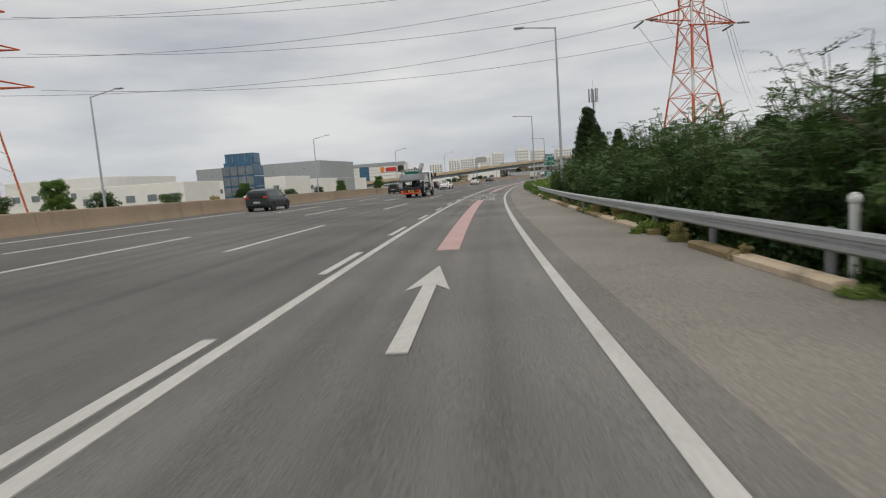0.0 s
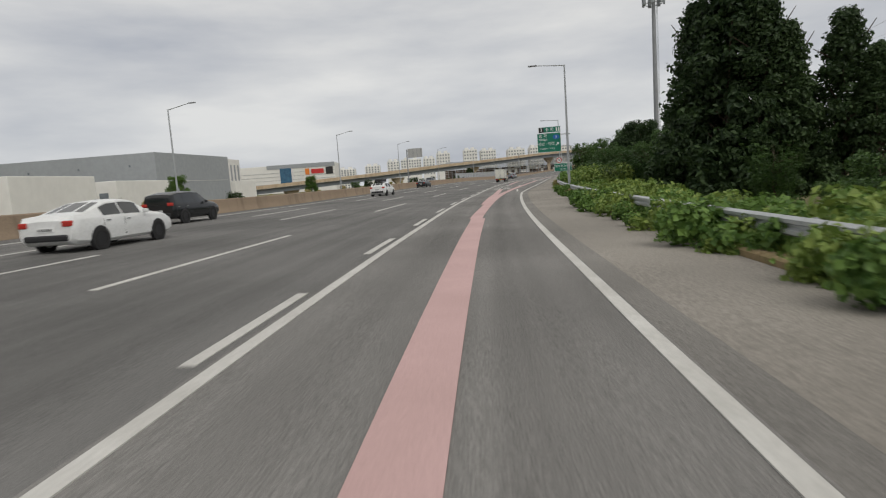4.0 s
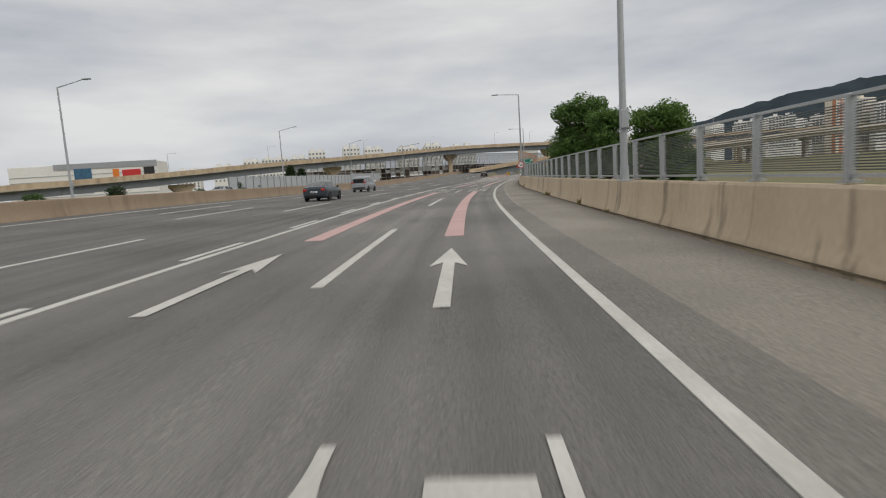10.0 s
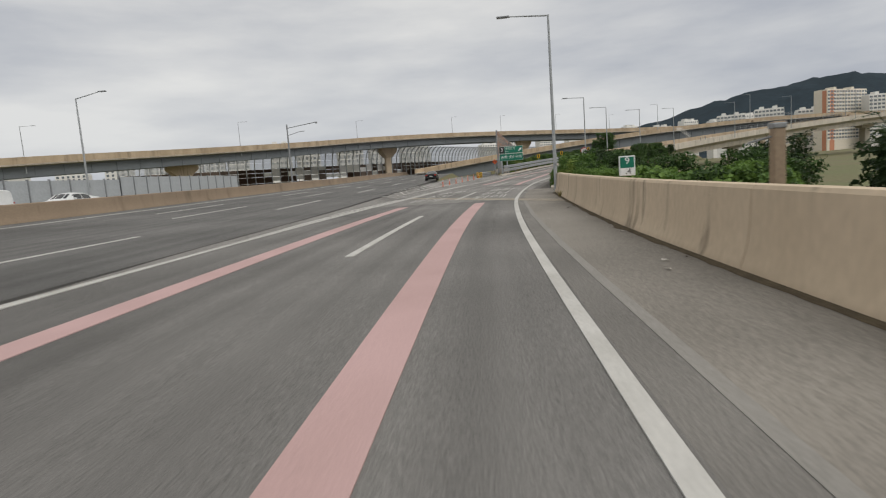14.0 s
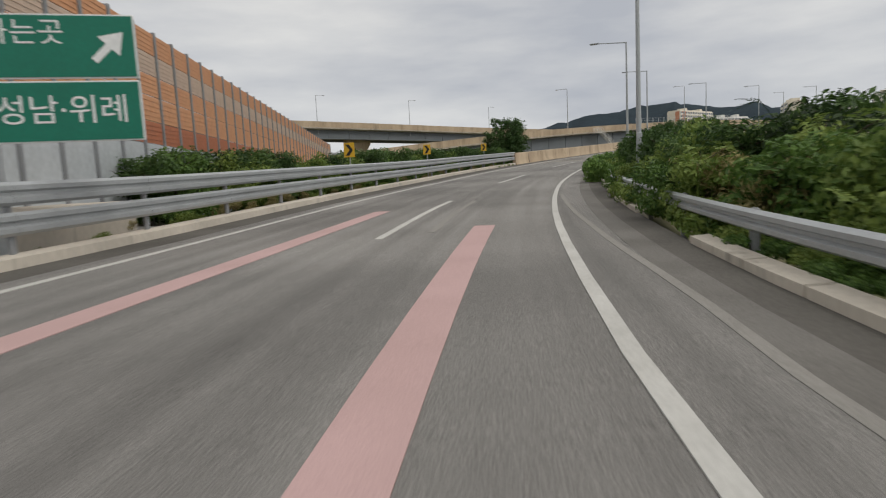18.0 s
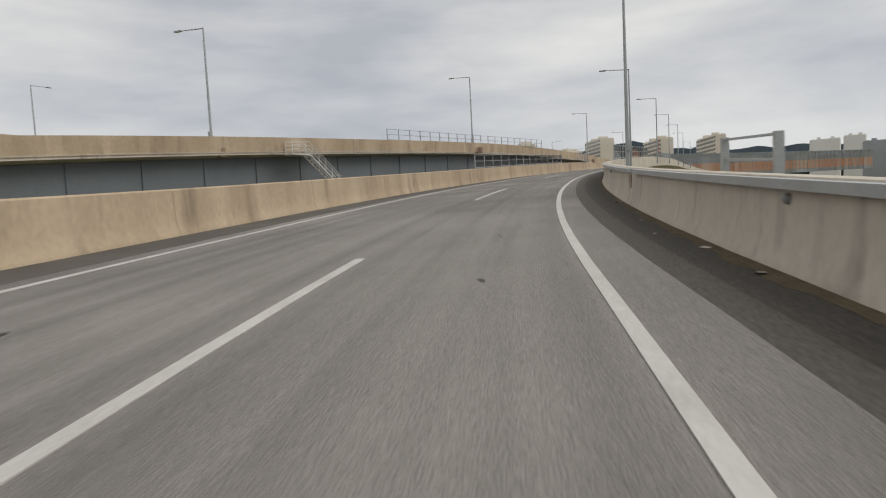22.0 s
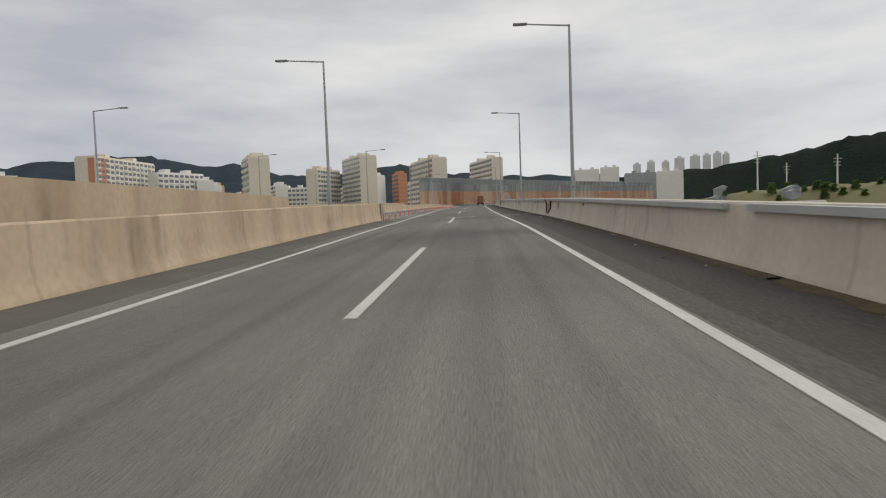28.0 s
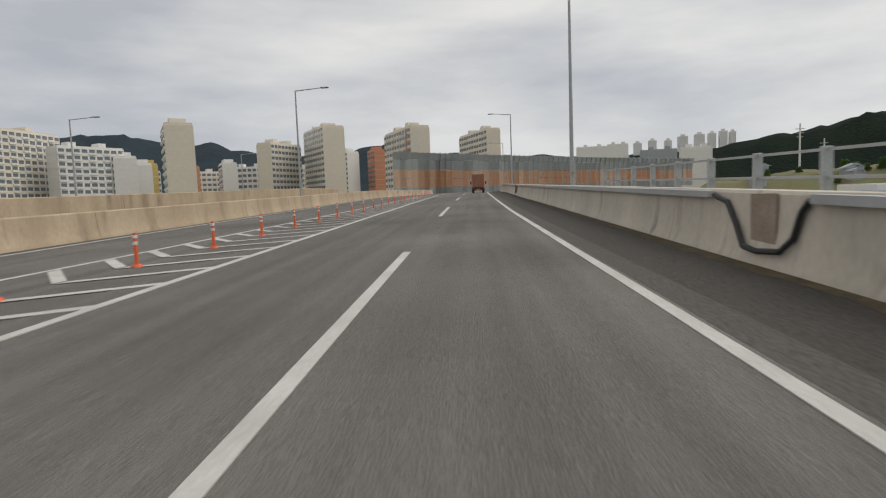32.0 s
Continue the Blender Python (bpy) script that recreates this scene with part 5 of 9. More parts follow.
# long curved wall across the road's far end
far_wall = thing("noise_wall", "far curved noise wall with orange panels and arched steel ribs", "noise wall", kind="structure")
rib = None
for k in range(60):
    t = k / 59
    x, y = 637 + 69 * t + 10.4 * 4 * t * (1 - t), 590 - 140 * t
    z = 17.5
    ang = math.degrees(math.atan2(-140, 69)) + 90
    m = Matrix.Translation((x, y, z)) @ pose(0, 0, 0, 0, 0, ang + 180) @ Matrix.Diagonal((1, 1, 2.6 - 0.8 * t, 1))
    if rib is None:
        b = B()
        for (a0, z0), (a1, z1) in zip(rib_out, rib_out[1:]):
            tube(b, (a0 + 0.1, 0, z0), (a1 + 0.1, 0, z1), 0.27, n=6)
        rib = part("rib", b, GALV, far_wall)
        rib.matrix_basis = m
        panels = []
        for (a0, z0), (a1, z1), mat in ((rib_out[0], (0, 1.4), CLEAR_PANEL), ((0, 1.4), (0, 3.0), ORANGE_PANEL), ((0, 3.0), (0, 4.6), ORANGE_PANEL), ((0, 4.6), rib_out[3], CLEAR_PANEL), (rib_out[3], rib_out[5], CLEAR_PANEL)):
            b = B()
            vs = [b.verts.new(c) for c in ((a0 - 0.05, 0.1, z0), (a0 - 0.05, 2.9, z0), (a1 - 0.05, 2.9, z1 - 0.05), (a1 - 0.05, 0.1, z1 - 0.05))]
            b.faces.new(vs)
            bmesh.ops.solidify(b, geom=b.faces[:], thickness=0.05)
            o = part("panel", b, mat, far_wall)
            o.matrix_basis = m
            panels.append(o)
    else:
        o = new("rib", rib.data)
        o.parent, o.matrix_basis = far_wall, m
        for q in panels:
            o = new("panel", q.data)
            o.parent, o.matrix_basis = far_wall, m

# ---- fence and stairs on the neighbouring flyover ----
g = thing("pipe_railing", "pale steel pipe fence on the flyover's parapet", "fence", kind="structure")
post = None
N = 20
for i in range(N + 1):
    t = i / N
    p = Vector((207 + 41 * t, 491.6 + 2.0 * t, 12.55 + 1.5 * t))
    q = Vector((207 + 41 * (t + 1 / N), 491.6 + 2.0 * (t + 1 / N), 12.55 + 1.5 * (t + 1 / N)))
    if post is None:
        b = B()
        box(b, (0, 0, 0.62), (0.09, 0.07, 1.25))
        post = part("post", b, GALV, g)
        post.matrix_basis = Matrix.Translation(p)
    else:
        o = new("post", post.data)
        o.parent, o.matrix_basis = g, Matrix.Translation(p)
    if i < N:
        for u in (0.1, 0.65, 1.2):
            b = B()
            tube(b, p + Vector((0, 0, u)), q + Vector((0, 0, u)), 0.025, n=6)
            part("rail", b, GALV, g)
g = thing("inspection_stair", "white steel inspection stair hanging on the flyover", "stair", kind="structure")
b = B()
box(b, (193.4, 490.3, 10.35), (2.0, 1.0, 0.12))
part("landing", b, PYLON_WHITE, g)
for k in range(11):
    b = B()
    box(b, (194.6 + k * 0.32, 490.2, 10.2 - k * 0.26), (0.3, 0.8, 0.04))
    part("tread", b, PYLON_WHITE, g)
for dy in (-0.42, 0.42):
    b = B()
    tube(b, (194.4, 490.2 + dy, 10.3), (198.0, 490.2 + dy, 7.4), 0.09, n=6)
    part("stringer", b, PYLON_WHITE, g)
    for u in (0.45, 0.8, 1.1):
        b = B()
        tube(b, (192.4, 490.2 + dy, 10.35 + u), (194.4, 490.2 + dy, 10.35 + u), 0.025, n=6)
        tube(b, (194.4, 490.2 + dy, 10.35 + u), (198.0, 490.2 + dy, 7.4 + u), 0.025, n=6)
        part("handrail", b, PYLON_WHITE, g)
    for k in range(8):
        x = 192.4 + k * 0.75
        z = 10.35 if x < 194.4 else 10.35 - (x - 194.4) * 0.81
        b = B()
        tube(b, (x, 490.2 + dy, z), (x, 490.2 + dy, z + 1.12), 0.03, n=6)
        part("baluster", b, PYLON_WHITE, g)
g = thing("inspection_platform", "galvanised platform with railings on the flyover's side", "platform", kind="structure")
px_, py_, pz_ = 263.5, 494.0, 12.45
b = B()
box(b, (px_, py_ - 0.4, pz_), (3.2, 0.9, 0.1))
part("floor", b, GALV, g)
for u in (0.35, 0.75, 1.15):
    b = B()
    tube(b, (px_ - 1.6, py_ - 0.85, pz_ + u), (px_ + 1.5, py_ - 0.85, pz_ + u), 0.035, n=6)
    tube(b, (px_ + 1.5, py_ - 0.85, pz_ + u), (px_ + 2.4, py_ - 0.7, pz_ + u - 1.0), 0.035, n=6)
    part("handrail", b, GALV, g)
for k in range(4):
    b = B()
    box(b, (px_ - 1.6 + k * 1.03, py_ - 0.85, pz_ + 0.6), (0.1, 0.1, 1.2))
    part("post", b, GALV, g)


# ---- signs ----
def board(parent, w, h, mat, x, z, rim=WHITE_SIGN, y=0.0):
    b = B()
    box(b, (x, y, z), (w, 0.04, h), bevel=0.012)
    rim_ob = part("rim", b, rim, parent)
    b = B()
    box(b, (x, y - 0.022, z), (w - 0.06, 0.02, h - 0.06))
    part("sheet", b, mat, parent)
    return rim_ob


def words(parent, text, size, x, z, mat=WHITE_SIGN, y=-0.036, sx=1.0):
    return lettering("lettering", text, size, mat, Matrix.Translation((x, y, z)) @ pose(0, 0, 0, 90, 0, 0), parent, sx=sx, depth=0.003)


def sign_arrow(parent, x, z, r, turn, mat=WHITE_SIGN, y=-0.036):
    b = B()
    prism(b, [(-0.16, -0.9), (0.16, -0.9), (0.16, 0.0), (0.6, 0.0), (0, 0.9), (-0.6, 0.0), (-0.16, 0.0)], -0.004, 0.004, "y", Matrix.Translation((x, y, z)) @ pose(0, 0, 0, 0, turn, 0) @ Matrix.Diagonal((r, 1, r, 1)))
    return part("arrow", b, mat, parent)


g = thing("exit_sign", "large green motorway exit sign with white lettering on a grey mast", "road sign", ax_pose(173.2, 0.0, 0.0))
board(g, 2.95, 2.4, GREEN_SIGN, 3.65, 5.3)
board(g, 2.75, 0.72, GREEN_SIGN, 3.75, 6.92)
b = B()
box(b, (2.72, -0.03, 6.92), (0.6, 0.02, 0.62))
part("number_field", b, BLACK_SIGN, g)
words(g, "3", 0.6, 2.72, 6.92, y=-0.045)
words(g, "송 파", 0.5, 3.75, 6.92)
b = B()
for dx in (-0.14, 0.16):
    prism(b, [(-0.09, -0.25), (0.09, -0.25), (0.05, 0.25), (-0.07, 0.25)], -0.004, 0.004, "y", Matrix.Translation((4.78 + dx, -0.036, 6.92)))
part("exit_symbol", b, WHITE_SIGN, g)
words(g, "송 파", 0.5, 2.9, 6.15)
words(g, "Songpa", 0.36, 2.95, 5.72)
words(g, "성남 · 위례", 0.46, 3.28, 5.12)
words(g, "Seongnam · Wirye", 0.3, 3.38, 4.55, sx=0.86)
b = B()
bmesh.ops.create_cone(b, cap_ends=True, segments=28, radius1=0.42, radius2=0.42, depth=0.02)
bmesh.ops.transform(b, matrix=Matrix.Translation((4.55, -0.04, 5.95)) @ pose(0, 0, 0, 90, 0, 0) @ Matrix.Diagonal((1, 0.68, 1, 1)), verts=b.verts[:])
part("route_shield", b, BLUE_SIGN, g)
words(g, "3", 0.42, 4.55, 5.95, y=-0.056)
sign_arrow(g, 4.7, 5.1, 0.3, 45)
b = B()
tube(b, (5.95, 0.25, -1.5), (5.95, 0.25, 6.95), 0.17, 0.15, 14)
part("mast", b, GALV, g)
for z in (6.25, 4.75):
    b = B()
    tube(b, (2.6, 0.12, z), (6.3, 0.12, z), 0.06, n=8)
    box(b, (5.95, 0.16, z), (0.42, 0.3, 0.16))
    part("bracket", b, GALV, g)

g = thing("info_sign", "small green sign with white Korean lettering on two posts", "road sign", ax_pose(160.3, 0.0, 0.0))
board(g, 1.85, 0.86, GREEN_SIGN, 5.0, 2.0)
words(g, "염수분사구간", 0.3, 5.0, 2.12)
words(g, "전방 200m", 0.17, 5.0, 1.78)
for x in (4.55, 5.45):
    b = B()
    tube(b, (x, 0.06, -0.9), (x, 0.06, 2.2), 0.04, n=8)
    part("post", b, GALV, g)
g = thing("info_sign", "small green sign under a grey cover among the bushes", "road sign", ax_pose(75.5, 0.0, 0.0))
board(g, 1.0, 0.62, GREEN_SIGN, 6.4, 1.75)
for z, w in ((1.88, 0.7), (1.7, 0.55), (1.58, 0.6)):
    b = B()
    box(b, (6.4, -0.036, z), (w, 0.006, 0.07))
    part("line_of_writing", b, WHITE_SIGN, g)
b = B()
box(b, (6.4, 0.0, 2.15), (1.05, 0.3, 0.05))
part("cover", b, GALV, g)
b = B()
tube(b, (6.4, 0.06, -1.2), (6.4, 0.06, 2.0), 0.04, n=8)
part("post", b, GALV, g)


def speed_sign(s, lat, h, dia, plate=True):
    g = thing("speed_limit_sign", "round speed limit sign with a red rim and black number", "road sign", ax_pose(s, lat, 0), "speed limit signs")
    for r, mat, y, nm in ((dia / 2, RED_SIGN, -0.15, "rim"), (dia / 2 * 0.78, WHITE_SIGN, -0.16, "face")):
        b = B()
        bmesh.ops.create_cone(b, cap_ends=True, segments=36, radius1=r, radius2=r, depth=0.03)
        bmesh.ops.transform(b, matrix=Matrix.Translation((0, y, h)) @ pose(0, 0, 0, 90, 0, 0), verts=b.verts[:])
        part(nm, b, mat, g)
    words(g, "50", dia * 0.56, 0, h, BLACK_SIGN, -0.18)
    if plate:
        b = B()
        box(b, (0, -0.15, h - dia / 2 - 0.2), (dia * 0.95, 0.03, 0.3))
        part("plate", b, WHITE_SIGN, g)
        for k in range(4):
            b = B()
            box(b, (dia * 0.95 * (k - 1.5) / 4.6, -0.168, h - dia / 2 - 0.2), (dia * 0.13, 0.006, 0.17))
            part("line_of_writing", b, BLACK_SIGN, g)
    b = B()
    box(b, (0, -0.08, h), (0.3, 0.14, 0.06))
    part("clamp", b, GALV, g)


speed_sign(198.9, 4.75, 3.5, 0.88)
speed_sign(299.0, 3.62, 2.4, 0.74, False)
speed_sign(406.5, 4.5, 2.85, 1.0)
for s, lat, tenth in ((225.0, 4.9, ".3"), (334.9, 3.48, ".4")):
    g = thing("distance_marker", "small green and white kilometre marker on the wall", "road sign", ax_pose(s, lat, 1.12), "kilometre markers")
    board(g, 0.4, 0.5, GREEN_SIGN, 0, 0.3)
    words(g, "9", 0.24, 0, 0.42)
    b = B()
    box(b, (0, -0.036, 0.16), (0.34, 0.006, 0.18))
    part("lower_field", b, WHITE_SIGN, g)
    words(g, tenth, 0.2, 0.02, 0.16, BLACK_SIGN, -0.042)
g = thing("concrete_post", "weathered square concrete post behind the bridge wall", "post", ax_pose(330.2, 5.0, 0))
b = B()
box(b, (0, 0, -0.2), (0.2, 0.2, 4.5), bevel=0.02)
part("shaft", b, CONC_BROWN, g)
b = B()
box(b, (0, 0, 1.98), (0.23, 0.23, 0.1), bevel=0.02)
part("band", b, GALV_DARK, g, "dull steel band")
b = B()
tube(b, (-0.1, 0, 1.8), (-0.45, 0.1, 1.72), 0.02, n=6)
part("bracket", b, GALV_DARK, g)
g = thing("flood_light", "white round flood light on a bent pipe beside the wall", "flood light", ax_pose(224.4, 5.1, 0.6))
b = B()
tube(b, (0, 0, 0), (0.3, -0.1, 0.65), 0.03, n=8)
tube(b, (0.3, -0.1, 0.65), (0.75, -0.5, 0.95), 0.03, n=8)
part("pipe", b, GALV, g)
b = B()
bmesh.ops.create_uvsphere(b, u_segments=14, v_segments=8, radius=0.15, matrix=Matrix.Translation((0.8, -0.55, 0.98)) @ Matrix.Diagonal((1, 1, 0.6, 1)))
part("lamp_head", b, WHITE_SIGN, g)

m = Matrix.Translation((95.4, 405.4, 0.0)) @ pose(0, 0, 0, 0, 0, -16)
g = thing("exit_sign", "green exit sign with two panels at the road's nose", "road sign", m)
board(g, 3.95, 1.18, GREEN_SIGN, 0, 4.32)
board(g, 3.95, 1.14, GREEN_SIGN, 0, 3.12)
b = B()
box(b, (-1.5, -0.03, 4.32), (0.85, 0.02, 1.06))
part("number_field", b, BLACK_SIGN, g)
words(g, "3", 0.8, -1.5, 4.32, y=-0.045)
words(g, "나가는곳", 0.5, -0.15, 4.55)
words(g, "Exit", 0.34, -0.72, 4.05)
sign_arrow(g, 1.5, 4.32, 0.42, 45)
words(g, "송파·성남·위례", 0.58, 0, 3.12)
for x in (-1.6, -0.7):
    b = B()
    box(b, (x, 0.1, 1.9), (0.18, 0.18, 5.6))
    part("post", b, GALV, g)


def chevron(m, label, face=YELLOW, ink=BLACK_SIGN):
    g = thing("chevron_sign", label, "road sign", m, "bend markers")
    b = B()
    box(b, (0, 0, 2.0), (0.6, 0.03, 0.78), bevel=0.01)
    part("plate", b, face, g)
    b = B()
    prism(b, [(-0.2, 0.3), (0.0, 0.3), (0.22, 0.0), (0.0, -0.3), (-0.2, -0.3), (0.02, 0.0)], -0.03, -0.02, "y", Matrix.Translation((0, 0, 2.0)))
    part("chevron", b, ink, g)
    b = B()
    tube(b, (0, 0.05, -0.3), (0, 0.05, 2.3), 0.035, n=8)
    part("post", b, GALV, g)


for s in (438.7, 453.7, 470.9):
    chevron(ax_pose(s, lin(s, WALL_L) - 0.9, 0.35, 4), "yellow bend marker with a black chevron")
chevron(mx_pose(343, -18.6, -0.6), "yellow bend marker behind the median wall")
g = thing("warning_sign", "orange diamond warning sign at the nose", "road sign", ax_pose(419, -12.1, 0, 12))
b = B()
box(b, (0, 0, 0), (0.62, 0.03, 0.62), Matrix.Translation((0, 0, 2.25)) @ pose(0, 0, 0, 0, 45, 0), bevel=0.02)
part("plate", b, ORANGE, g)
for dx in (-0.12, 0.12):
    b = B()
    box(b, (dx, -0.02, 2.25), (0.05, 0.012, 0.3))
    part("line_of_writing", b, BLACK_SIGN, g)
b = B()
tube(b, (0, 0.04, 0), (0, 0.04, 2.5), 0.035, n=8)
part("post", b, GALV, g)

# rear view of a large board on the far side, seen from behind
g = thing("gantry_sign", "back of a large board with grey ribs on a steel mast", "road sign", mx_pose(262, -33.6, -0.5, 8))
b = B()
box(b, (2.2, 0, 9.3), (4.2, 0.08, 2.6))
part("board_back", b, GREY_PANEL, g)
for k in range(4):
    b = B()
    box(b, (0.5 + k * 1.15, -0.08, 9.3), (0.1, 0.1, 2.5))
    part("rib", b, GALV_DARK, g)
b = B()
tube(b, (-0.2, 0.1, 0), (-0.2, 0.1, 10.4), 0.2, 0.16, 12)
tube(b, (-0.2, 0.1, 9.9), (4.2, 0.1, 9.9), 0.07, n=8)
tube(b, (-0.2, 0.1, 8.7), (4.2, 0.1, 8.7), 0.07, n=8)
part("mast", b, GALV_DARK, g)
g = thing("camera_mast", "grey traffic camera mast with a long arm", "camera mast", Matrix.Translation((60.4, 431.5, -0.6)))
b = B()
tube(b, (0, 0, 0), (0, 0, 13.3), 0.2, 0.12, 12)
part("mast", b, GALV_DARK, g)
b = B()
tube(b, (0, 0, 12.6), (5.5, -1.5, 13.4), 0.07, n=8)
box(b, (5.5, -1.5, 13.3), (0.3, 0.5, 0.3))
part("arm", b, GALV_DARK, g)
b = B()
tube(b, (0, 0, 11.2), (2.6, -0.6, 11.9), 0.05, n=8)
box(b, (2.8, -0.65, 11.85), (0.7, 0.25, 0.1))
part("lamp_arm", b, GALV_DARK, g)

# ---- crash cushion and delineator posts ----
g = thing("crash_cushion", "galvanised crash cushion with a yellow and black chevron nose", "crash cushion", ax_pose(410.4, -12.1, 0, 6))
b = B()
box(b, (0, 4.2, 0.42), (0.95, 8.4, 0.84), bevel=0.16)
part("body", b, GALV, g)
for z in (0.25, 0.5, 0.75):
    for sd in (-1, 1):
        b = B()
        box(b, (sd * 0.49, 4.2, z - 0.05), (0.06, 8.3, 0.12), bevel=0.02)
        part("side_rib", b, GALV_DARK, g)
b = B()
box(b, (0, -0.04, 0.45), (0.9, 0.1, 0.85), bevel=0.04)
part("nose", b, YELLOW, g)
for z in (0.12, 0.38, 0.64):
    b = B()
    prism(b, [(-0.44, -0.1), (0, 0.12), (0.44, -0.1), (0.44, 0.02), (0, 0.24), (-0.44, 0.02)], -0.105, -0.095, "y", Matrix.Translation((0, 0, z)))
    part("chevron", b, BLACK_SIGN, g)
b = B()
box(b, (0, 0, 0.5), (1.6, 5.0, 1.1), ax_pose(421, -11.3, -0.05, 8), bevel=0.1)
tagged(part("concrete_block", b, CONC_GREY), "grey concrete end block of the rail", "concrete block", kind="structure")


def delineator():
    g = thing("delineator_post", "flexible orange delineator post with white bands", "delineator post", group="orange delineator posts")
    b = B()
    tube(b, (0, 0, 0.0), (0, 0, 0.06), 0.13, 0.1, 12)
    part("foot", b, ORANGE, g)
    b = B()
    tube(b, (0, 0, 0.06), (0, 0, 0.76), 0.045, 0.04, 10)
    part("shaft", b, ORANGE, g)
    for z in (0.5, 0.64):
        b = B()
        tube(b, (0, 0, z), (0, 0, z + 0.07), 0.047, n=10)
        part("band", b, WHITE_SIGN, g)
    return g


bollard = delineator()
bollard.matrix_basis = ax_pose(386, -10.2)
for s, lat in ((390.0, -10.5), (394.0, -10.75), (397.6, -10.95), (401.0, -11.1), (404.7, -11.3), (408, -11.6)):
    copy_thing(bollard, ax_pose(s, lat))
for k in range(34):
    copy_thing(bollard, ax_pose(681.6 + k * 3.83, lin(681.6 + k * 3.83, ((705, -7.68), (730, -7.4))), -0.01))
g = thing("marker_post", "white post with a round cap behind the guard rail", "marker post", ax_pose(7.8, 4.75, 0))
b = B()
tube(b, (0, 0, -0.3), (0, 0, 0.98), 0.06, n=12)
part("post", b, WHITE_SIGN, g)
b = B()
bmesh.ops.create_uvsphere(b, u_segments=12, v_segments=8, radius=0.085, matrix=Matrix.Translation((0, 0, 1.03)))
part("cap", b, WHITE_SIGN, g)
b = B()
box(b, (0, 0, 0), (0.02, 0.9, 0.16), ax_pose(70.0, 4.36, 0.5))
tagged(part("reflector_plate", b, YELLOW), "yellow and red reflector plate on the guard rail", "reflector")
b = B()
box(b, (0, 0, 0), (0.02, 0.9, 0.1), ax_pose(70.0, 4.355, 0.63))
tagged(part("reflector_plate", b, RED_SIGN), "red reflector plate on the guard rail", "reflector")
b = B()
box(b, (0, 0, 0), (0.03, 0.5, 0.42), ax_pose(342.4, lin(342.4, WALL_R) + 0.2, 0.8))
tagged(part("hatch_cover", b, GREEN_SIGN), "dull green hatch cover on the bridge wall", "hatch cover")

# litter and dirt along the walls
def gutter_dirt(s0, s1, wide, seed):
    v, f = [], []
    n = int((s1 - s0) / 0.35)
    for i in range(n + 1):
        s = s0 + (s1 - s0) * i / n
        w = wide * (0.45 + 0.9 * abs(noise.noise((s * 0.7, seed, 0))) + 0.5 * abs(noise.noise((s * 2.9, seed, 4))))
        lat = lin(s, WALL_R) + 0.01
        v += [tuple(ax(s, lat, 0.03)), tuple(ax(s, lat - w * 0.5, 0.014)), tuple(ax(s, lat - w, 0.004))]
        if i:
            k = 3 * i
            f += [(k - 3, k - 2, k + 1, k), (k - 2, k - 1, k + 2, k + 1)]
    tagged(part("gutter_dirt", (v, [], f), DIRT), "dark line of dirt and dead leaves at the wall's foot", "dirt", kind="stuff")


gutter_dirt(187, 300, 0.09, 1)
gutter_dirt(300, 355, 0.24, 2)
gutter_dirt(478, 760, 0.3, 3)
lr = random.Random(11)
for k in range(110):
    s = lr.uniform(478, 735) if k < 78 else lr.uniform(285, 350)
    lat = lin(s, WALL_R) - abs(lr.gauss(0, 0.45)) - 0.06
    b = B()
    w = lr.uniform(0.05, 0.2) if k < 78 else lr.uniform(0.03, 0.09)
    vs = [b.verts.new((w * math.cos(a) * lr.uniform(0.5, 1), w * math.sin(a) * lr.uniform(0.3, 0.8), lr.uniform(0, 0.03))) for a in (0, 1.2, 2.4, 3.6, 4.9)]
    b.faces.new(vs)
    bmesh.ops.solidify(b, geom=b.faces[:], thickness=0.006)
    o = part("litter", b, LITTER if k % 3 else BARK)
    o.matrix_basis = ax_pose(s, lat, 0.012, lr.uniform(0, 360))
    tagged(o, "small scrap of pale litter by the wall" if k % 3 else "small dark scrap of debris by the wall", "litter", "litter along the wall")
for s, lat, w, l in ((56.5, 2.6, 0.22, 0.9), (58.6, 2.3, 0.2, 0.6), (61, 1.95, 0.15, 0.9), (57.6, 3.8, 0.3, 1.6), (59.6, 3.7, 0.25, 1.2)):
    v = [tuple(ax(s + l * 0.5 * math.cos(a) * lr.uniform(0.5, 1.1), lat + w * math.sin(a) * lr.uniform(0.5, 1.2), 0.006)) for a in np.linspace(0, 6.0, 11)]
    part("paint_spill", (v, [], [tuple(range(11))]), TEAL, slip_in)


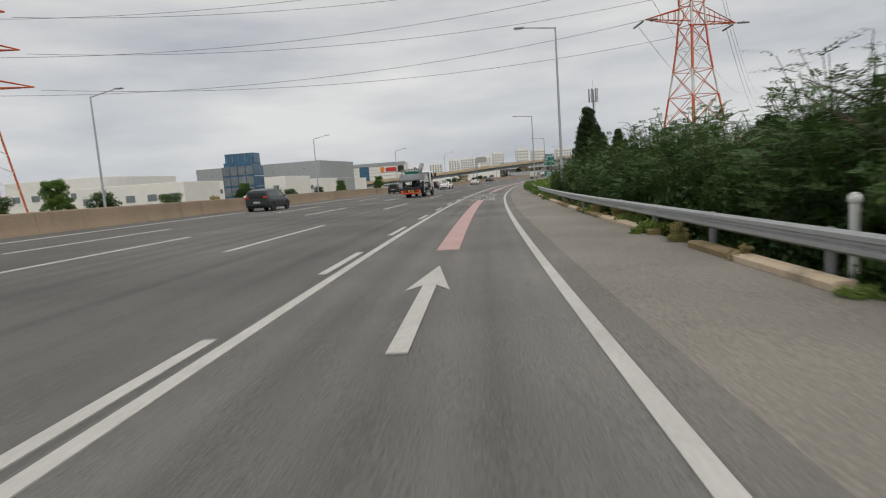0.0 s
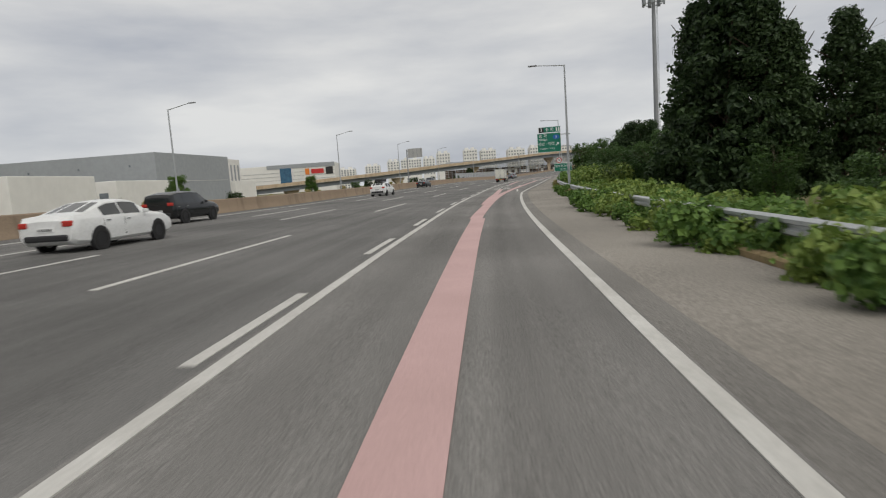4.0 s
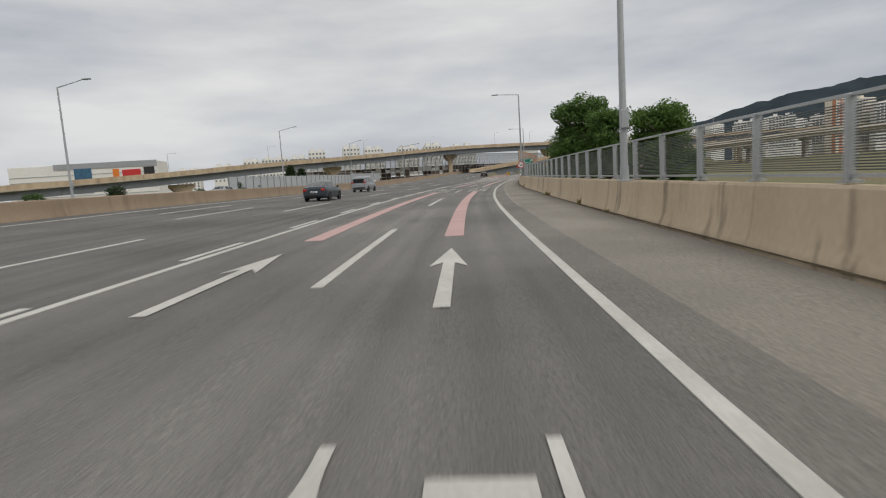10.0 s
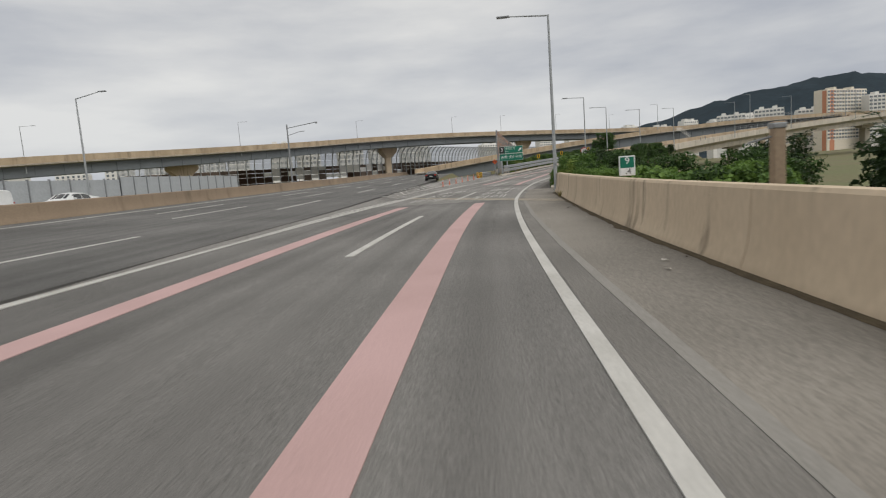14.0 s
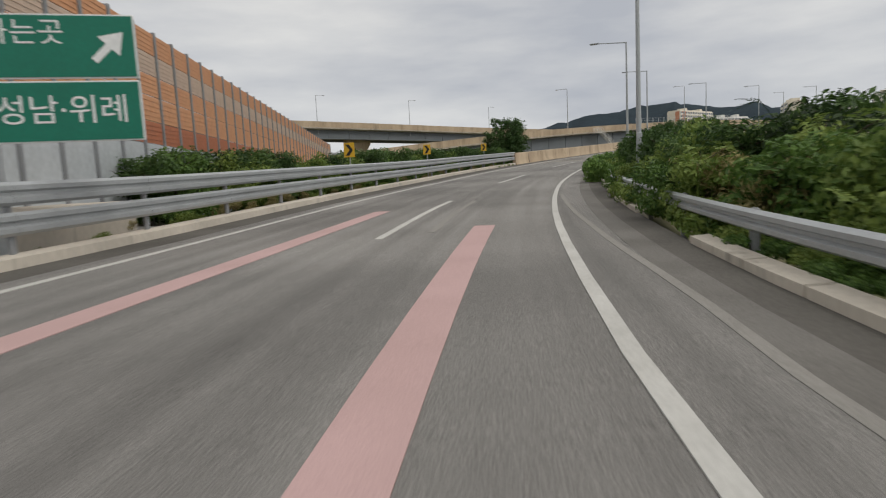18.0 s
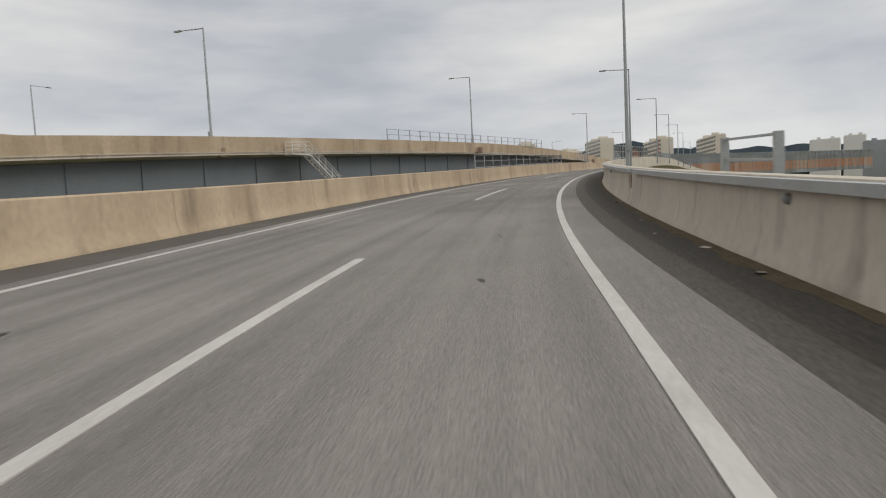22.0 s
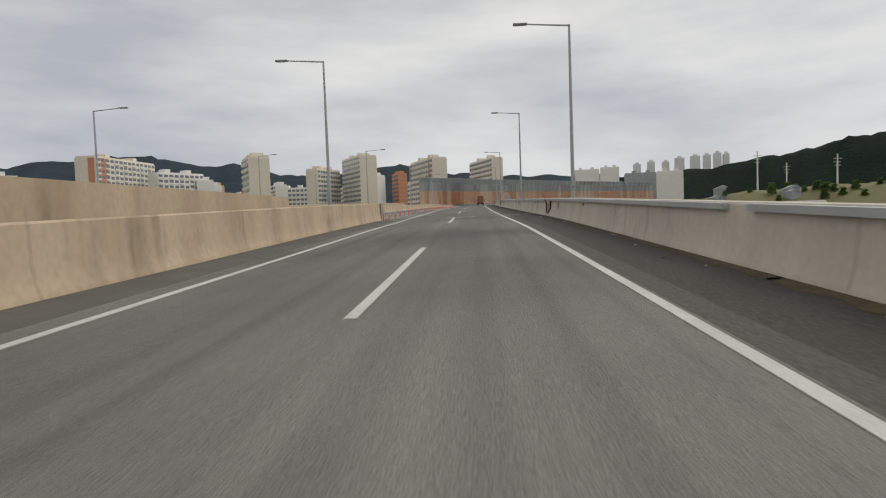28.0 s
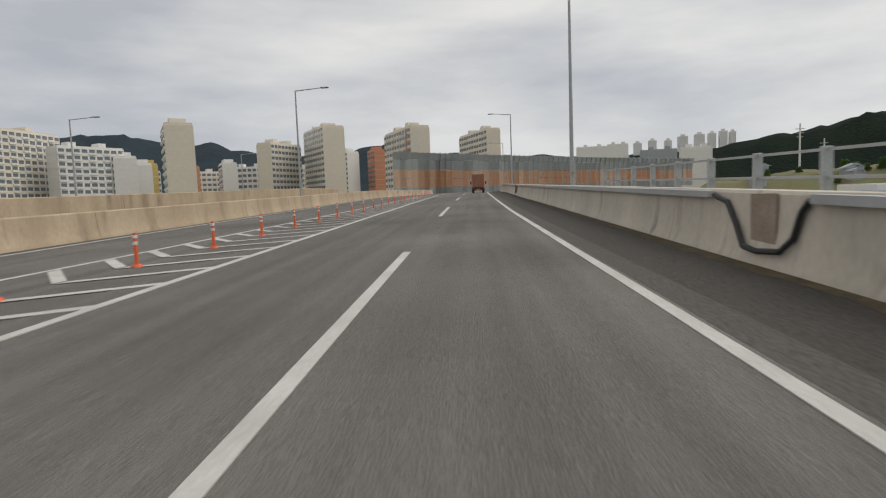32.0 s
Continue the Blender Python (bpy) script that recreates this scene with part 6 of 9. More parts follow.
# ---- vegetation ----
def leaf_mesh(seed, lobes, count, size, aspect=1.5, flat=0.35):
    """Leaves scattered over the shells of rounded lobes (x, y, z, rx, ry, rz), each a folded leaf of four points."""
    r = np.random.RandomState(seed)
    lobes = np.array(lobes, float)
    vol = (lobes[:, 3] * lobes[:, 4] + lobes[:, 4] * lobes[:, 5] + lobes[:, 3] * lobes[:, 5])
    pick = r.choice(len(lobes), count, p=vol / vol.sum())
    d = r.normal(size=(count, 3))
    d /= np.linalg.norm(d, axis=1)[:, None]
    rad = r.uniform(0.35, 1.25, count) ** 0.6
    c = lobes[pick, :3] + d * lobes[pick, 3:] * rad[:, None]
    n = d + r.normal(size=(count, 3)) * 0.55 + np.array([0, 0, flat])
    n /= np.linalg.norm(n, axis=1)[:, None]
    t = np.cross(n, r.normal(size=(count, 3)))
    t /= np.linalg.norm(t, axis=1)[:, None]
    w = np.cross(n, t)
    s = size * r.uniform(0.6, 1.35, count)[:, None]
    v = np.stack([c - t * s * aspect / 2, c + w * s / 2 + n * s * 0.12, c + t * s * aspect / 2 - n * s * 0.15, c - w * s / 2 + n * s * 0.12], 1).reshape(-1, 3)
    f = np.arange(count * 4).reshape(-1, 4)
    return v.tolist(), [], f.tolist()


def fronds(seed, shoots, height, spread, per=7, pairs=7, leaf=0.058):
    """Long arching shoots that carry feathered leaves, each a row of paired narrow leaflets."""
    r = np.random.RandomState(seed)
    quads = []
    for _ in range(shoots):
        a, q = r.uniform(0, 6.283), r.uniform(0, 1) ** 0.5 * spread * 0.6
        root = np.array([math.cos(a) * q, math.sin(a) * q, 0.0])
        lean = np.array([math.cos(a), math.sin(a), 0.0]) * r.uniform(0.1, 0.5) * spread + r.normal(size=3) * np.array([0.25, 0.25, 0])
        top = height * r.uniform(0.55, 1.0)
        path = [root + lean * t * t + np.array([0, 0, top * t * (1.12 - 0.12 * t)]) for t in (0.0, 0.35, 0.7, 1.0)]
        for k, (p, q_) in enumerate(zip(path, path[1:])):
            for w in (np.array([0.018 - 0.004 * k, 0, 0]), np.array([0, 0.018 - 0.004 * k, 0])):
                quads += [p - w, p + w, q_ + w * 0.75, q_ - w * 0.75]
        for k in range(per):
            t = r.uniform(0.3, 1.0) if k else 1.0
            c = root + lean * t * t + np.array([0, 0, top * t * (1.12 - 0.12 * t)])
            b_ = r.uniform(0, 6.283)
            out = np.array([math.cos(b_), math.sin(b_), r.uniform(-0.15, 0.75)])
            out /= np.linalg.norm(out)
            side = np.cross(out, [0, 0, 1.0])
            side /= np.linalg.norm(side)
            up = np.cross(side, out)
            long_ = r.uniform(0.35, 0.6)
            quads += [c - side * 0.008, c + side * 0.008, c + out * long_ + side * 0.004 - np.array([0, 0, 0.22 * long_]), c + out * long_ - side * 0.004 - np.array([0, 0, 0.22 * long_])]
            for j in range(pairs):
                d = (j + 0.8) / pairs
                o = c + out * long_ * d - np.array([0, 0, 0.22 * long_ * d * d])
                w = leaf * r.uniform(0.8, 1.25) * (1.15 - 0.5 * d)
                for sg in (-1, 1):
                    tip = o + side * sg * w * 2.1 + out * w * 0.7 + up * w * r.uniform(-0.4, 0.3)
                    mid = (o + tip) / 2
                    quads += [o, mid + out * w * 0.42, tip, mid - out * w * 0.42]
    n = len(quads) // 4
    return np.array(quads).tolist(), [], np.arange(n * 4).reshape(-1, 4).tolist()


def both(*meshes):
    v, f = [], []
    for a_, _, b_ in meshes:
        f += [tuple(i + len(v) for i in q) for q in b_]
        v += a_
    return v, [], f


def limbs(seed, base_r, height, spread, count, start=0.3):
    r = random.Random(seed)
    b = B()
    p = Vector((0, 0, -0.3))
    for k in range(5):
        q = Vector((r.uniform(-0.05, 0.05) * height, r.uniform(-0.05, 0.05) * height, height * (k + 1) / 5 * 0.9))
        tube(b, p, q, base_r * (1 - k * 0.18), base_r * (1 - (k + 1) * 0.18), 8)
        p = q
    for k in range(count):
        a, z = r.uniform(0, 6.28), height * r.uniform(start, 0.85)
        q = Vector((math.cos(a) * spread * r.uniform(0.5, 1), math.sin(a) * spread * r.uniform(0.5, 1), z + height * r.uniform(0.08, 0.25)))
        tube(b, (0, 0, z), q, base_r * 0.35, base_r * 0.08, 5)
    return b


def plant(name, label, category, trunk, leaves, mat, group=""):
    g = thing(name, label, category, group=group)
    if trunk is not None:
        part("trunk", trunk, BARK, g)
    part("crown", leaves, mat, g)
    g.matrix_basis = Matrix.Translation((0, 0, -60))
    return g


def rlobes(seed, n, rx, ry, z0, z1, size, taper=0.0):
    r = random.Random(seed)
    out = []
    for _ in range(n):
        z = r.uniform(z0, z1)
        k = 1 - taper * (z - z0) / max(0.01, z1 - z0)
        a, q = r.uniform(0, 6.28), r.random() ** 0.5 * k
        s = size * r.uniform(0.6, 1.25)
        out.append((math.cos(a) * q * rx, math.sin(a) * q * ry, z, s, s, s * r.uniform(0.6, 0.9)))
    return out


vines = [plant("yellowing_vine" if k == 2 else "climbing_plant", "yellow-green climbing plants thinning out by the rail" if k == 2 else "thick green climbing plants with broad leaves over the rail", "shrub", None, leaf_mesh(10 + k, rlobes(20 + k, 14, 1.1, 1.7, 0.12, 0.72, 0.4), 2300, 0.125, 1.15), (LEAF_VINE, LEAF_VINE, LEAF_YELLOW)[k], ("climbing plants on the verge", "climbing plants on the verge", "yellowing plants on the verge")[k]) for k in range(3)]
shrubs = [plant("shrub", "tall dense green roadside shrub with small leaves", "shrub", limbs(30 + k, 0.06, 2.4, 1.2, 8), both(leaf_mesh(40 + k, rlobes(50 + k, 26, 1.2, 1.2, 0.3, 2.0, 0.42, 0.3), 2600, 0.085, 1.9), fronds(45 + k, 16, 2.35, 1.1, 8, 7)), (LEAF_SHRUB, LEAF_DARK, LEAF_SHRUB)[k], "roadside shrubs") for k in range(3)]
locusts = [plant("locust_bush", "tall locust shrub with arching shoots of feathered leaves", "shrub", limbs(33 + k, 0.07, 3.0, 1.3, 9), both(fronds(36 + k, 46, 3.3, 1.5, 8, 7), leaf_mesh(38 + k, rlobes(39 + k, 20, 1.2, 1.2, 0.2, 1.9, 0.45, 0.2), 1500, 0.09, 1.8)), (LEAF_FEATHER, LEAF_SHRUB)[k], "feathery roadside shrubs") for k in range(2)]
dry_shrub = plant("withered_bush", "half-dry brownish shrub with withered stalks", "shrub", None, leaf_mesh(61, rlobes(62, 14, 0.8, 0.8, 0.2, 1.2, 0.36), 3000, 0.045, 3.2, 0.0), DRY, "withered shrubs")
bank_shrubs = [plant("bank_shrub", "light green roadside shrub with small yellowing leaves", "shrub", limbs(63 + k, 0.06, 2.2, 1.1, 8), both(leaf_mesh(65 + k, rlobes(67 + k, 28, 1.25, 1.25, 0.25, 1.9, 0.4, 0.25), 3000, 0.085, 1.7), fronds(69 + k, 10, 2.2, 1.0, 8, 7)), (LEAF, LEAF_YELLOW)[k], "shrubs on the slip road bank") for k in range(2)]
round_tree = plant("tree", "broad-crowned green tree with a full rounded crown", "tree", limbs(70, 0.22, 7.0, 2.8, 14), leaf_mesh(71, rlobes(72, 90, 2.9, 2.9, 1.6, 7.6, 0.68, 0.4), 17000, 0.155, 1.3), LEAF)
field_tree = plant("tree", "dark round-crowned tree behind the wall", "tree", limbs(79, 0.2, 6.5, 2.4, 14), leaf_mesh(80, rlobes(81, 120, 2.7, 2.7, 0.9, 7.8, 0.55, 0.62), 13000, 0.15, 1.5), LEAF_DARK)
dark_tree = plant("tree", "tall dark green tree with a pointed uneven crown", "tree", limbs(73, 0.2, 9.0, 1.6, 18, 0.15), leaf_mesh(74, rlobes(75, 260, 2.9, 2.9, 0.4, 9.4, 0.46, 0.9), 16000, 0.14, 1.7), LEAF_DARK)
airy_tree = plant("tree", "light open tree with feathery leaves on long shoots", "tree", limbs(76, 0.12, 5.5, 2.0, 16, 0.2), both(leaf_mesh(77, rlobes(78, 90, 2.1, 2.1, 1.0, 5.2, 0.3, 0.35), 6500, 0.07, 2.6), fronds(82, 95, 5.3, 1.7, 13, 8, 0.055)), LEAF_FEATHER)

vr = random.Random(21)


def scatter(kinds, s0, s1, step, lat0, lat1, k0, k1, up=-0.1, place=ax_pose, sink=True, tall=1.0):
    s = s0
    while s < s1:
        k = vr.uniform(k0, k1)
        m = place(s, vr.uniform(lat0, lat1), 0)
        z = m.translation.z + up
        m.translation.z = z
        copy_thing(vr.choice(kinds), m @ pose(0, 0, 0, 0, 0, vr.uniform(0, 360)) @ Matrix.Diagonal((k, k, k * tall * vr.uniform(0.85, 1.15), 1)))
        s += step * vr.uniform(0.7, 1.3)


# verge beside the exit lanes
scatter(locusts, -6, 50, 1.5, 5.7, 6.7, 0.75, 0.95, -0.4)
scatter(locusts + shrubs[:2], -6, 51, 1.5, 7.2, 8.8, 1.0, 1.25, -0.5)
scatter(locusts, -2, 50, 2.4, 9.4, 12, 1.3, 1.6, -0.7)
scatter(shrubs, 0, 52, 2.6, 5.3, 6.0, 0.5, 0.75, -0.3)
scatter([shrubs[0], shrubs[1], dry_shrub], 0, 330, 9.0, -36.6, -34.6, 0.7, 1.2, -0.5, mx_pose)
scatter(vines, 44, 62, 1.7, 4.9, 5.6, 0.6, 0.85, -0.25)
scatter(vines, 60, 147, 1.8, 4.5, 5.3, 0.7, 1.05, -0.15)
scatter(vines, 64, 140, 3.4, 5.6, 7.6, 0.95, 1.3, -0.45)
scatter(vines, 88, 140, 2.6, 4.2, 4.6, 0.45, 0.75, -0.1)
scatter(vines, 147, 187, 1.2, 6.2, 6.9, 0.95, 1.15, -0.1)
scatter(vines, 147, 187, 1.3, 7.2, 8.4, 1.4, 1.8, -0.1)
scatter([vines[0], vines[2]], 147, 186, 0.8, 4.25, 4.75, 0.22, 0.36, -0.02, tall=0.8)
scatter([dry_shrub], 150, 186, 1.6, 4.1, 4.4, 0.14, 0.24, -0.02)
scatter(shrubs + [locusts[1]], 84, 134, 1.6, 17, 34, 0.9, 1.5, -1.6)
scatter(shrubs + [field_tree], 90, 190, 3.0, 36, 75, 0.9, 1.4, -2.0)
scatter([shrubs[0], dry_shrub], 70, 128, 6.0, 9, 16, 0.5, 0.8, -1.0)
scatter([dry_shrub, vines[2]], 20, 60, 5.0, 4.6, 5.2, 0.35, 0.6, -0.1)
scatter([dry_shrub, dry_shrub, vines[2]], 4, 186, 3.0, 4.05, 4.45, 0.16, 0.36, -0.03)
for s, lat, kind, k in ((139, 15.4, dark_tree, 1.76), (137, 17.0, dark_tree, 1.35), (141.5, 14.2, dark_tree, 1.45), (143, 15.4, dark_tree, 1.3), (136.5, 21.6, dark_tree, 1.2), (135, 22.8, dark_tree, 0.95), (138.5, 19.6, field_tree, 0.95), (136.5, 18.2, dark_tree, 1.15), (130, 15, locusts[1], 1.1), (146, 11, locusts[0], 1.3), (150, 12, airy_tree, 0.9), (156, 10.8, airy_tree, 0.85), (162, 10.2, airy_tree, 0.9), (168, 11, airy_tree, 0.95), (153, 14.5, airy_tree, 1.1), (159, 16, field_tree, 0.95), (166, 14.5, field_tree, 0.95), (172, 14, field_tree, 1.0), (150, 17, field_tree, 0.79), (173, 10.6, airy_tree, 1.1), (176, 12.5, field_tree, 0.8), (184.5, 12.2, airy_tree, 1.3), (187, 14.0, field_tree, 0.95), (183, 15, airy_tree, 1.5), (190.5, 14.6, field_tree, 0.95), (182, 9.8, locusts[0], 1.1), (186.5, 9.6, locusts[1], 1.0), (180, 14.5, field_tree, 0.95), (170, 8.2, locusts[0], 1.1), (164, 7.8, locusts[1], 1.0), (158, 8.0, locusts[0], 0.95), (151, 8.4, locusts[1], 1.0), (145, 8.6, locusts[0], 0.9), (196, 8.5, airy_tree, 1.3), (199, 9.6, airy_tree, 1.05), (201, 12.6, shrubs[1], 1.5), (197.5, 10.4, shrubs[0], 1.4), (193, 12, shrubs[1], 1.4), (205, 13, shrubs[1], 1.5), (189, 9.6, shrubs[1], 1.2)):
    m = ax_pose(s, lat, -1.0, s * 37 % 360)
    copy_thing(kind, m @ Matrix.Diagonal((k, k, k, 1)))
for x, y, k in ((100, 223, 1.75), (92, 236, 1.2), (118, 226, 1.3), (132, 236, 1.4)):
    copy_thing(field_tree, Matrix.Translation((x, y, -2.0)) @ Matrix.Diagonal((k, k, k * 0.95, 1)))
# trees beyond the bridge wall
for s, lat, kind, k in ((222, 13.2, field_tree, 0.78), (225.5, 15, field_tree, 0.77), (228, 12.6, field_tree, 0.8), (231.5, 15.5, field_tree, 0.78), (235, 13.4, field_tree, 0.8), (238.5, 15.8, field_tree, 0.79), (242, 14.2, dark_tree, 0.74), (229, 19, field_tree, 0.95), (236, 20, field_tree, 0.92), (219, 17.5, field_tree, 0.95), (215, 14, shrubs[1], 1.5), (256, 28, field_tree, 0.8), (298, 10.6, round_tree, 1.42), (293.5, 12.4, round_tree, 1.2), (303, 9.4, round_tree, 0.95), (284.5, 15.5, round_tree, 1.12), (288.5, 17, dark_tree, 0.95), (308, 8.6, round_tree, 0.5), (299, 22, field_tree, 0.6), (312, 26, field_tree, 0.5)):
    m = ax_pose(s, lat, -2.0, s * 53 % 360)
    copy_thing(kind, m @ Matrix.Diagonal((k, k, k, 1)))
scatter(shrubs, 318, 362, 2.8, 6, 16, 1.0, 1.4, -1.2)
scatter([vines[0], vines[1]], 336, 358, 1.5, 5.6, 7, 0.9, 1.15, 0.2)
scatter([vines[0], vines[1]], 344, 358, 1.4, 4.7, 5.2, 0.4, 0.55, 0.8)
for s, lat, kind, k in ((339, 13.5, shrubs[1], 1.75), (341.5, 15.5, shrubs[1], 1.9), (338, 17, field_tree, 0.62), (343, 19, field_tree, 0.65), (336, 14.5, shrubs[0], 1.8), (345, 17, shrubs[1], 1.7), (348, 21, field_tree, 0.55), (334.5, 16, field_tree, 0.6)):
    copy_thing(kind, ax_pose(s, lat, -1.6, s * 41 % 360) @ Matrix.Diagonal((k, k, k, 1)))
# bank beside the slip road
scatter([shrubs[0]] + bank_shrubs, 358, 432, 1.15, 4.6, 5.5, 0.85, 1.05, -0.2)
scatter([shrubs[0], shrubs[1]] + bank_shrubs, 360, 438, 1.9, 6.0, 8.0, 1.05, 1.25, -0.4)
scatter([vines[2], bank_shrubs[1], bank_shrubs[0], dry_shrub], 362, 407, 0.9, 3.5, 3.9, 0.5, 0.75, 0.0)
scatter([vines[2], bank_shrubs[0], bank_shrubs[1]], 419, 433, 1.0, 3.5, 3.9, 0.5, 0.7, 0.0)
scatter([vines[0], vines[1]], 408, 441, 1.3, 3.5, 3.8, 0.25, 0.4, -0.03, tall=0.8)
scatter([vines[2], vines[0], dry_shrub], 360, 440, 1.5, 4.1, 4.7, 0.5, 0.75, -0.1)
scatter([dry_shrub], 364, 432, 2.6, 4.2, 5.4, 0.7, 1.05, -0.05)
scatter([vines[0], vines[2]], 388, 440, 2.4, 3.5, 3.9, 0.22, 0.36, -0.03)
scatter([vines[0], vines[1]], 441, 474, 0.9, 3.65, 4.3, 0.85, 1.1, 0.0)
scatter(vines, 442, 474, 1.2, 4.5, 5.5, 1.0, 1.3, 0.1)
scatter([shrubs[0], bank_shrubs[0]], 430, 474, 1.5, 5.0, 6.2, 0.95, 1.15, -0.3)
scatter(shrubs, 436, 476, 2.0, 6.4, 8.5, 0.75, 1.0, -0.5)
for s, lat, k in ((443, 8, 0.7), (447, 7.4, 0.72), (452, 7.2, 0.72), (459, 6.8, 0.66), (466, 6.4, 0.62), (472, 6.0, 0.55)):
    copy_thing(airy_tree, ax_pose(s, lat, -0.7, s * 71 % 360) @ Matrix.Diagonal((k, k, k, 1)))
# inner bank
scatter([shrubs[0], shrubs[2]] + bank_shrubs, 426, 481, 1.0, -13.2, -12.0, 0.9, 1.1, 0.0)
scatter([vines[0], vines[2], dry_shrub], 426, 476, 1.2, -12.2, -11.7, 0.5, 0.65, 0.1)
scatter([shrubs[0], shrubs[2]], 430, 456, 2.0, -17, -13.5, 0.8, 1.0, -1.0)
scatter([dry_shrub, vines[2]], 416, 480, 1.8, -10.9, -10.5, 0.25, 0.4, -0.05)
for s, lat, k in ((485.2, -13.5, 1.3), (488.0, -13.8, 1.25), (483.0, -14.2, 1.0)):
    copy_thing(airy_tree, ax_pose(s, lat, -0.9, s * 31 % 360) @ Matrix.Diagonal((k, k, k, 1)))
copy_thing(dark_tree, mx_pose(352, -37.5, -0.8, 20) @ Matrix.Diagonal((1.0, 1.0, 0.62, 1)))
copy_thing(dark_tree, mx_pose(361, -38.5, -0.8, 120) @ Matrix.Diagonal((1.0, 1.0, 0.55, 1)))
for u, lat, k in ((30, -42, 0.5), (58, -44, 0.55), (92, -40, 0.45), (140, -42, 0.5), (171, -43, 0.6), (214, -42, 0.5)):
    copy_thing(round_tree, mx_pose(u, lat, -0.6, u * 7) @ Matrix.Diagonal((k, k, k, 1)))
# weeds at the foot of the walls
wv, wf = [], []
for k in range(46):
    a_, l_, w_ = vr.uniform(0, 6.28), vr.uniform(0.18, 0.5), vr.uniform(0.006, 0.014)
    dx, dy, o_ = math.cos(a_), math.sin(a_), vr.uniform(0, 0.08)
    n_ = len(wv)
    for t_ in (0, 0.5, 1.0):
        r_, z_, q_ = o_ + l_ * 0.45 * t_ * t_, l_ * t_ * (1 - 0.15 * t_), w_ * (1 - 0.9 * t_)
        wv += [(dx * r_ - dy * q_, dy * r_ + dx * q_, z_), (dx * r_ + dy * q_, dy * r_ - dx * q_, z_)]
    wf += [(n_, n_ + 1, n_ + 3, n_ + 2), (n_ + 2, n_ + 3, n_ + 5, n_ + 4)]
weed = plant("weed_tuft", "dry tuft of weeds at the foot of the wall", "weeds", None, (wv, [], wf), DRY, "weed tufts")
for k in range(84):
    s = vr.uniform(187, 211) if k < 78 else vr.uniform(236, 352)
    copy_thing(weed, ax_pose(s, lin(s, WALL_R) - 0.04, 0.0, vr.uniform(0, 360)) @ Matrix.Diagonal((1.3, 1.3, vr.uniform(0.35, 1.0), 1)))
far_tree = copy_thing(round_tree, Matrix.Translation((700, 380, -3)))
for o in [o for o in scene.objects if o.parent is None and o.matrix_basis.translation.z < -50]:
    for c in list(o.children_recursive):
        bpy.data.objects.remove(c)
    bpy.data.objects.remove(o)


# ---- pylon, mast and cables ----
def lattice(b, p, q, r=0.05):
    tube(b, p, q, r, n=4)


g = thing("power_pylon", "tall red and white steel lattice power pylon", "pylon", Matrix.Translation((22, 61, -1.5)) @ pose(0, 0, 0, 0, 0, 24) @ Matrix.Diagonal((0.8, 0.8, 0.7, 1)))
lev = [(0, 3.6), (5, 3.0), (9.5, 2.45), (13.5, 2.0), (17, 1.6), (20, 1.3), (23, 1.1), (26, 1.0), (29, 0.95), (32, 0.9), (35, 0.85), (38, 0.6)]
for k in range(len(lev) - 1):
    (z0, w0), (z1, w1) = lev[k], lev[k + 1]
    red = B()
    for sx in (-1, 1):
        for sy in (-1, 1):
            lattice(red, (sx * w0, sy * w0, z0), (sx * w1, sy * w1, z1), 0.12)
    part("leg_section", red, PYLON_RED if k % 4 in (0, 1, 3) and k > 3 or k in (0, 2) else PYLON_WHITE, g)
    br = B()
    for a in range(4):
        c = [(-1, -1), (1, -1), (1, 1), (-1, 1)]
        (ax0, ay0), (ax1, ay1) = c[a], c[(a + 1) % 4]
        lattice(br, (ax0 * w0, ay0 * w0, z0), (ax1 * w1, ay1 * w1, z1))
        lattice(br, (ax1 * w0, ay1 * w0, z0), (ax0 * w1, ay0 * w1, z1))
        lattice(br, (ax0 * w1, ay0 * w1, z1), (ax1 * w1, ay1 * w1, z1))
    part("bracing", br, PYLON_RED if k % 3 != 1 else PYLON_WHITE, g)
for z, l in ((23.5, 7.0), (29, 6.0), (34.5, 5.0)):
    for sd in (-1, 1):
        ca = B()
        for sy in (-0.9, 0.9):
            lattice(ca, (sd * 1.0, sy, z), (sd * l, 0, z + 0.2), 0.08)
            lattice(ca, (sd * 1.0, sy, z + 2.0), (sd * l, 0, z + 0.2), 0.08)
        for j in range(1, 6):
            x = sd * (1 + (l - 1) * j / 6)
            y = 0.9 * (1 - j / 6)
            lattice(ca, (x, -y, z), (x, y, z))
            lattice(ca, (x, -y, z), (x, -y, z + 2.0 * (1 - j / 6)))
            lattice(ca, (x, y, z), (x, y, z + 2.0 * (1 - j / 6)))
        arm_ob = part("cross_arm", ca, PYLON_RED, g)
        ins = B()
        for dy in (-1, 1):
            for j in range(9):
                tube(ins, (sd * l, dy * (0.3 + j * 0.2), z + 0.1 - j * 0.05), (sd * l, dy * (0.42 + j * 0.2), z + 0.07 - j * 0.05), 0.13, n=8)
        part("insulator", ins, GALV_DARK, arm_ob)


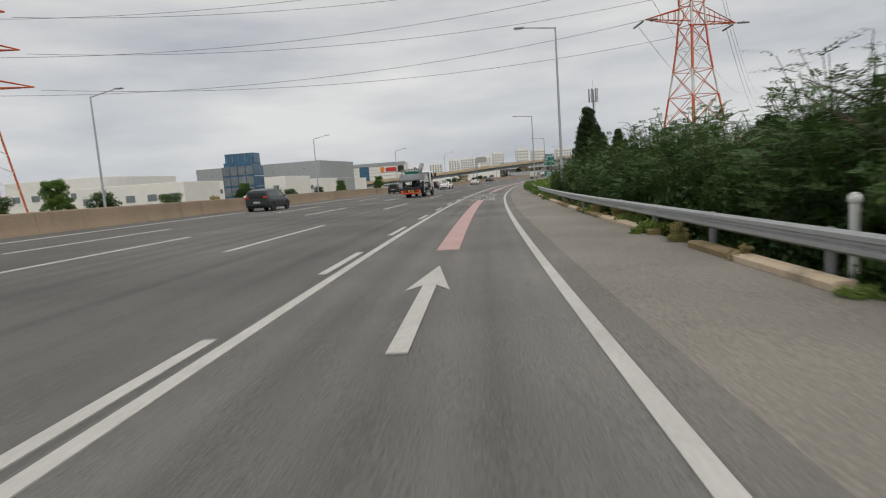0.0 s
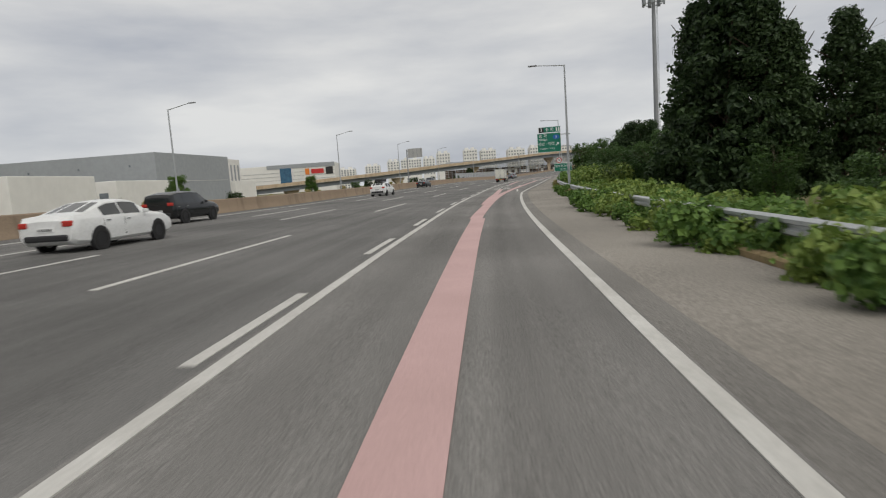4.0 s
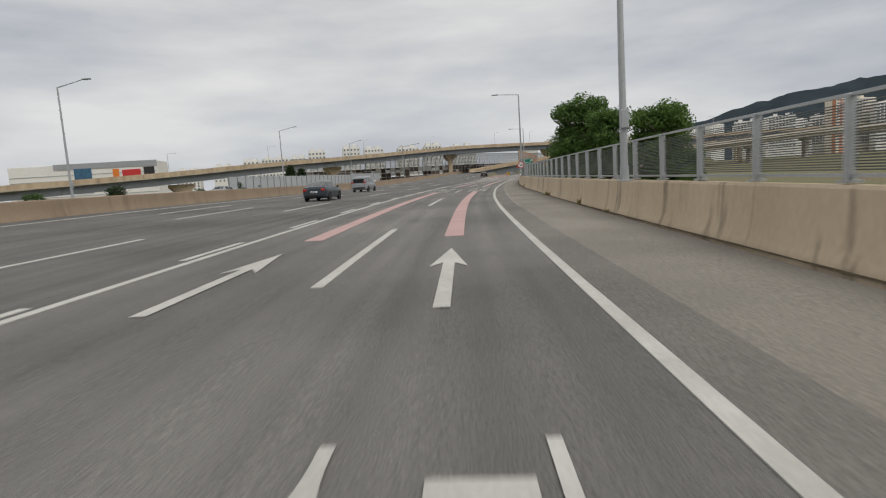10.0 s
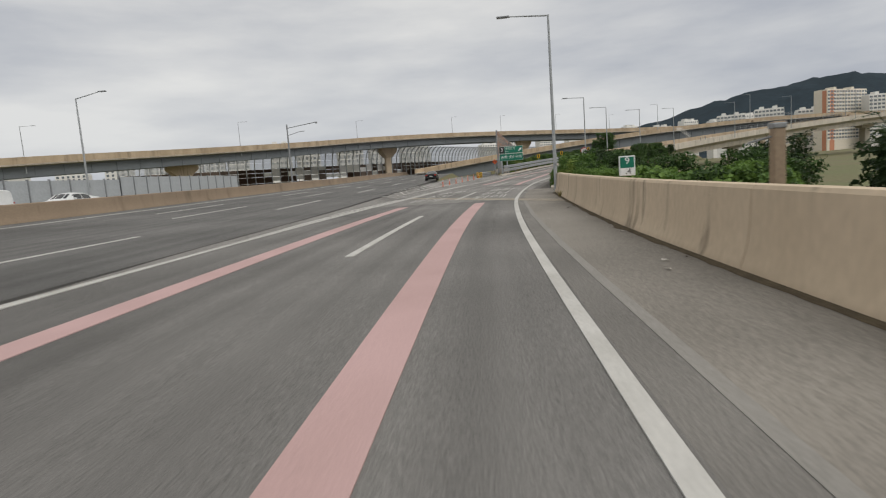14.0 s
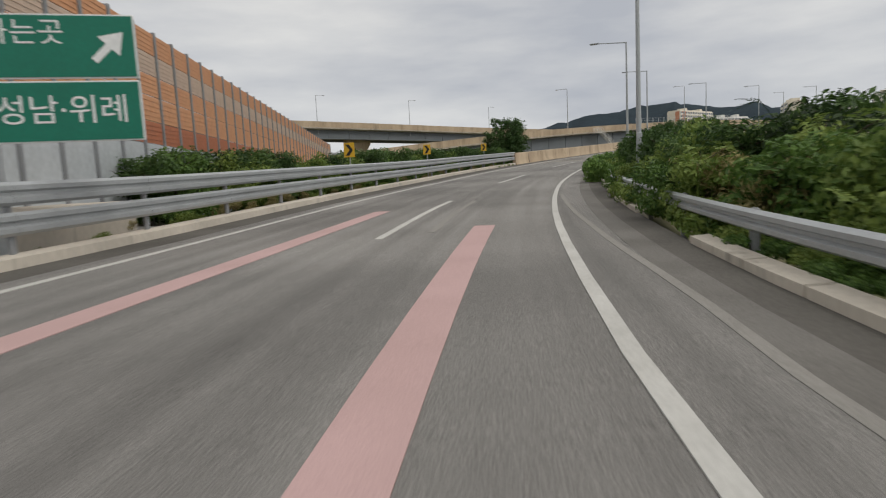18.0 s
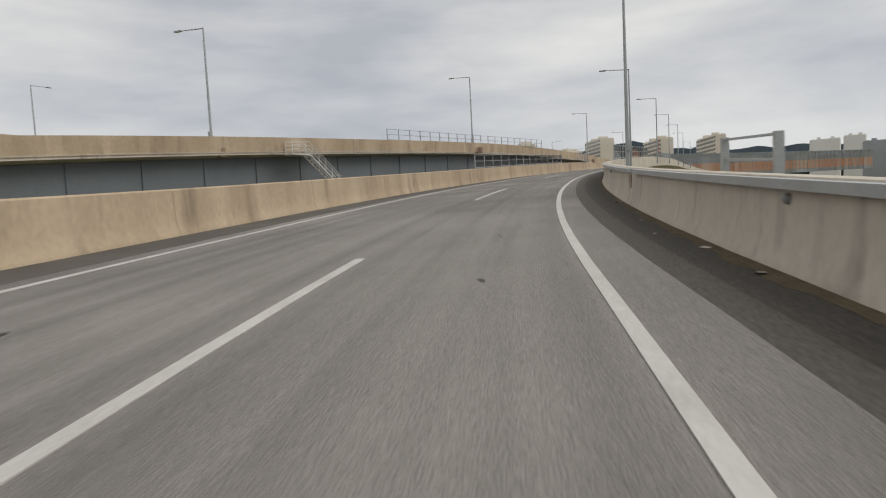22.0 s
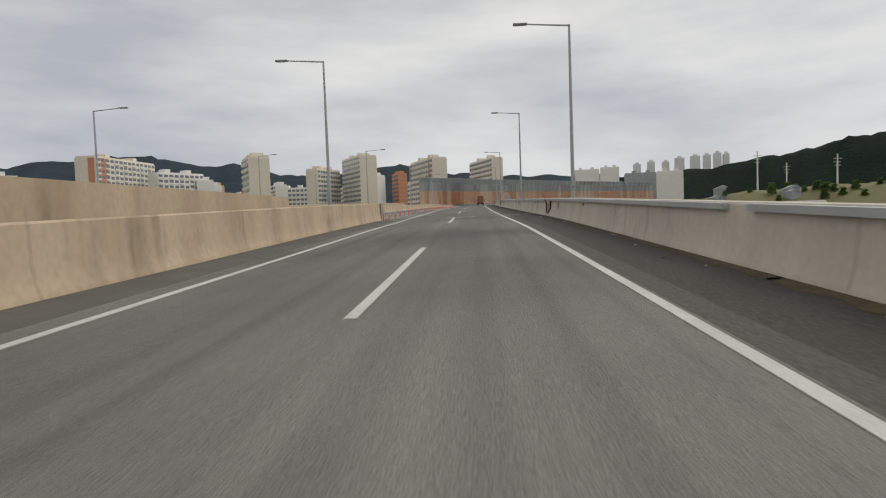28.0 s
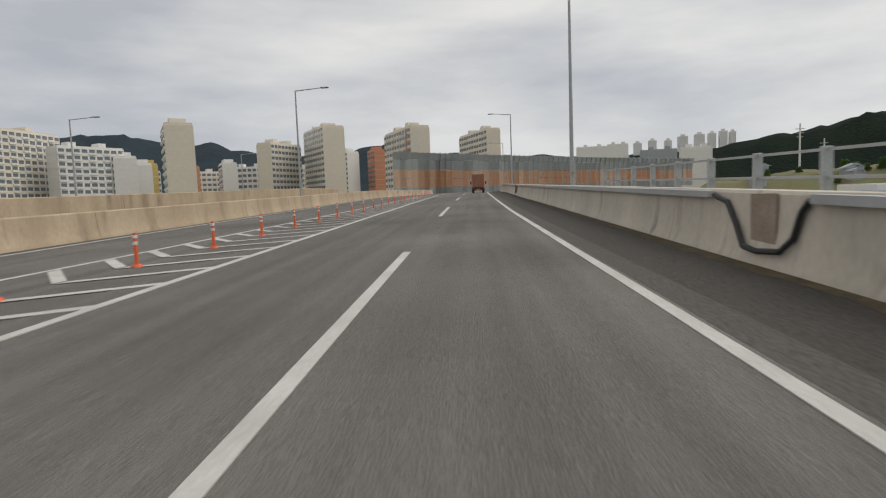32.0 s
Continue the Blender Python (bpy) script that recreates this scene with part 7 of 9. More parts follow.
def cable(p, q, sag, r=0.02):
    cu = bpy.data.curves.new("power_cable", "CURVE")
    cu.dimensions, cu.bevel_depth, cu.bevel_resolution = "3D", r, 1
    sp = cu.splines.new("POLY")
    n = 24
    sp.points.add(n)
    p, q = Vector(p), Vector(q)
    for i in range(n + 1):
        t = i / n
        c = p.lerp(q, t)
        sp.points[i].co = (c.x, c.y, c.z - 4 * sag * t * (1 - t), 1)
    ob = bpy.data.objects.new("power_cable", cu)
    scene.collection.objects.link(ob)
    bpy.context.view_layer.update()
    me = bpy.data.meshes.new_from_object(ob.evaluated_get(bpy.context.evaluated_depsgraph_get()))
    bpy.data.objects.remove(ob)
    me.materials.clear()
    me.materials.append(WIRE)
    tagged(new("power_cable", me), "thin grey overhead power cable sagging across the road", "power cable", "overhead power cables")


PM = Matrix.Translation((22, 61, -1.5)) @ pose(0, 0, 0, 0, 0, 24) @ Matrix.Diagonal((0.8, 0.8, 0.7, 1))
second = Matrix.Translation((-43, 50, -1.5)) @ pose(0, 0, 0, 0, 0, 14) @ Matrix.Diagonal((0.8, 0.8, 0.8, 1))
lines_ = [(sd * l, z) for z, l in ((23.5, 7.0), (29, 6.0), (34.5, 5.0)) for sd in (-1, 1)]
for x, z in lines_:
    cable(PM @ Vector((x, -1.5, z)), second @ Vector((x * 0.9, 1.5, z * 0.72)), 2.2)
    cable(PM @ Vector((x, 1.5, z)), PM @ Vector((x + 190, 160, z + 6)), 5.0)
pyl2 = thing("power_pylon", "distant red and white lattice power pylon arms", "pylon", second)
b = B()
for sx in (-1, 1):
    for sy in (-1, 1):
        lattice(b, (sx * 3.0, sy * 3.0, 0), (sx * 0.8, sy * 0.8, 18), 0.12)
        lattice(b, (sx * 0.8, sy * 0.8, 18), (sx * 0.5, sy * 0.5, 27), 0.1)
part("legs", b, PYLON_RED, pyl2)
b = B()
for k in range(9):
    w0, w1 = 3.0 - k * 0.24, 3.0 - (k + 1) * 0.24
    for sx, sy in ((-1, -1), (1, -1), (1, 1), (-1, 1)):
        lattice(b, (sx * w0, sy * w0, k * 2), (-sy * w1, sx * w1, k * 2 + 2))
part("bracing", b, PYLON_WHITE, pyl2)
for z, l in ((17, 6.3), (21, 5.4), (25, 4.5)):
    b = B()
    for sd in (-1, 1):
        for sy in (-0.7, 0.7):
            lattice(b, (0, sy, z), (sd * l, 0, z), 0.07)
            lattice(b, (0, sy, z + 1.5), (sd * l, 0, z), 0.07)
    part("cross_arm", b, PYLON_RED, pyl2)

g = thing("antenna_mast", "dark steel mobile phone mast with antenna panels", "antenna mast", Matrix.Translation((33.5, 167.0, -1.5)))
b = B()
tube(b, (0, 0, 0), (0, 0, 24.5), 0.32, 0.2, 12)
part("mast", b, GALV_DARK, g)
b = B()
tube(b, (0, 0, 24.5), (0, 0, 27.2), 0.03, n=6)
part("lightning_rod", b, GALV_DARK, g)
for z in (22.2, 24.0):
    b = B()
    for k in range(12):
        a0, a1 = k * math.pi / 6, (k + 1) * math.pi / 6
        tube(b, (math.cos(a0), math.sin(a0), z - 0.8), (math.cos(a1), math.sin(a1), z - 0.8), 0.05, n=5)
        tube(b, (math.cos(a0), math.sin(a0), z + 0.3), (math.cos(a1), math.sin(a1), z + 0.3), 0.04, n=5)
    part("ring", b, GALV_DARK, g)
    for k in range(7):
        a = k * 6.283 / 7 + z
        b = B()
        box(b, (1.2, 0, z - 0.1), (0.22, 0.38, 1.7), pose(0, 0, 0, 0, 0, math.degrees(a)), bevel=0.04)
        part("antenna_panel", b, APT_GREY, g)
b = B()
for k in range(40):
    tube(b, (0.42, -0.15, k * 0.55), (0.42, 0.15, k * 0.55), 0.015, n=4)
for dy in (-0.15, 0.15):
    tube(b, (0.42, dy, 0), (0.42, dy, 22), 0.02, n=4)
part("ladder", b, GALV_DARK, g)


# ---- buildings ----
wcache = {}


def apartment(name, label, category, x, y, yaw, length, depth, z0, z1, body, floors, bays, win=(1.6, 1.3), ends=None, stripe=None, group="", balcony=True, roof=True, near=None):
    """A slab block: x, y is the middle of its near end, yaw the way its length runs off."""
    m = Matrix.Translation((x, y, 0)) @ pose(0, 0, 0, 0, 0, yaw)
    g = thing(name, label, category, m, group)
    b = B()
    box(b, (length / 2, 0, (z0 + z1) / 2), (length, depth, z1 - z0), bevel=0.1)
    part("wall", b, body, g)
    if roof:
        b = B()
        box(b, (length / 2, 0, z1 + 0.5), (length - 0.8, depth - 0.8, 1.0))
        for k in range(2):
            box(b, (length * (0.25 + 0.45 * k), 0, z1 + 2.0), (4.0, depth * 0.6, 2.6))
        rf = part("roof", b, body, g)
        b = B()
        for k in range(5):
            tube(b, (length * (0.1 + 0.2 * k), depth * 0.3, z1 + 0.8), (length * (0.1 + 0.2 * k), depth * 0.3, z1 + 3.0), 0.05, n=4)
        part("aerials", b, GALV_DARK, rf)
    fh = (z1 - z0) / floors
    if near is None:
        near = 1 if (yaw >= 30 and yaw < 85 or yaw > 100) else -1
    bw = length / bays
    if win == (1.6, 1.3):
        win = (round(bw * 0.72, 1), round(fh * 0.5, 1))
    single = group == "apartment blocks" and length > 24
    bb, wb = B(), B()
    for i in range(floors):
        z = z0 + fh * (i + 0.58)
        if z < 9 and z1 > 20:
            continue
        for j in range(bays):
            p = Vector((bw * (j + 0.5), near * (depth / 2 + 0.03), z))
            if balcony and j % 2 == 0:
                box(bb, p + Vector((0, near * 0.12, -fh * 0.4)), (bw * 0.96, 0.6, fh * 0.3))
            if not single:
                box(wb, p, (win[0], 0.12, win[1]))
                continue
            key = (round(win[0], 2), round(win[1], 2))
            if key not in wcache:
                b = B()
                box(b, (0, 0, 0), (win[0], 0.12, win[1]))
                box(b, (0, near * 0.07, 0), (0.08, 0.04, win[1]))
                ob = part("window", b, WINDOW)
                wcache[key] = ob.data
                bpy.data.objects.remove(ob)
            o = new("window", wcache[key])
            o.parent = g
            o.matrix_basis = Matrix.Translation(p)
    if balcony:
        tagged(part("balconies", bb, APT_WHITE if body is APT_CREAM else body, g), kind="stuff")
    if not single:
        tagged(part("windows", wb, WINDOW, g), kind="stuff")
    if ends:
        b = B()
        box(b, (-0.03, -depth * 0.28, (z0 + z1) / 2), (0.08, depth * 0.3, z1 - z0 - 0.4))
        part("coloured_stripe", b, ends, g)
    if stripe:
        b = B()
        box(b, (length * 0.12, depth / 2 + 0.02, (z0 + z1) / 2), (length * 0.12, 0.1, z1 - z0 - 0.4))
        box(b, (length * 0.12, -depth / 2 - 0.02, (z0 + z1) / 2), (length * 0.12, 0.1, z1 - z0 - 0.4))
        part("coloured_stripe", b, stripe, g)
    b = B()
    for i in range(1, floors):
        box(b, (-0.02, 0, z0 + fh * i), (0.06, depth * 0.92, 0.1))
    tagged(part("floor_bands", b, APT_WHITE, g), kind="stuff")
    return g


AP = "apartment_block"
apartment(AP, "cream apartment block with an orange stripe and rows of windows", "apartment block", 654, 581, 35, 45, 10, -2, 50.5, APT_CREAM, 16, 10, stripe=APT_ORANGE, group="apartment blocks")
apartment(AP, "long cream apartment block with rows of windows", "apartment block", 733, 556, 30, 52, 9, -2, 56, APT_CREAM, 16, 11, group="apartment blocks")
apartment(AP, "tall cream apartment block with a blank end wall", "apartment block", 719, 654, 42, 42, 14, -2, 62, APT_CREAM, 18, 9, group="apartment blocks")
apartment(AP, "cream apartment block with balconies", "apartment block", 709, 697, -8, 32, 11, -2, 53, APT_CREAM, 15, 9, group="apartment blocks")
apartment(AP, "narrow cream apartment tower with a blank end wall", "apartment block", 609, 682, 41, 26, 12.5, -2, 53, APT_CREAM, 15, 5, group="apartment blocks")
apartment(AP, "long apartment block with an orange end stripe and balconies", "apartment block", 589, 789, 8, 62, 14, -2, 57.5, APT_CREAM, 17, 14, ends=APT_ORANGE, stripe=APT_ORANGE, group="apartment blocks")
apartment(AP, "white apartment block with balconies", "apartment block", 632, 777, -18, 36, 12, -2, 49.5, APT_WHITE, 14, 9, group="apartment blocks")
apartment(AP, "white apartment block with a blank end wall", "apartment block", 661, 757, 46, 24, 12, -2, 45, APT_WHITE, 13, 6, group="apartment blocks")
apartment(AP, "white apartment block seen far behind", "apartment block", 690, 770, 40, 20, 11, -2, 43, APT_WHITE, 12, 6, group="apartment blocks")
apartment(AP, "narrow yellow-striped apartment block", "apartment block", 707, 778, 48, 18, 9, -2, 44, APT_YELLOW, 12, 5, group="apartment blocks")
apartment(AP, "narrow orange apartment block", "apartment block", 722, 757, 48, 18, 8, -2, 42, APT_ORANGE, 12, 5, group="apartment blocks")
apartment(AP, "white apartment block between the towers", "apartment block", 735, 738, 40, 22, 10, -2, 44, APT_WHITE, 13, 6, group="apartment blocks")
apartment(AP, "white apartment block with dark window rows", "apartment block", 806, 676, 62, 22, 12, -2, 53, APT_WHITE, 15, 7, group="apartment blocks")
apartment(AP, "apartment block with a yellow and orange top", "apartment block", 814, 657, 40, 16, 9, -2, 54, APT_ORANGE, 15, 4, group="apartment blocks")
apartment(AP, "white apartment block at the edge of the estate", "apartment block", 610, 838, -30, 26, 12, -2, 43, APT_WHITE, 12, 7, group="apartment blocks")
apartment(AP, "pale apartment slab far down the valley", "apartment block", 1019, 477, 88, 31, 15, -2, 62, APT_WHITE, 15, 8, balcony=False, group="far apartment blocks")
apartment(AP, "pale apartment slab far down the valley", "apartment block", 1068, 452, 88, 23, 14, -2, 67, APT_WHITE, 16, 6, balcony=False, group="far apartment blocks")
apartment("office_block", "grey glass office block in the valley", "office block", 915, 424, 85, 30, 18, -2, 49, APT_GREY, 9, 9, win=(2.6, 2.2), balcony=False, group="far office blocks")
apartment("office_block", "white office block in the valley", "office block", 872, 405, 85, 23, 16, -2, 47, APT_WHITE, 9, 7, win=(2.0, 1.6), balcony=False, group="far office blocks")
for x, y, w, h in ((1815, 384, 20, 124), (1812, 352, 20, 128), (1808, 318, 18, 126), (1805, 290, 24, 133), (1800, 256, 24, 135), (1795, 228, 18, 136), (1791, 206, 18, 139), (1787, 186, 14, 136)):
    b = B()
    box(b, (x, y - w / 2, h / 2 + 20), (16, w * 0.86, h - 40), bevel=0.4)
    box(b, (x, y - w / 2, h + 2), (8, w * 0.4, 5))
    tagged(part("apartment_tower", b, APT_WHITE), "pale apartment tower on the far hillside", "apartment tower", "towers on the hillside")
for x0, x1, h in ((-60, -43, 22), (-34, -20, 25.5), (-18, 6, 26.5), (8, 22, 26.5), (24, 40, 31), (56, 72, 33), (76, 94, 31), (108, 128, 30), (134, 150, 31), (160, 184, 29), (-92, -72, 20)):
    apartment(AP, "white apartment block in the distance beyond the flyover", "apartment block", x0, 800, 0, x1 - x0, 14, -2, h, APT_WHITE, 9, max(4, int((x1 - x0) / 3)), win=(1.5, 1.6), balcony=False, group="distant apartment blocks")
for k in range(11):
    apartment(AP, "white apartment block on the slope beyond the flyover", "apartment block", 330 + k * 38, 1080 - k * 10, 8 - k, 27 - k % 3 * 4, 13, -2, 38 + k * 1.2 + k % 2 * 4, APT_WHITE, 13, 7, win=(1.7, 1.5), balcony=False, near=-1, group="blocks on the slope")
for k, (x, y) in enumerate(((500, 830), (530, 812), (560, 790), (585, 765), (612, 740))):
    if k < 2:
        apartment(AP, "white apartment block at the mountain's foot", "apartment block", x, y, -40, 26, 12, -2, 40 + k * 3, APT_WHITE, 12, 8, balcony=False, group="distant apartment blocks")

for k in range(13):
    az = 34 + k * 4.1
    dist = 500 + (k * 37) % 70
    x, y = 350 + dist * math.sin(radians(az)), 501 + dist * math.cos(radians(az))
    apartment(AP, ("white apartment block with grey balconies", "cream apartment block in the second row")[k % 2], "apartment block", x, y, -az + (k % 3 - 1) * 14, 20 + (k * 7) % 9, 11, -2, 38 + (k * 11) % 10, (APT_WHITE, APT_CREAM)[k % 2], 11, 7, near=-1, group="second row apartment blocks")

# works buildings left of the motorway
apartment("warehouse", "grey metal clad works hall", "warehouse", -66, 286, 172, 62, 44, -2, 14.2, APT_GREY, 2, 4, win=(0.5, 0.6), balcony=False, roof=False)
g = apartment("factory_building", "white factory with dark vertical window strips", "factory", -80, 362, 176, 36, 26, -2, 16.6, APT_WHITE, 1, 7, win=(1.3, 12.0), balcony=False, roof=False)
for k in range(6):
    b = B()
    box(b, (-0.06, -10.4 + k * 4.1, 8.6), (0.2, 1.5, 11.0))
    part("window_strip", b, APT_GREY, g)
g = thing("warehouse", "long white hall with a dark blue panel and red signs", "warehouse", Matrix.Translation((-136, 684, 0)))
b = B()
box(b, (10, 12, 12), (94, 30, 27), bevel=0.2)
part("wall", b, APT_WHITE, g)
b = B()
box(b, (24, -3.2, 24.0), (66, 0.3, 4.0))
for k in range(5):
    box(b, (10, -3.2, 4 + k * 3.6), (93, 0.2, 0.25))
part("dark_band", b, APT_GREY, g)
b = B()
box(b, (9, -3.3, 14), (11, 0.3, 17))
part("blue_panel", b, BLUE_GLASS, g)
for x, z, w, h, mat in ((40, 18, 12, 4.5, RED_SIGN), (51.5, 18, 7, 7, BLACK_SIGN), (30, 18, 4, 6, ORANGE_LAMP)):
    b = B()
    box(b, (x, -3.35, z), (w, 0.3, h), bevel=0.1)
    part("sign_panel", b, mat, g)
apartment("office_block", "small office block with a blue glass front", "office block", -56, 152, 176, 8.5, 6, -2, 8.6, BLUE_GLASS, 4, 4, win=(1.8, 2.2), balcony=False)
for x, y, yaw, l, d, h in ((-62, 206, 174, 34, 22, 6.5), (-58, 232, 172, 30, 20, 5.5), (-86, 150, 176, 26, 30, 8.0), (-60, 128, 178, 24, 16, 5.0), (-64, 330, 168, 40, 16, 6.0)):
    apartment("warehouse", "low white works hall behind the motorway", "warehouse", x, y, yaw, l, d, -2, h, APT_WHITE, 1, 5, win=(2.0, 1.4), balcony=False, roof=False, group="works halls")
for x, y, z in ((878, 341, 62), (985, 286, 57), (878, 277, 56)):
    g = thing("utility_pole", "pale tall power pole in the valley", "utility pole", Matrix.Translation((x, y, -3)), "utility poles")
    b = B()
    tube(b, (0, 0, 0), (0, 0, z + 3), 1.0, 0.6, 8)
    part("pole", b, PYLON_WHITE, g)
    b = B()
    for k in range(3):
        box(b, (0, 0, z - 1 - k * 3.0), (0.5, 6.5 - k, 0.5))
    part("cross_arms", b, GALV, g)
# valley floor beyond the bridge: fields, sheds and trees
for k in range(26):
    x, y = vr.uniform(520, 1000), vr.uniform(120, 420)
    if y > 420 - (x - 520) * 0.2:
        continue
    b = B()
    w, d, h = vr.uniform(12, 40), vr.uniform(10, 25), vr.uniform(5, 16)
    box(b, (x, y, h / 2 - 2), (w, d, h + 4), bevel=0.2)
    box(b, (x, y, h + 0.2), (w * 0.98, d * 0.98, 0.5))
    tagged(part("shed", b, (APT_WHITE, APT_GREY, APT_CREAM)[k % 3]), "low pale building on the valley floor", "shed", "valley buildings")


# ---- hills ----
def ridge(name, label, cx, cy, dist, table, mat, depth, n=150):
    v, f = [], []
    az0, az1 = table[0][0], table[-1][0]
    rows = [(0.5, 0.0), (0.66, 0.3), (0.8, 0.62), (0.92, 0.9), (1.0, 1.0), (1.12, 0.7), (1.3, 0.0)]
    for i in range(n + 1):
        a = az0 + (az1 - az0) * i / n
        h = dist * math.tan(radians(lin(a, table))) * (1 + 0.06 * noise.noise((a * 0.5, 0, 3)) + 0.03 * noise.noise((a * 2.1, 0, 7)))
        for d, k in rows:
            r = dist * (1 + (d - 1) * depth) * (1 + 0.02 * noise.noise((a * 0.3, d * 3, 1)))
            z = GROUND_Z - 3 + h * k * (1 + (0.18 * noise.noise((a * 0.35, d * 5, 5)) if 0 < k < 1 else 0))
            v.append((cx + r * math.sin(radians(a)), cy + r * math.cos(radians(a)), z))
    w = len(rows)
    for i in range(n):
        for j in range(w - 1):
            f.append((i * w + j, i * w + j + 1, (i + 1) * w + j + 1, (i + 1) * w + j))
    ob = part(name, (v, [], f), mat)
    ob.data.polygons.foreach_set("use_smooth", [True] * len(f))
    tagged(ob, label, "hill", kind="structure")


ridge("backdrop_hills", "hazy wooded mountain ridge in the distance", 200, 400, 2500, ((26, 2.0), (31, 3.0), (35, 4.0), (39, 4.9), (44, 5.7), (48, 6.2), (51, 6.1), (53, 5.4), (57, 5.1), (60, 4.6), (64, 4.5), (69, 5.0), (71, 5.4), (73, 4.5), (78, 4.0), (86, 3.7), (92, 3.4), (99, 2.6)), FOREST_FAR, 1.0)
ridge("backdrop_hill", "dark wooded hill beyond the valley", 319, 495, 1400, ((82, 1.5), (88, 3.2), (92, 3.7), (97, 4.0), (101, 4.3), (106, 4.9), (110, 5.65), (113.5, 6.25), (120, 6.5), (128, 5.8), (142, 3.8), (155, 1.8)), FOREST, 0.5)
ridge("backdrop_fields", "terraced fields and scrub at the hill's foot", 319, 495, 520, ((96, 1.0), (99, 2.7), (104, 3.2), (110, 3.5), (118, 3.6), (130, 3.2), (150, 2.0)), GRASS, 0.35)
for k in range(46):
    az, dist = radians(vr.uniform(101, 126)), vr.uniform(488, 516)
    z = -4.7 + 30.5 * lin(dist, ((429, 0), (458, 0.3), (484, 0.62), (505, 0.9), (520, 1.0)))
    x, y = 319 + dist * math.sin(az), 495 + dist * math.cos(az)
    if k % 3 == 0:
        b = B()
        w, hh = vr.uniform(5, 13), vr.uniform(3, 5)
        box(b, (0, 0, hh / 2 - 4), (w, 8, hh + 8), Matrix.Translation((x, y, z)) @ pose(0, 0, 0, 0, 0, vr.uniform(0, 90)), bevel=0.15)
        prism(b, [(-4.3, hh), (4.3, hh), (0, hh + 1.8)], -w / 2 - 0.3, w / 2 + 0.3, "x", Matrix.Translation((x, y, z)))
        tagged(part("shed", b, APT_GREY), "low pale building among the fields", "shed", "valley buildings")
    else:
        q = vr.uniform(0.7, 1.3)
        copy_thing(far_tree, Matrix.Translation((x, y, z - 2.0)) @ Matrix.Diagonal((q, q, q, 1)))


# ---- vehicles, y ahead, x to the right, z up from the road ----
def smooth(ob, angle=0.6):
    ob.data.polygons.foreach_set("use_smooth", [True] * len(ob.data.polygons))
    ob.data.set_sharp_from_angle(angle=angle)
    return ob


def wheel(parent, x, y, r, width, side, rim_mat, twin=False):
    w = new("wheel")
    w.parent = parent
    w.matrix_basis = Matrix.Translation((x, y, r))
    prof = [(r * 0.62, -0.5), (r * 0.9, -0.5), (r * 0.98, -0.4), (r, -0.2), (r, 0.2), (r * 0.98, 0.4), (r * 0.9, 0.5), (r * 0.62, 0.5)]
    v, f, n = [], [], 24
    for i in range(n):
        a = i * 2 * math.pi / n
        v += [(q * width, p * math.cos(a), p * math.sin(a)) for p, q in prof]
        for j in range(len(prof)):
            j2, i2 = (j + 1) % len(prof), (i + 1) % n
            f.append((i * 8 + j, i * 8 + j2, i2 * 8 + j2, i2 * 8 + j))
    smooth(part("tyre", (v, [], f), RUBBER, w))
    b = B()
    tube(b, (side * width * 0.1, 0, 0), (side * width * 0.42, 0, 0), r * 0.2, n=12)
    for k in range(10):
        a = k * math.pi / 5
        box(b, (side * width * 0.36, 0, r * 0.36), (width * 0.1, r * 0.13, r * 0.46), pose(0, 0, 0, math.degrees(a)))
    tube(b, (-side * width * 0.3, 0, 0), (side * width * 0.2, 0, 0), r * 0.62, n=24)
    part("rim", b, rim_mat, w)
    return w


def patch(fn, u0, u1, v0, v1, n=8, k=3):
    vs = [fn(u0 + (u1 - u0) * i / n, v0 + (v1 - v0) * j / k) for i in range(n + 1) for j in range(k + 1)]
    fs = [(i * (k + 1) + j, i * (k + 1) + j + 1, (i + 1) * (k + 1) + j + 1, (i + 1) * (k + 1) + j) for i in range(n) for j in range(k)]
    return vs, [], fs


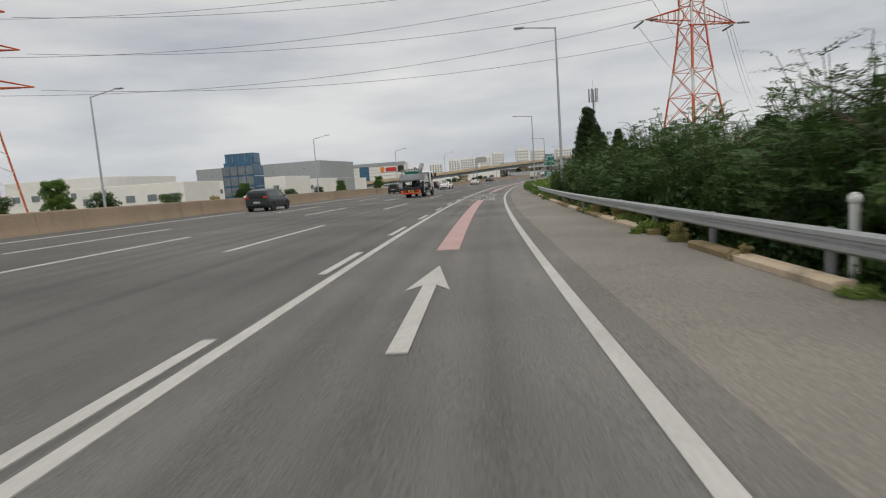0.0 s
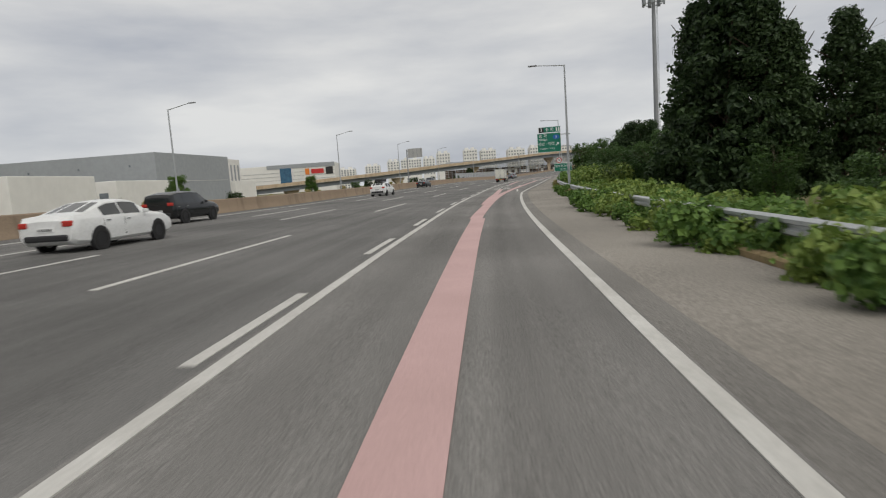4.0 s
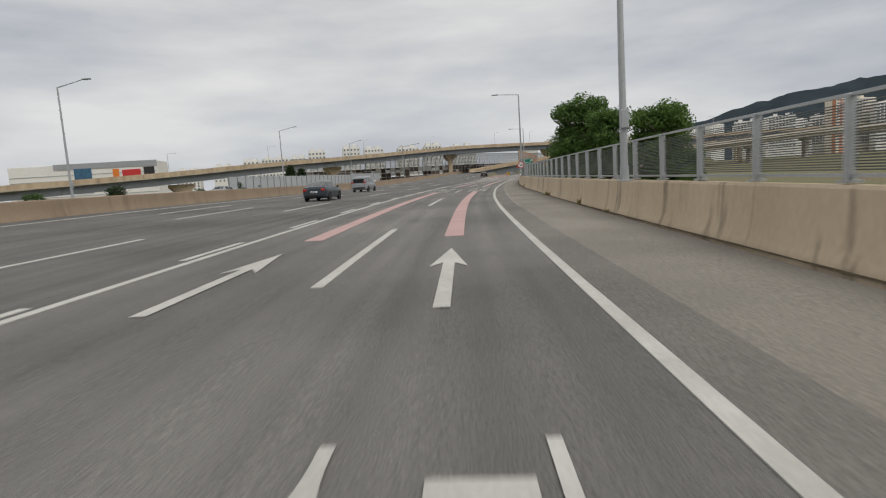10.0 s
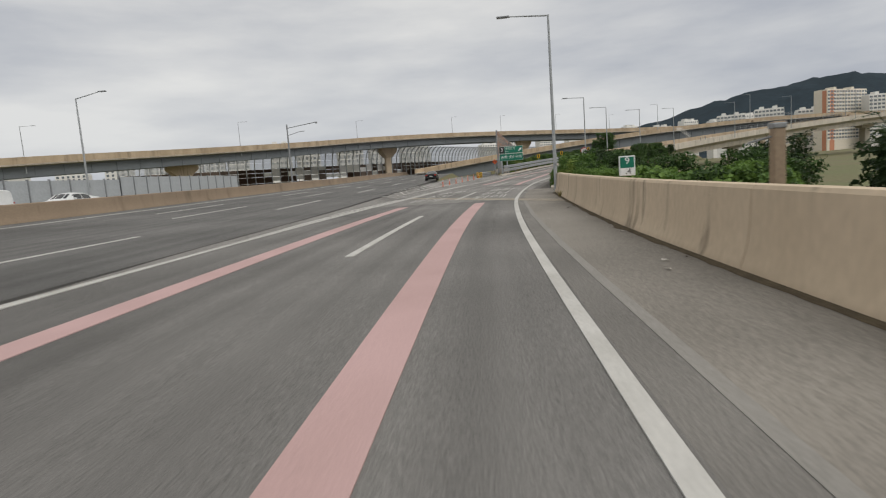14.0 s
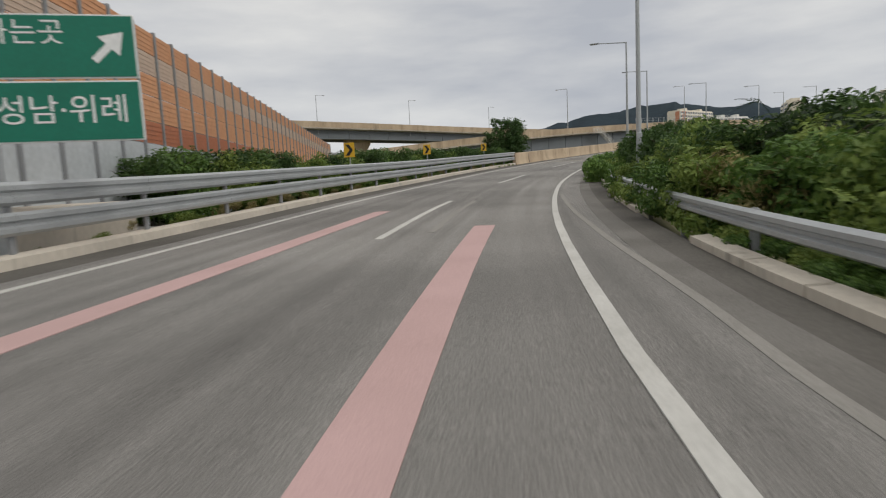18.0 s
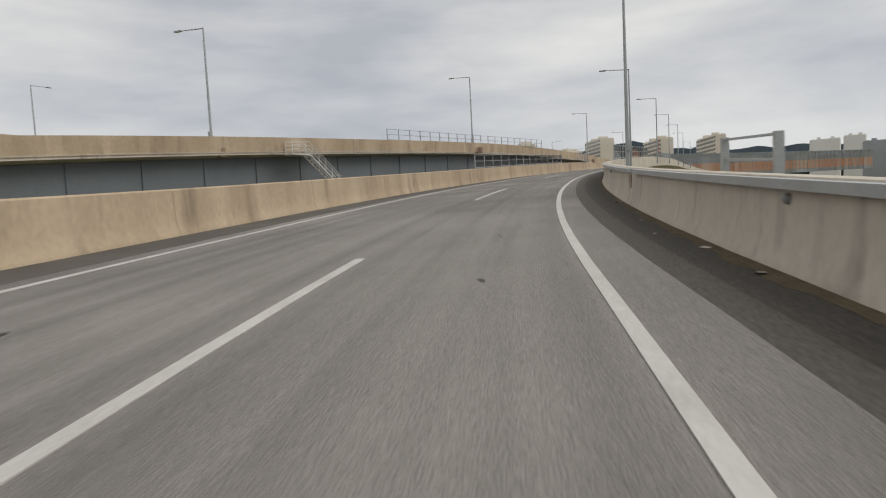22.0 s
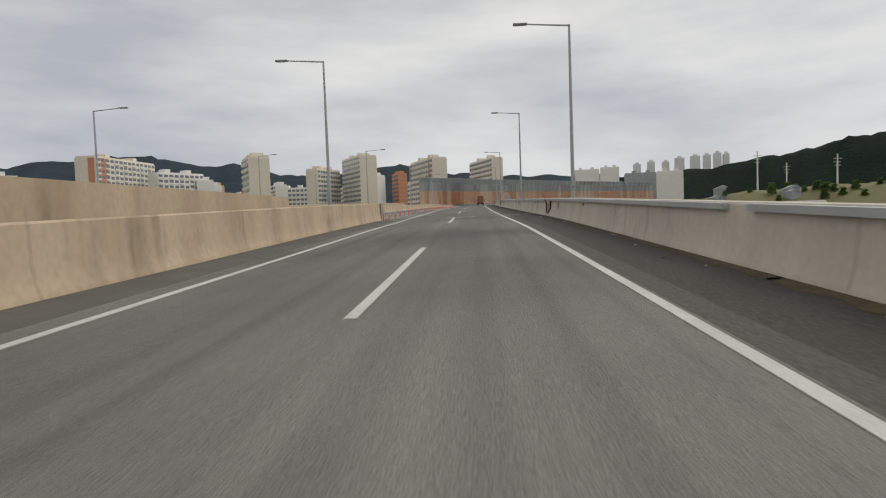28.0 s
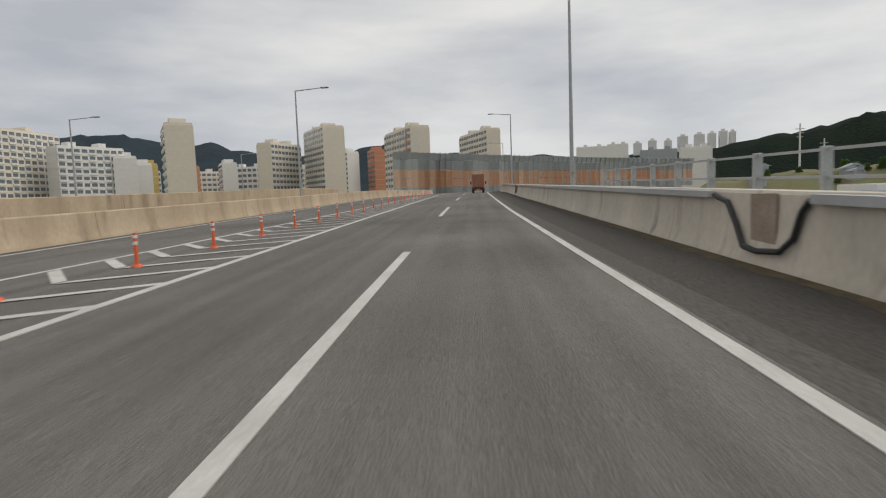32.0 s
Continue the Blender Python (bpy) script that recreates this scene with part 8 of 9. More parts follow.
def car(name, label, category, st, paint, wheels, screen, rear, sides, m, rim=None, lamp_z=0.85, r=0.33, roof_box=False, plate_z=0.7, group="cars on the motorway", glass_top=0.9):
    """A car body drawn through stations (y, half width, sill, belt, half roof width, roof)."""
    g = thing(name, label, category, m, group)
    ys = [s_[0] for s_ in st]

    def val(y, k):
        return float(np.interp(y, ys, [s_[k] for s_ in st]))
    fine = sorted({round(y0 + (y1 - y0) * t / 3, 4) for y0, y1 in zip(ys, ys[1:]) for t in range(4)})
    v, f = [], []
    for y in fine:
        w, zb, zl, wt, zt = (val(y, k) for k in range(1, 6))
        ring = [(w * 0.86, zb), (w * 0.97, zb + 0.1), (w, zb + (zl - zb) * 0.45), (w * 0.985, zl - 0.06), (w * 0.95, zl), (wt + (w * 0.95 - wt) * 0.12, zl + (zt - zl) * 0.9), (wt * 0.86, zt - 0.015), (wt * 0.4, zt + 0.015)]
        v += [(a, y, z) for a, z in ring] + [(-a, y, z) for a, z in ring[::-1]]
    k = 16
    for i in range(len(fine) - 1):
        for j in range(k):
            a, b2 = i * k + j, i * k + (j + 1) % k
            f.append((a, a + k, b2 + k, b2))
    f += [tuple(range(k)), tuple(range((len(fine) - 1) * k, len(fine) * k))[::-1]]
    body = smooth(part("body", (v, [], f), paint, g), 0.5)

    def side_fn(sg):
        def fn(y, t):
            w, zl, wt, zt = val(y, 1) * 0.95, val(y, 3), val(y, 4), val(y, 5)
            x1, z1 = wt + (w - wt) * 0.12, zl + (zt - zl) * 0.9
            return (sg * (w + (x1 - w) * t + 0.006), y, zl + (z1 - zl) * t)
        return fn

    def top_fn(y, t):
        return (val(y, 4) * t * 0.88, y, val(y, 5) + 0.022 - 0.03 * abs(t) ** 2)
    for sg in (-1, 1):
        for y0, y1 in sides:
            part("side_window", patch(side_fn(sg), y0, y1, 0.08, glass_top), GLASS, g)
    part("windscreen", patch(top_fn, screen[0], screen[1], -0.94, 0.94), GLASS, g)
    if rear:
        part("rear_window", patch(top_fn, rear[0], rear[1], -0.94, 0.94), GLASS, g)
    y_end = ys[0]
    if not rear or rear[1] - rear[0] < 0.35:
        b = B()
        zt, zl = val(y_end + 0.03, 5), val(y_end + 0.03, 3)
        box(b, (0, y_end - 0.004, zl + (zt - zl) * 0.45), (val(y_end + 0.03, 4) * 1.75, 0.03, (zt - zl) * 0.72), bevel=0.012)
        part("rear_window", b, GLASS, g)
    for sg in (-1, 1):
        b = B()
        box(b, (sg * val(y_end, 1) * 0.84, y_end + 0.05, lamp_z), (val(y_end, 1) * 0.36, 0.16, 0.17), bevel=0.04)
        part("tail_lamp", b, RED_LAMP, g)
        b = B()
        y_f = ys[-1]
        box(b, (sg * val(y_f, 1) * 0.82, y_f - 0.1, val(y_f, 3) - 0.04), (0.34, 0.22, 0.13), bevel=0.04)
        part("headlamp", b, CLEAR_PANEL, g)
        b = B()
        box(b, (sg * (val(screen[1], 1) + 0.07), max(screen) - 0.42, val(screen[1], 3) + 0.09), (0.19, 0.1, 0.13), bevel=0.035)
        part("wing_mirror", b, paint, g)
        for (y0, y1) in sides[:2]:
            b = B()
            box(b, (sg * (val(y0, 1) + 0.006), y0 + 0.16, val(y0, 3) - 0.12), (0.025, 0.18, 0.03), bevel=0.008)
            part("door_handle", b, CHROME, g)
            b = B()
            box(b, (sg * (val(y0, 1) * 0.985), y0 - 0.02, (val(y0, 2) + val(y0, 3)) / 2 + 0.05), (0.02, 0.012, (val(y0, 3) - val(y0, 2)) * 0.7))
            part("door_seam", b, BLACK, g)
    b = B()
    box(b, (0, y_end - 0.005, plate_z), (0.52, 0.03, 0.12), bevel=0.004)
    pl = part("plate", b, WHITE_SIGN, g)
    b = B()
    for q in range(6):
        box(b, (-0.19 + q * 0.075, y_end - 0.022, plate_z), (0.045, 0.006, 0.07))
    part("plate_bars", b, BLACK_SIGN, pl)
    b = B()
    box(b, (0, y_end + 0.03, val(y_end, 2) + 0.1), (val(y_end, 1) * 1.7, 0.16, 0.18), bevel=0.05)
    part("bumper", b, BLACK, g)
    for y in wheels:
        for sg in (-1, 1):
            b = B()
            tube(b, (sg * (val(y, 1) - 0.1), y, r), (sg * (val(y, 1) + 0.012), y, r), r * 1.16, n=28)
            part("wheel_arch", b, BLACK, g)
            wheel(g, sg * (val(y, 1) - 0.075), y, r, 0.2, sg, rim or CHROME)
    if roof_box:
        b = B()
        box(b, (0, -0.55, val(-0.5, 5) + 0.24), (0.86, 1.75, 0.3), bevel=0.1)
        rb = part("roof_box", b, BLACK, g)
        for y in (-1.0, -0.1):
            b = B()
            box(b, (0, y, val(y, 5) + 0.06), (1.05, 0.06, 0.06))
            part("roof_bar", b, BLACK, rb)
    return g


def on_main(p):
    u = min(range(600, 1000), key=lambda q: abs((p - mx(q / 2)).xy.dot((mx(q / 2 + 1) - mx(q / 2)).xy))) / 2
    side = (mx(u, 1.0) - mx(u)).xy
    return mx_pose(u, (p - mx(u)).xy.dot(side) / side.length)


SEDAN = ((-2.45, 0.80, 0.36, 0.84, 0.72, 0.93), (-2.3, 0.87, 0.26, 0.97, 0.78, 1.07), (-1.75, 0.92, 0.21, 0.98, 0.74, 1.12), (-0.8, 0.93, 0.2, 0.96, 0.62, 1.42), (0.0, 0.93, 0.2, 0.95, 0.62, 1.46), (0.45, 0.93, 0.2, 0.94, 0.62, 1.42), (1.2, 0.92, 0.2, 0.93, 0.72, 1.01), (2.0, 0.89, 0.2, 0.82, 0.72, 0.88), (2.35, 0.82, 0.25, 0.68, 0.66, 0.74), (2.45, 0.7, 0.34, 0.6, 0.55, 0.66))
SUV = ((-2.32, 0.84, 0.42, 0.98, 0.66, 1.42), (-2.2, 0.91, 0.3, 1.02, 0.68, 1.56), (-1.6, 0.94, 0.26, 1.02, 0.67, 1.67), (-0.4, 0.95, 0.26, 1.0, 0.67, 1.70), (0.35, 0.95, 0.26, 0.99, 0.66, 1.64), (1.15, 0.94, 0.26, 0.98, 0.74, 1.12), (1.95, 0.9, 0.28, 0.9, 0.74, 0.98), (2.25, 0.84, 0.32, 0.78, 0.68, 0.86), (2.35, 0.72, 0.4, 0.7, 0.56, 0.76))
HATCH = ((-2.05, 0.8, 0.36, 0.92, 0.66, 1.05), (-1.95, 0.84, 0.26, 0.94, 0.66, 1.16), (-1.55, 0.86, 0.2, 0.95, 0.62, 1.38), (-0.5, 0.87, 0.2, 0.93, 0.6, 1.46), (0.3, 0.87, 0.2, 0.9, 0.6, 1.43), (1.15, 0.86, 0.2, 0.9, 0.7, 0.99), (1.8, 0.83, 0.22, 0.8, 0.68, 0.86), (2.1, 0.74, 0.3, 0.66, 0.58, 0.72))
VAN = ((-2.58, 0.88, 0.42, 1.05, 0.76, 1.7), (-2.45, 0.94, 0.3, 1.08, 0.78, 1.86), (-1.6, 0.96, 0.26, 1.08, 0.78, 1.92), (0.3, 0.96, 0.26, 1.06, 0.77, 1.93), (1.0, 0.96, 0.26, 1.04, 0.76, 1.84), (1.75, 0.95, 0.26, 1.02, 0.8, 1.28), (2.3, 0.9, 0.28, 0.92, 0.76, 1.02), (2.52, 0.82, 0.34, 0.76, 0.66, 0.84), (2.58, 0.7, 0.42, 0.66, 0.56, 0.74))

GREEN_CAR = plain("dark_green_car_paint", (0.03, 0.045, 0.04), 0.28, 0.2)
BLUE_CAR = plain("dark_blue_grey_car_paint", (0.045, 0.06, 0.075), 0.3, 0.3)
car("car", "white hatchback with a black roof box on the motorway", "car", HATCH, WHITE_CAR, (-1.28, 1.3), (0.38, 1.1), (-1.95, -1.5), ((-1.35, -0.45), (-0.38, 0.5)), ax_pose(164.2, -16.2, 0, -0.6) @ Matrix.Diagonal((1.08, 1.08, 1.08, 1)), roof_box=True, lamp_z=0.92, r=0.31)
car("van", "silver-grey people carrier with dark windows on the motorway", "van", VAN, SILVER_CAR, (-1.55, 1.5), (1.08, 1.7), None, ((-2.3, -1.35), (-1.25, 0.15), (0.25, 1.2)), ax_pose(304.4, -16.0, 0, -0.8), lamp_z=1.18, r=0.34, plate_z=0.95, glass_top=0.86)
car("car", "dark blue-grey saloon car on the motorway", "car", SEDAN, BLUE_CAR, (-1.45, 1.42), (0.52, 1.12), (-1.68, -0.9), ((-1.2, -0.35), (-0.28, 0.6)), mx_pose(331, -16.6))
car("car", "glossy black saloon car on the motorway", "car", SEDAN, BLACK_CAR, (-1.45, 1.42), (0.52, 1.12), (-1.68, -0.9), ((-1.2, -0.35), (-0.28, 0.6)), on_main(ax(408.3, -19.2)))
car("car", "dark brown sport utility car on the motorway", "car", SUV, DARK_CAR, (-1.4, 1.42), (0.43, 1.08), None, ((-2.0, -1.35), (-1.28, -0.3), (-0.22, 0.62)), ax_pose(44.8, -17.2, 0, -0.6), lamp_z=1.05, r=0.36)
car("car", "dark green sport utility car on the motorway", "car", SUV, GREEN_CAR, (-1.4, 1.42), (0.43, 1.08), None, ((-2.0, -1.35), (-1.28, -0.3), (-0.22, 0.62)), ax_pose(94, -17.3, 0, -0.6), lamp_z=1.05, r=0.36)
car("car", "black sport utility car far ahead", "car", SUV, BLACK_CAR, (-1.4, 1.42), (0.43, 1.08), None, ((-2.0, -1.35), (-1.28, -0.3), (-0.22, 0.62)), ax_pose(126, -17.4, 0, -1), lamp_z=1.05, r=0.36)
car("car", "white saloon car far ahead on the motorway", "car", SEDAN, WHITE_CAR, (-1.45, 1.42), (0.52, 1.12), (-1.68, -0.9), ((-1.2, -0.35), (-0.28, 0.6)), ax_pose(113, -12.4, 0, -1))
car("car", "dark saloon car far ahead beside the median", "car", SEDAN, DARK_CAR, (-1.45, 1.42), (0.52, 1.12), (-1.68, -0.9), ((-1.2, -0.35), (-0.28, 0.6)), ax_pose(205, -20.6, 0, -1))
car("car", "dark saloon car far down the motorway", "car", SEDAN, BLUE_CAR, (-1.45, 1.42), (0.52, 1.12), (-1.68, -0.9), ((-1.2, -0.35), (-0.28, 0.6)), mx_pose(276, -6.0))
for u, lat, st, paint, w, kind, text in ((60, -22.6, SEDAN, WHITE_CAR, (-1.45, 1.42), "car", "white saloon car on the opposite carriageway"), (118, -23, SUV, SILVER_CAR, (-1.4, 1.42), "car", "silver sport utility car on the opposite carriageway"), (243, -22.8, SUV, DARK_CAR, (-1.4, 1.42), "car", "dark sport utility car on the opposite carriageway"), (352, -22.6, VAN, WHITE_CAR, (-1.55, 1.5), "van", "white van on the opposite carriageway"), (361, -22.8, SEDAN, WHITE_CAR, (-1.45, 1.42), "car", "white car on the opposite carriageway"), (300, -26, SEDAN, SILVER_CAR, (-1.45, 1.42), "car", "silver car on the opposite carriageway")):
    tall_ = st is not SEDAN
    car(kind, text, kind, st, paint, w, (1.08, 1.7) if st is VAN else (0.5, 1.1), None if tall_ else (-1.68, -0.9), ((-1.2, -0.35), (-0.28, 0.6)), mx_pose(u, lat, 0, 180), lamp_z=1.05 if tall_ else 0.85, group="cars on the opposite carriageway")


def cab(g, y0, y1, z0, z1, half, paint, nose=0.25):
    """A flat-fronted truck cab with its windows, lamps, mirrors and steps."""
    b = B()
    prism(b, [(y0, z0), (y1 - 0.05, z0), (y1, z0 + 0.25), (y1, z0 + (z1 - z0) * 0.42), (y1 - nose * 0.5, z0 + (z1 - z0) * 0.55), (y1 - nose * 1.6, z1 - 0.12), (y1 - nose * 2.2, z1), (y0 + 0.08, z1), (y0, z1 - 0.1)], -half, half, "x")
    bmesh.ops.bevel(b, geom=list(b.edges), offset=0.06, segments=2, profile=0.5, affect="EDGES")
    smooth(part("cab", b, paint, g), 0.5)
    zw0, zw1 = z0 + (z1 - z0) * 0.52, z1 - 0.16
    for sg in (-1, 1):
        b = B()
        prism(b, [(y0 + 0.35, zw0), (y1 - nose * 0.75, zw0), (y1 - nose * 1.75, zw1), (y0 + 0.35, zw1)], sg * half, sg * (half + 0.008), "x")
        part("side_window", b, GLASS, g)
        b = B()
        box(b, (sg * (half + 0.004), y0 + 0.25, (z0 + z1) / 2), (0.012, 0.015, (z1 - z0) * 0.78))
        box(b, (sg * (half + 0.004), (y0 + y1) / 2, z0 + 0.32), (0.012, (y1 - y0) * 0.6, 0.015))
        part("door_seam", b, BLACK, g)
        b = B()
        box(b, (sg * (half + 0.012), y0 + 0.42, zw0 - 0.14), (0.03, 0.2, 0.06), bevel=0.01)
        part("door_handle", b, BLACK, g)
        b = B()
        tube(b, (sg * half, y1 - nose, zw1 - 0.1), (sg * (half + 0.24), y1 + 0.05, zw1 - 0.05), 0.018, n=6)
        box(b, (sg * (half + 0.24), y1 + 0.05, zw1 - 0.28), (0.19, 0.08, 0.42), bevel=0.03)
        part("wing_mirror", b, BLACK, g)
        b = B()
        box(b, (sg * half * 0.78, y1 - 0.02, z0 + 0.42), (0.36, 0.1, 0.2), bevel=0.03)
        part("headlamp", b, CLEAR_PANEL, g)
        b = B()
        box(b, (sg * (half + 0.01), y1 - 0.25, z0 + (z1 - z0) * 0.4), (0.03, 0.14, 0.08), bevel=0.01)
        part("side_indicator", b, ORANGE_LAMP, g)
    b = B()
    prism(b, [(y1 - nose * 0.55 + 0.012, zw0 + 0.02), (y1 - nose * 1.55 + 0.012, zw1 + 0.02), (y1 - nose * 1.55, zw1 + 0.02), (y1 - nose * 0.55, zw0 + 0.02)], -half * 0.9, half * 0.9, "x")
    part("windscreen", b, GLASS, g)
    b = B()
    box(b, (0, y1 + 0.01, z0 + 0.12), (half * 1.94, 0.14, 0.26), bevel=0.05)
    part("bumper", b, paint, g)


def plate(g, y, z, mat, w=0.5, h=0.2):
    b = B()
    box(b, (0, y, z), (w, 0.02, h), bevel=0.003)
    pl = part("plate", b, mat, g)
    b = B()
    box(b, (0, y - 0.013, z + h * 0.25), (w * 0.5, 0.006, h * 0.22))
    for q in range(4):
        box(b, (-w * 0.3 + q * w * 0.2, y - 0.013, z - h * 0.16), (w * 0.12, 0.006, h * 0.4))
    part("plate_bars", b, BLACK_SIGN, pl)


def box_truck(m, paint, text):
    g = thing("box_truck", text, "truck", m, "trucks on the motorway")
    cab(g, 0.95, 2.55, 0.42, 1.98, 0.86, paint, 0.42)
    b = B()
    prism(b, [(0.95, 2.0), (1.95, 2.0), (1.75, 2.2), (1.3, 2.55), (0.95, 2.62)], -0.72, 0.72, "x")
    bmesh.ops.bevel(b, geom=list(b.edges), offset=0.05, segments=2, profile=0.5, affect="EDGES")
    smooth(part("wind_deflector", b, paint, g), 0.5)
    b = B()
    box(b, (0, -0.78, 1.72), (1.72, 3.3, 1.86), bevel=0.02)
    body = part("cargo_box", b, paint, g)
    for y in (-2.42, 0.86):
        for sg in (-1, 1):
            b = B()
            box(b, (sg * 0.865, y, 1.72), (0.05, 0.09, 1.9), bevel=0.01)
            part("corner_trim", b, GALV, body)
    for z in (0.8, 2.64):
        for sg in (-1, 1):
            b = B()
            box(b, (sg * 0.868, -0.78, z), (0.05, 3.3, 0.08), bevel=0.01)
            part("side_trim", b, GALV, body)
    for sg in (-1, 1):
        b = B()
        box(b, (sg * 0.868, 0.12, 1.72), (0.03, 1.02, 1.66), bevel=0.012)
        part("side_door", b, paint, body)
        b = B()
        for y in (-0.41, 0.65):
            box(b, (sg * 0.88, y, 1.72), (0.03, 0.05, 1.7))
        for z in (1.05, 1.72, 2.4):
            box(b, (sg * 0.9, -0.36, z), (0.03, 0.2, 0.07), bevel=0.01)
        tube(b, (sg * 0.9, 0.56, 0.95), (sg * 0.9, 0.56, 2.5), 0.018, n=8)
        box(b, (sg * 0.91, 0.45, 1.3), (0.03, 0.26, 0.05), bevel=0.01)
        part("door_hinges_and_lock", b, GALV_DARK, body)
        b = B()
        box(b, (sg * 0.44, -2.445, 1.72), (0.83, 0.04, 1.76), bevel=0.012)
        part("rear_door", b, paint, body)
        b = B()
        tube(b, (sg * 0.12, -2.485, 0.85), (sg * 0.12, -2.485, 2.58), 0.018, n=8)
        box(b, (sg * 0.2, -2.485, 1.3), (0.22, 0.025, 0.05), bevel=0.008)
        for z in (1.05, 1.72, 2.4):
            box(b, (sg * 0.8, -2.48, z), (0.16, 0.03, 0.07), bevel=0.008)
        part("lock_bar", b, GALV_DARK, body)
        b = B()
        box(b, (sg * 0.62, -2.4, 0.55), (0.36, 0.06, 0.13), bevel=0.02)
        part("tail_lamp", b, RED_LAMP, g)
        b = B()
        box(b, (sg * 0.75, -1.55, 0.48), (0.3, 0.02, 0.4))
        part("mud_flap", b, BLACK, g)
    b = B()
    for sg in (-1, 1):
        box(b, (sg * 0.36, -0.1, 0.6), (0.1, 4.6, 0.16))
    for y in (-2.3, -1.6, -0.4, 0.6):
        box(b, (0, y, 0.66), (1.6, 0.1, 0.1))
    box(b, (0.55, -0.1, 0.55), (0.34, 0.8, 0.3), bevel=0.03)
    box(b, (-0.55, -0.1, 0.55), (0.34, 0.6, 0.3), bevel=0.03)
    box(b, (0, -2.38, 0.62), (1.55, 0.08, 0.1))
    part("chassis", b, BLACK, g)
    plate(g, -2.44, 0.5, YELLOW, 0.44, 0.2)
    for sg in (-1, 1):
        b = B()
        tube(b, (sg * 0.7, 1.7, 0.36), (sg * 0.875, 1.7, 0.36), 0.4, n=28)
        part("wheel_arch", b, BLACK, g)
        wheel(g, sg * 0.78, 1.7, 0.32, 0.19, sg, GALV_DARK)
        wheel(g, sg * 0.72, -1.1, 0.29, 0.3, sg, GALV_DARK)
    return g


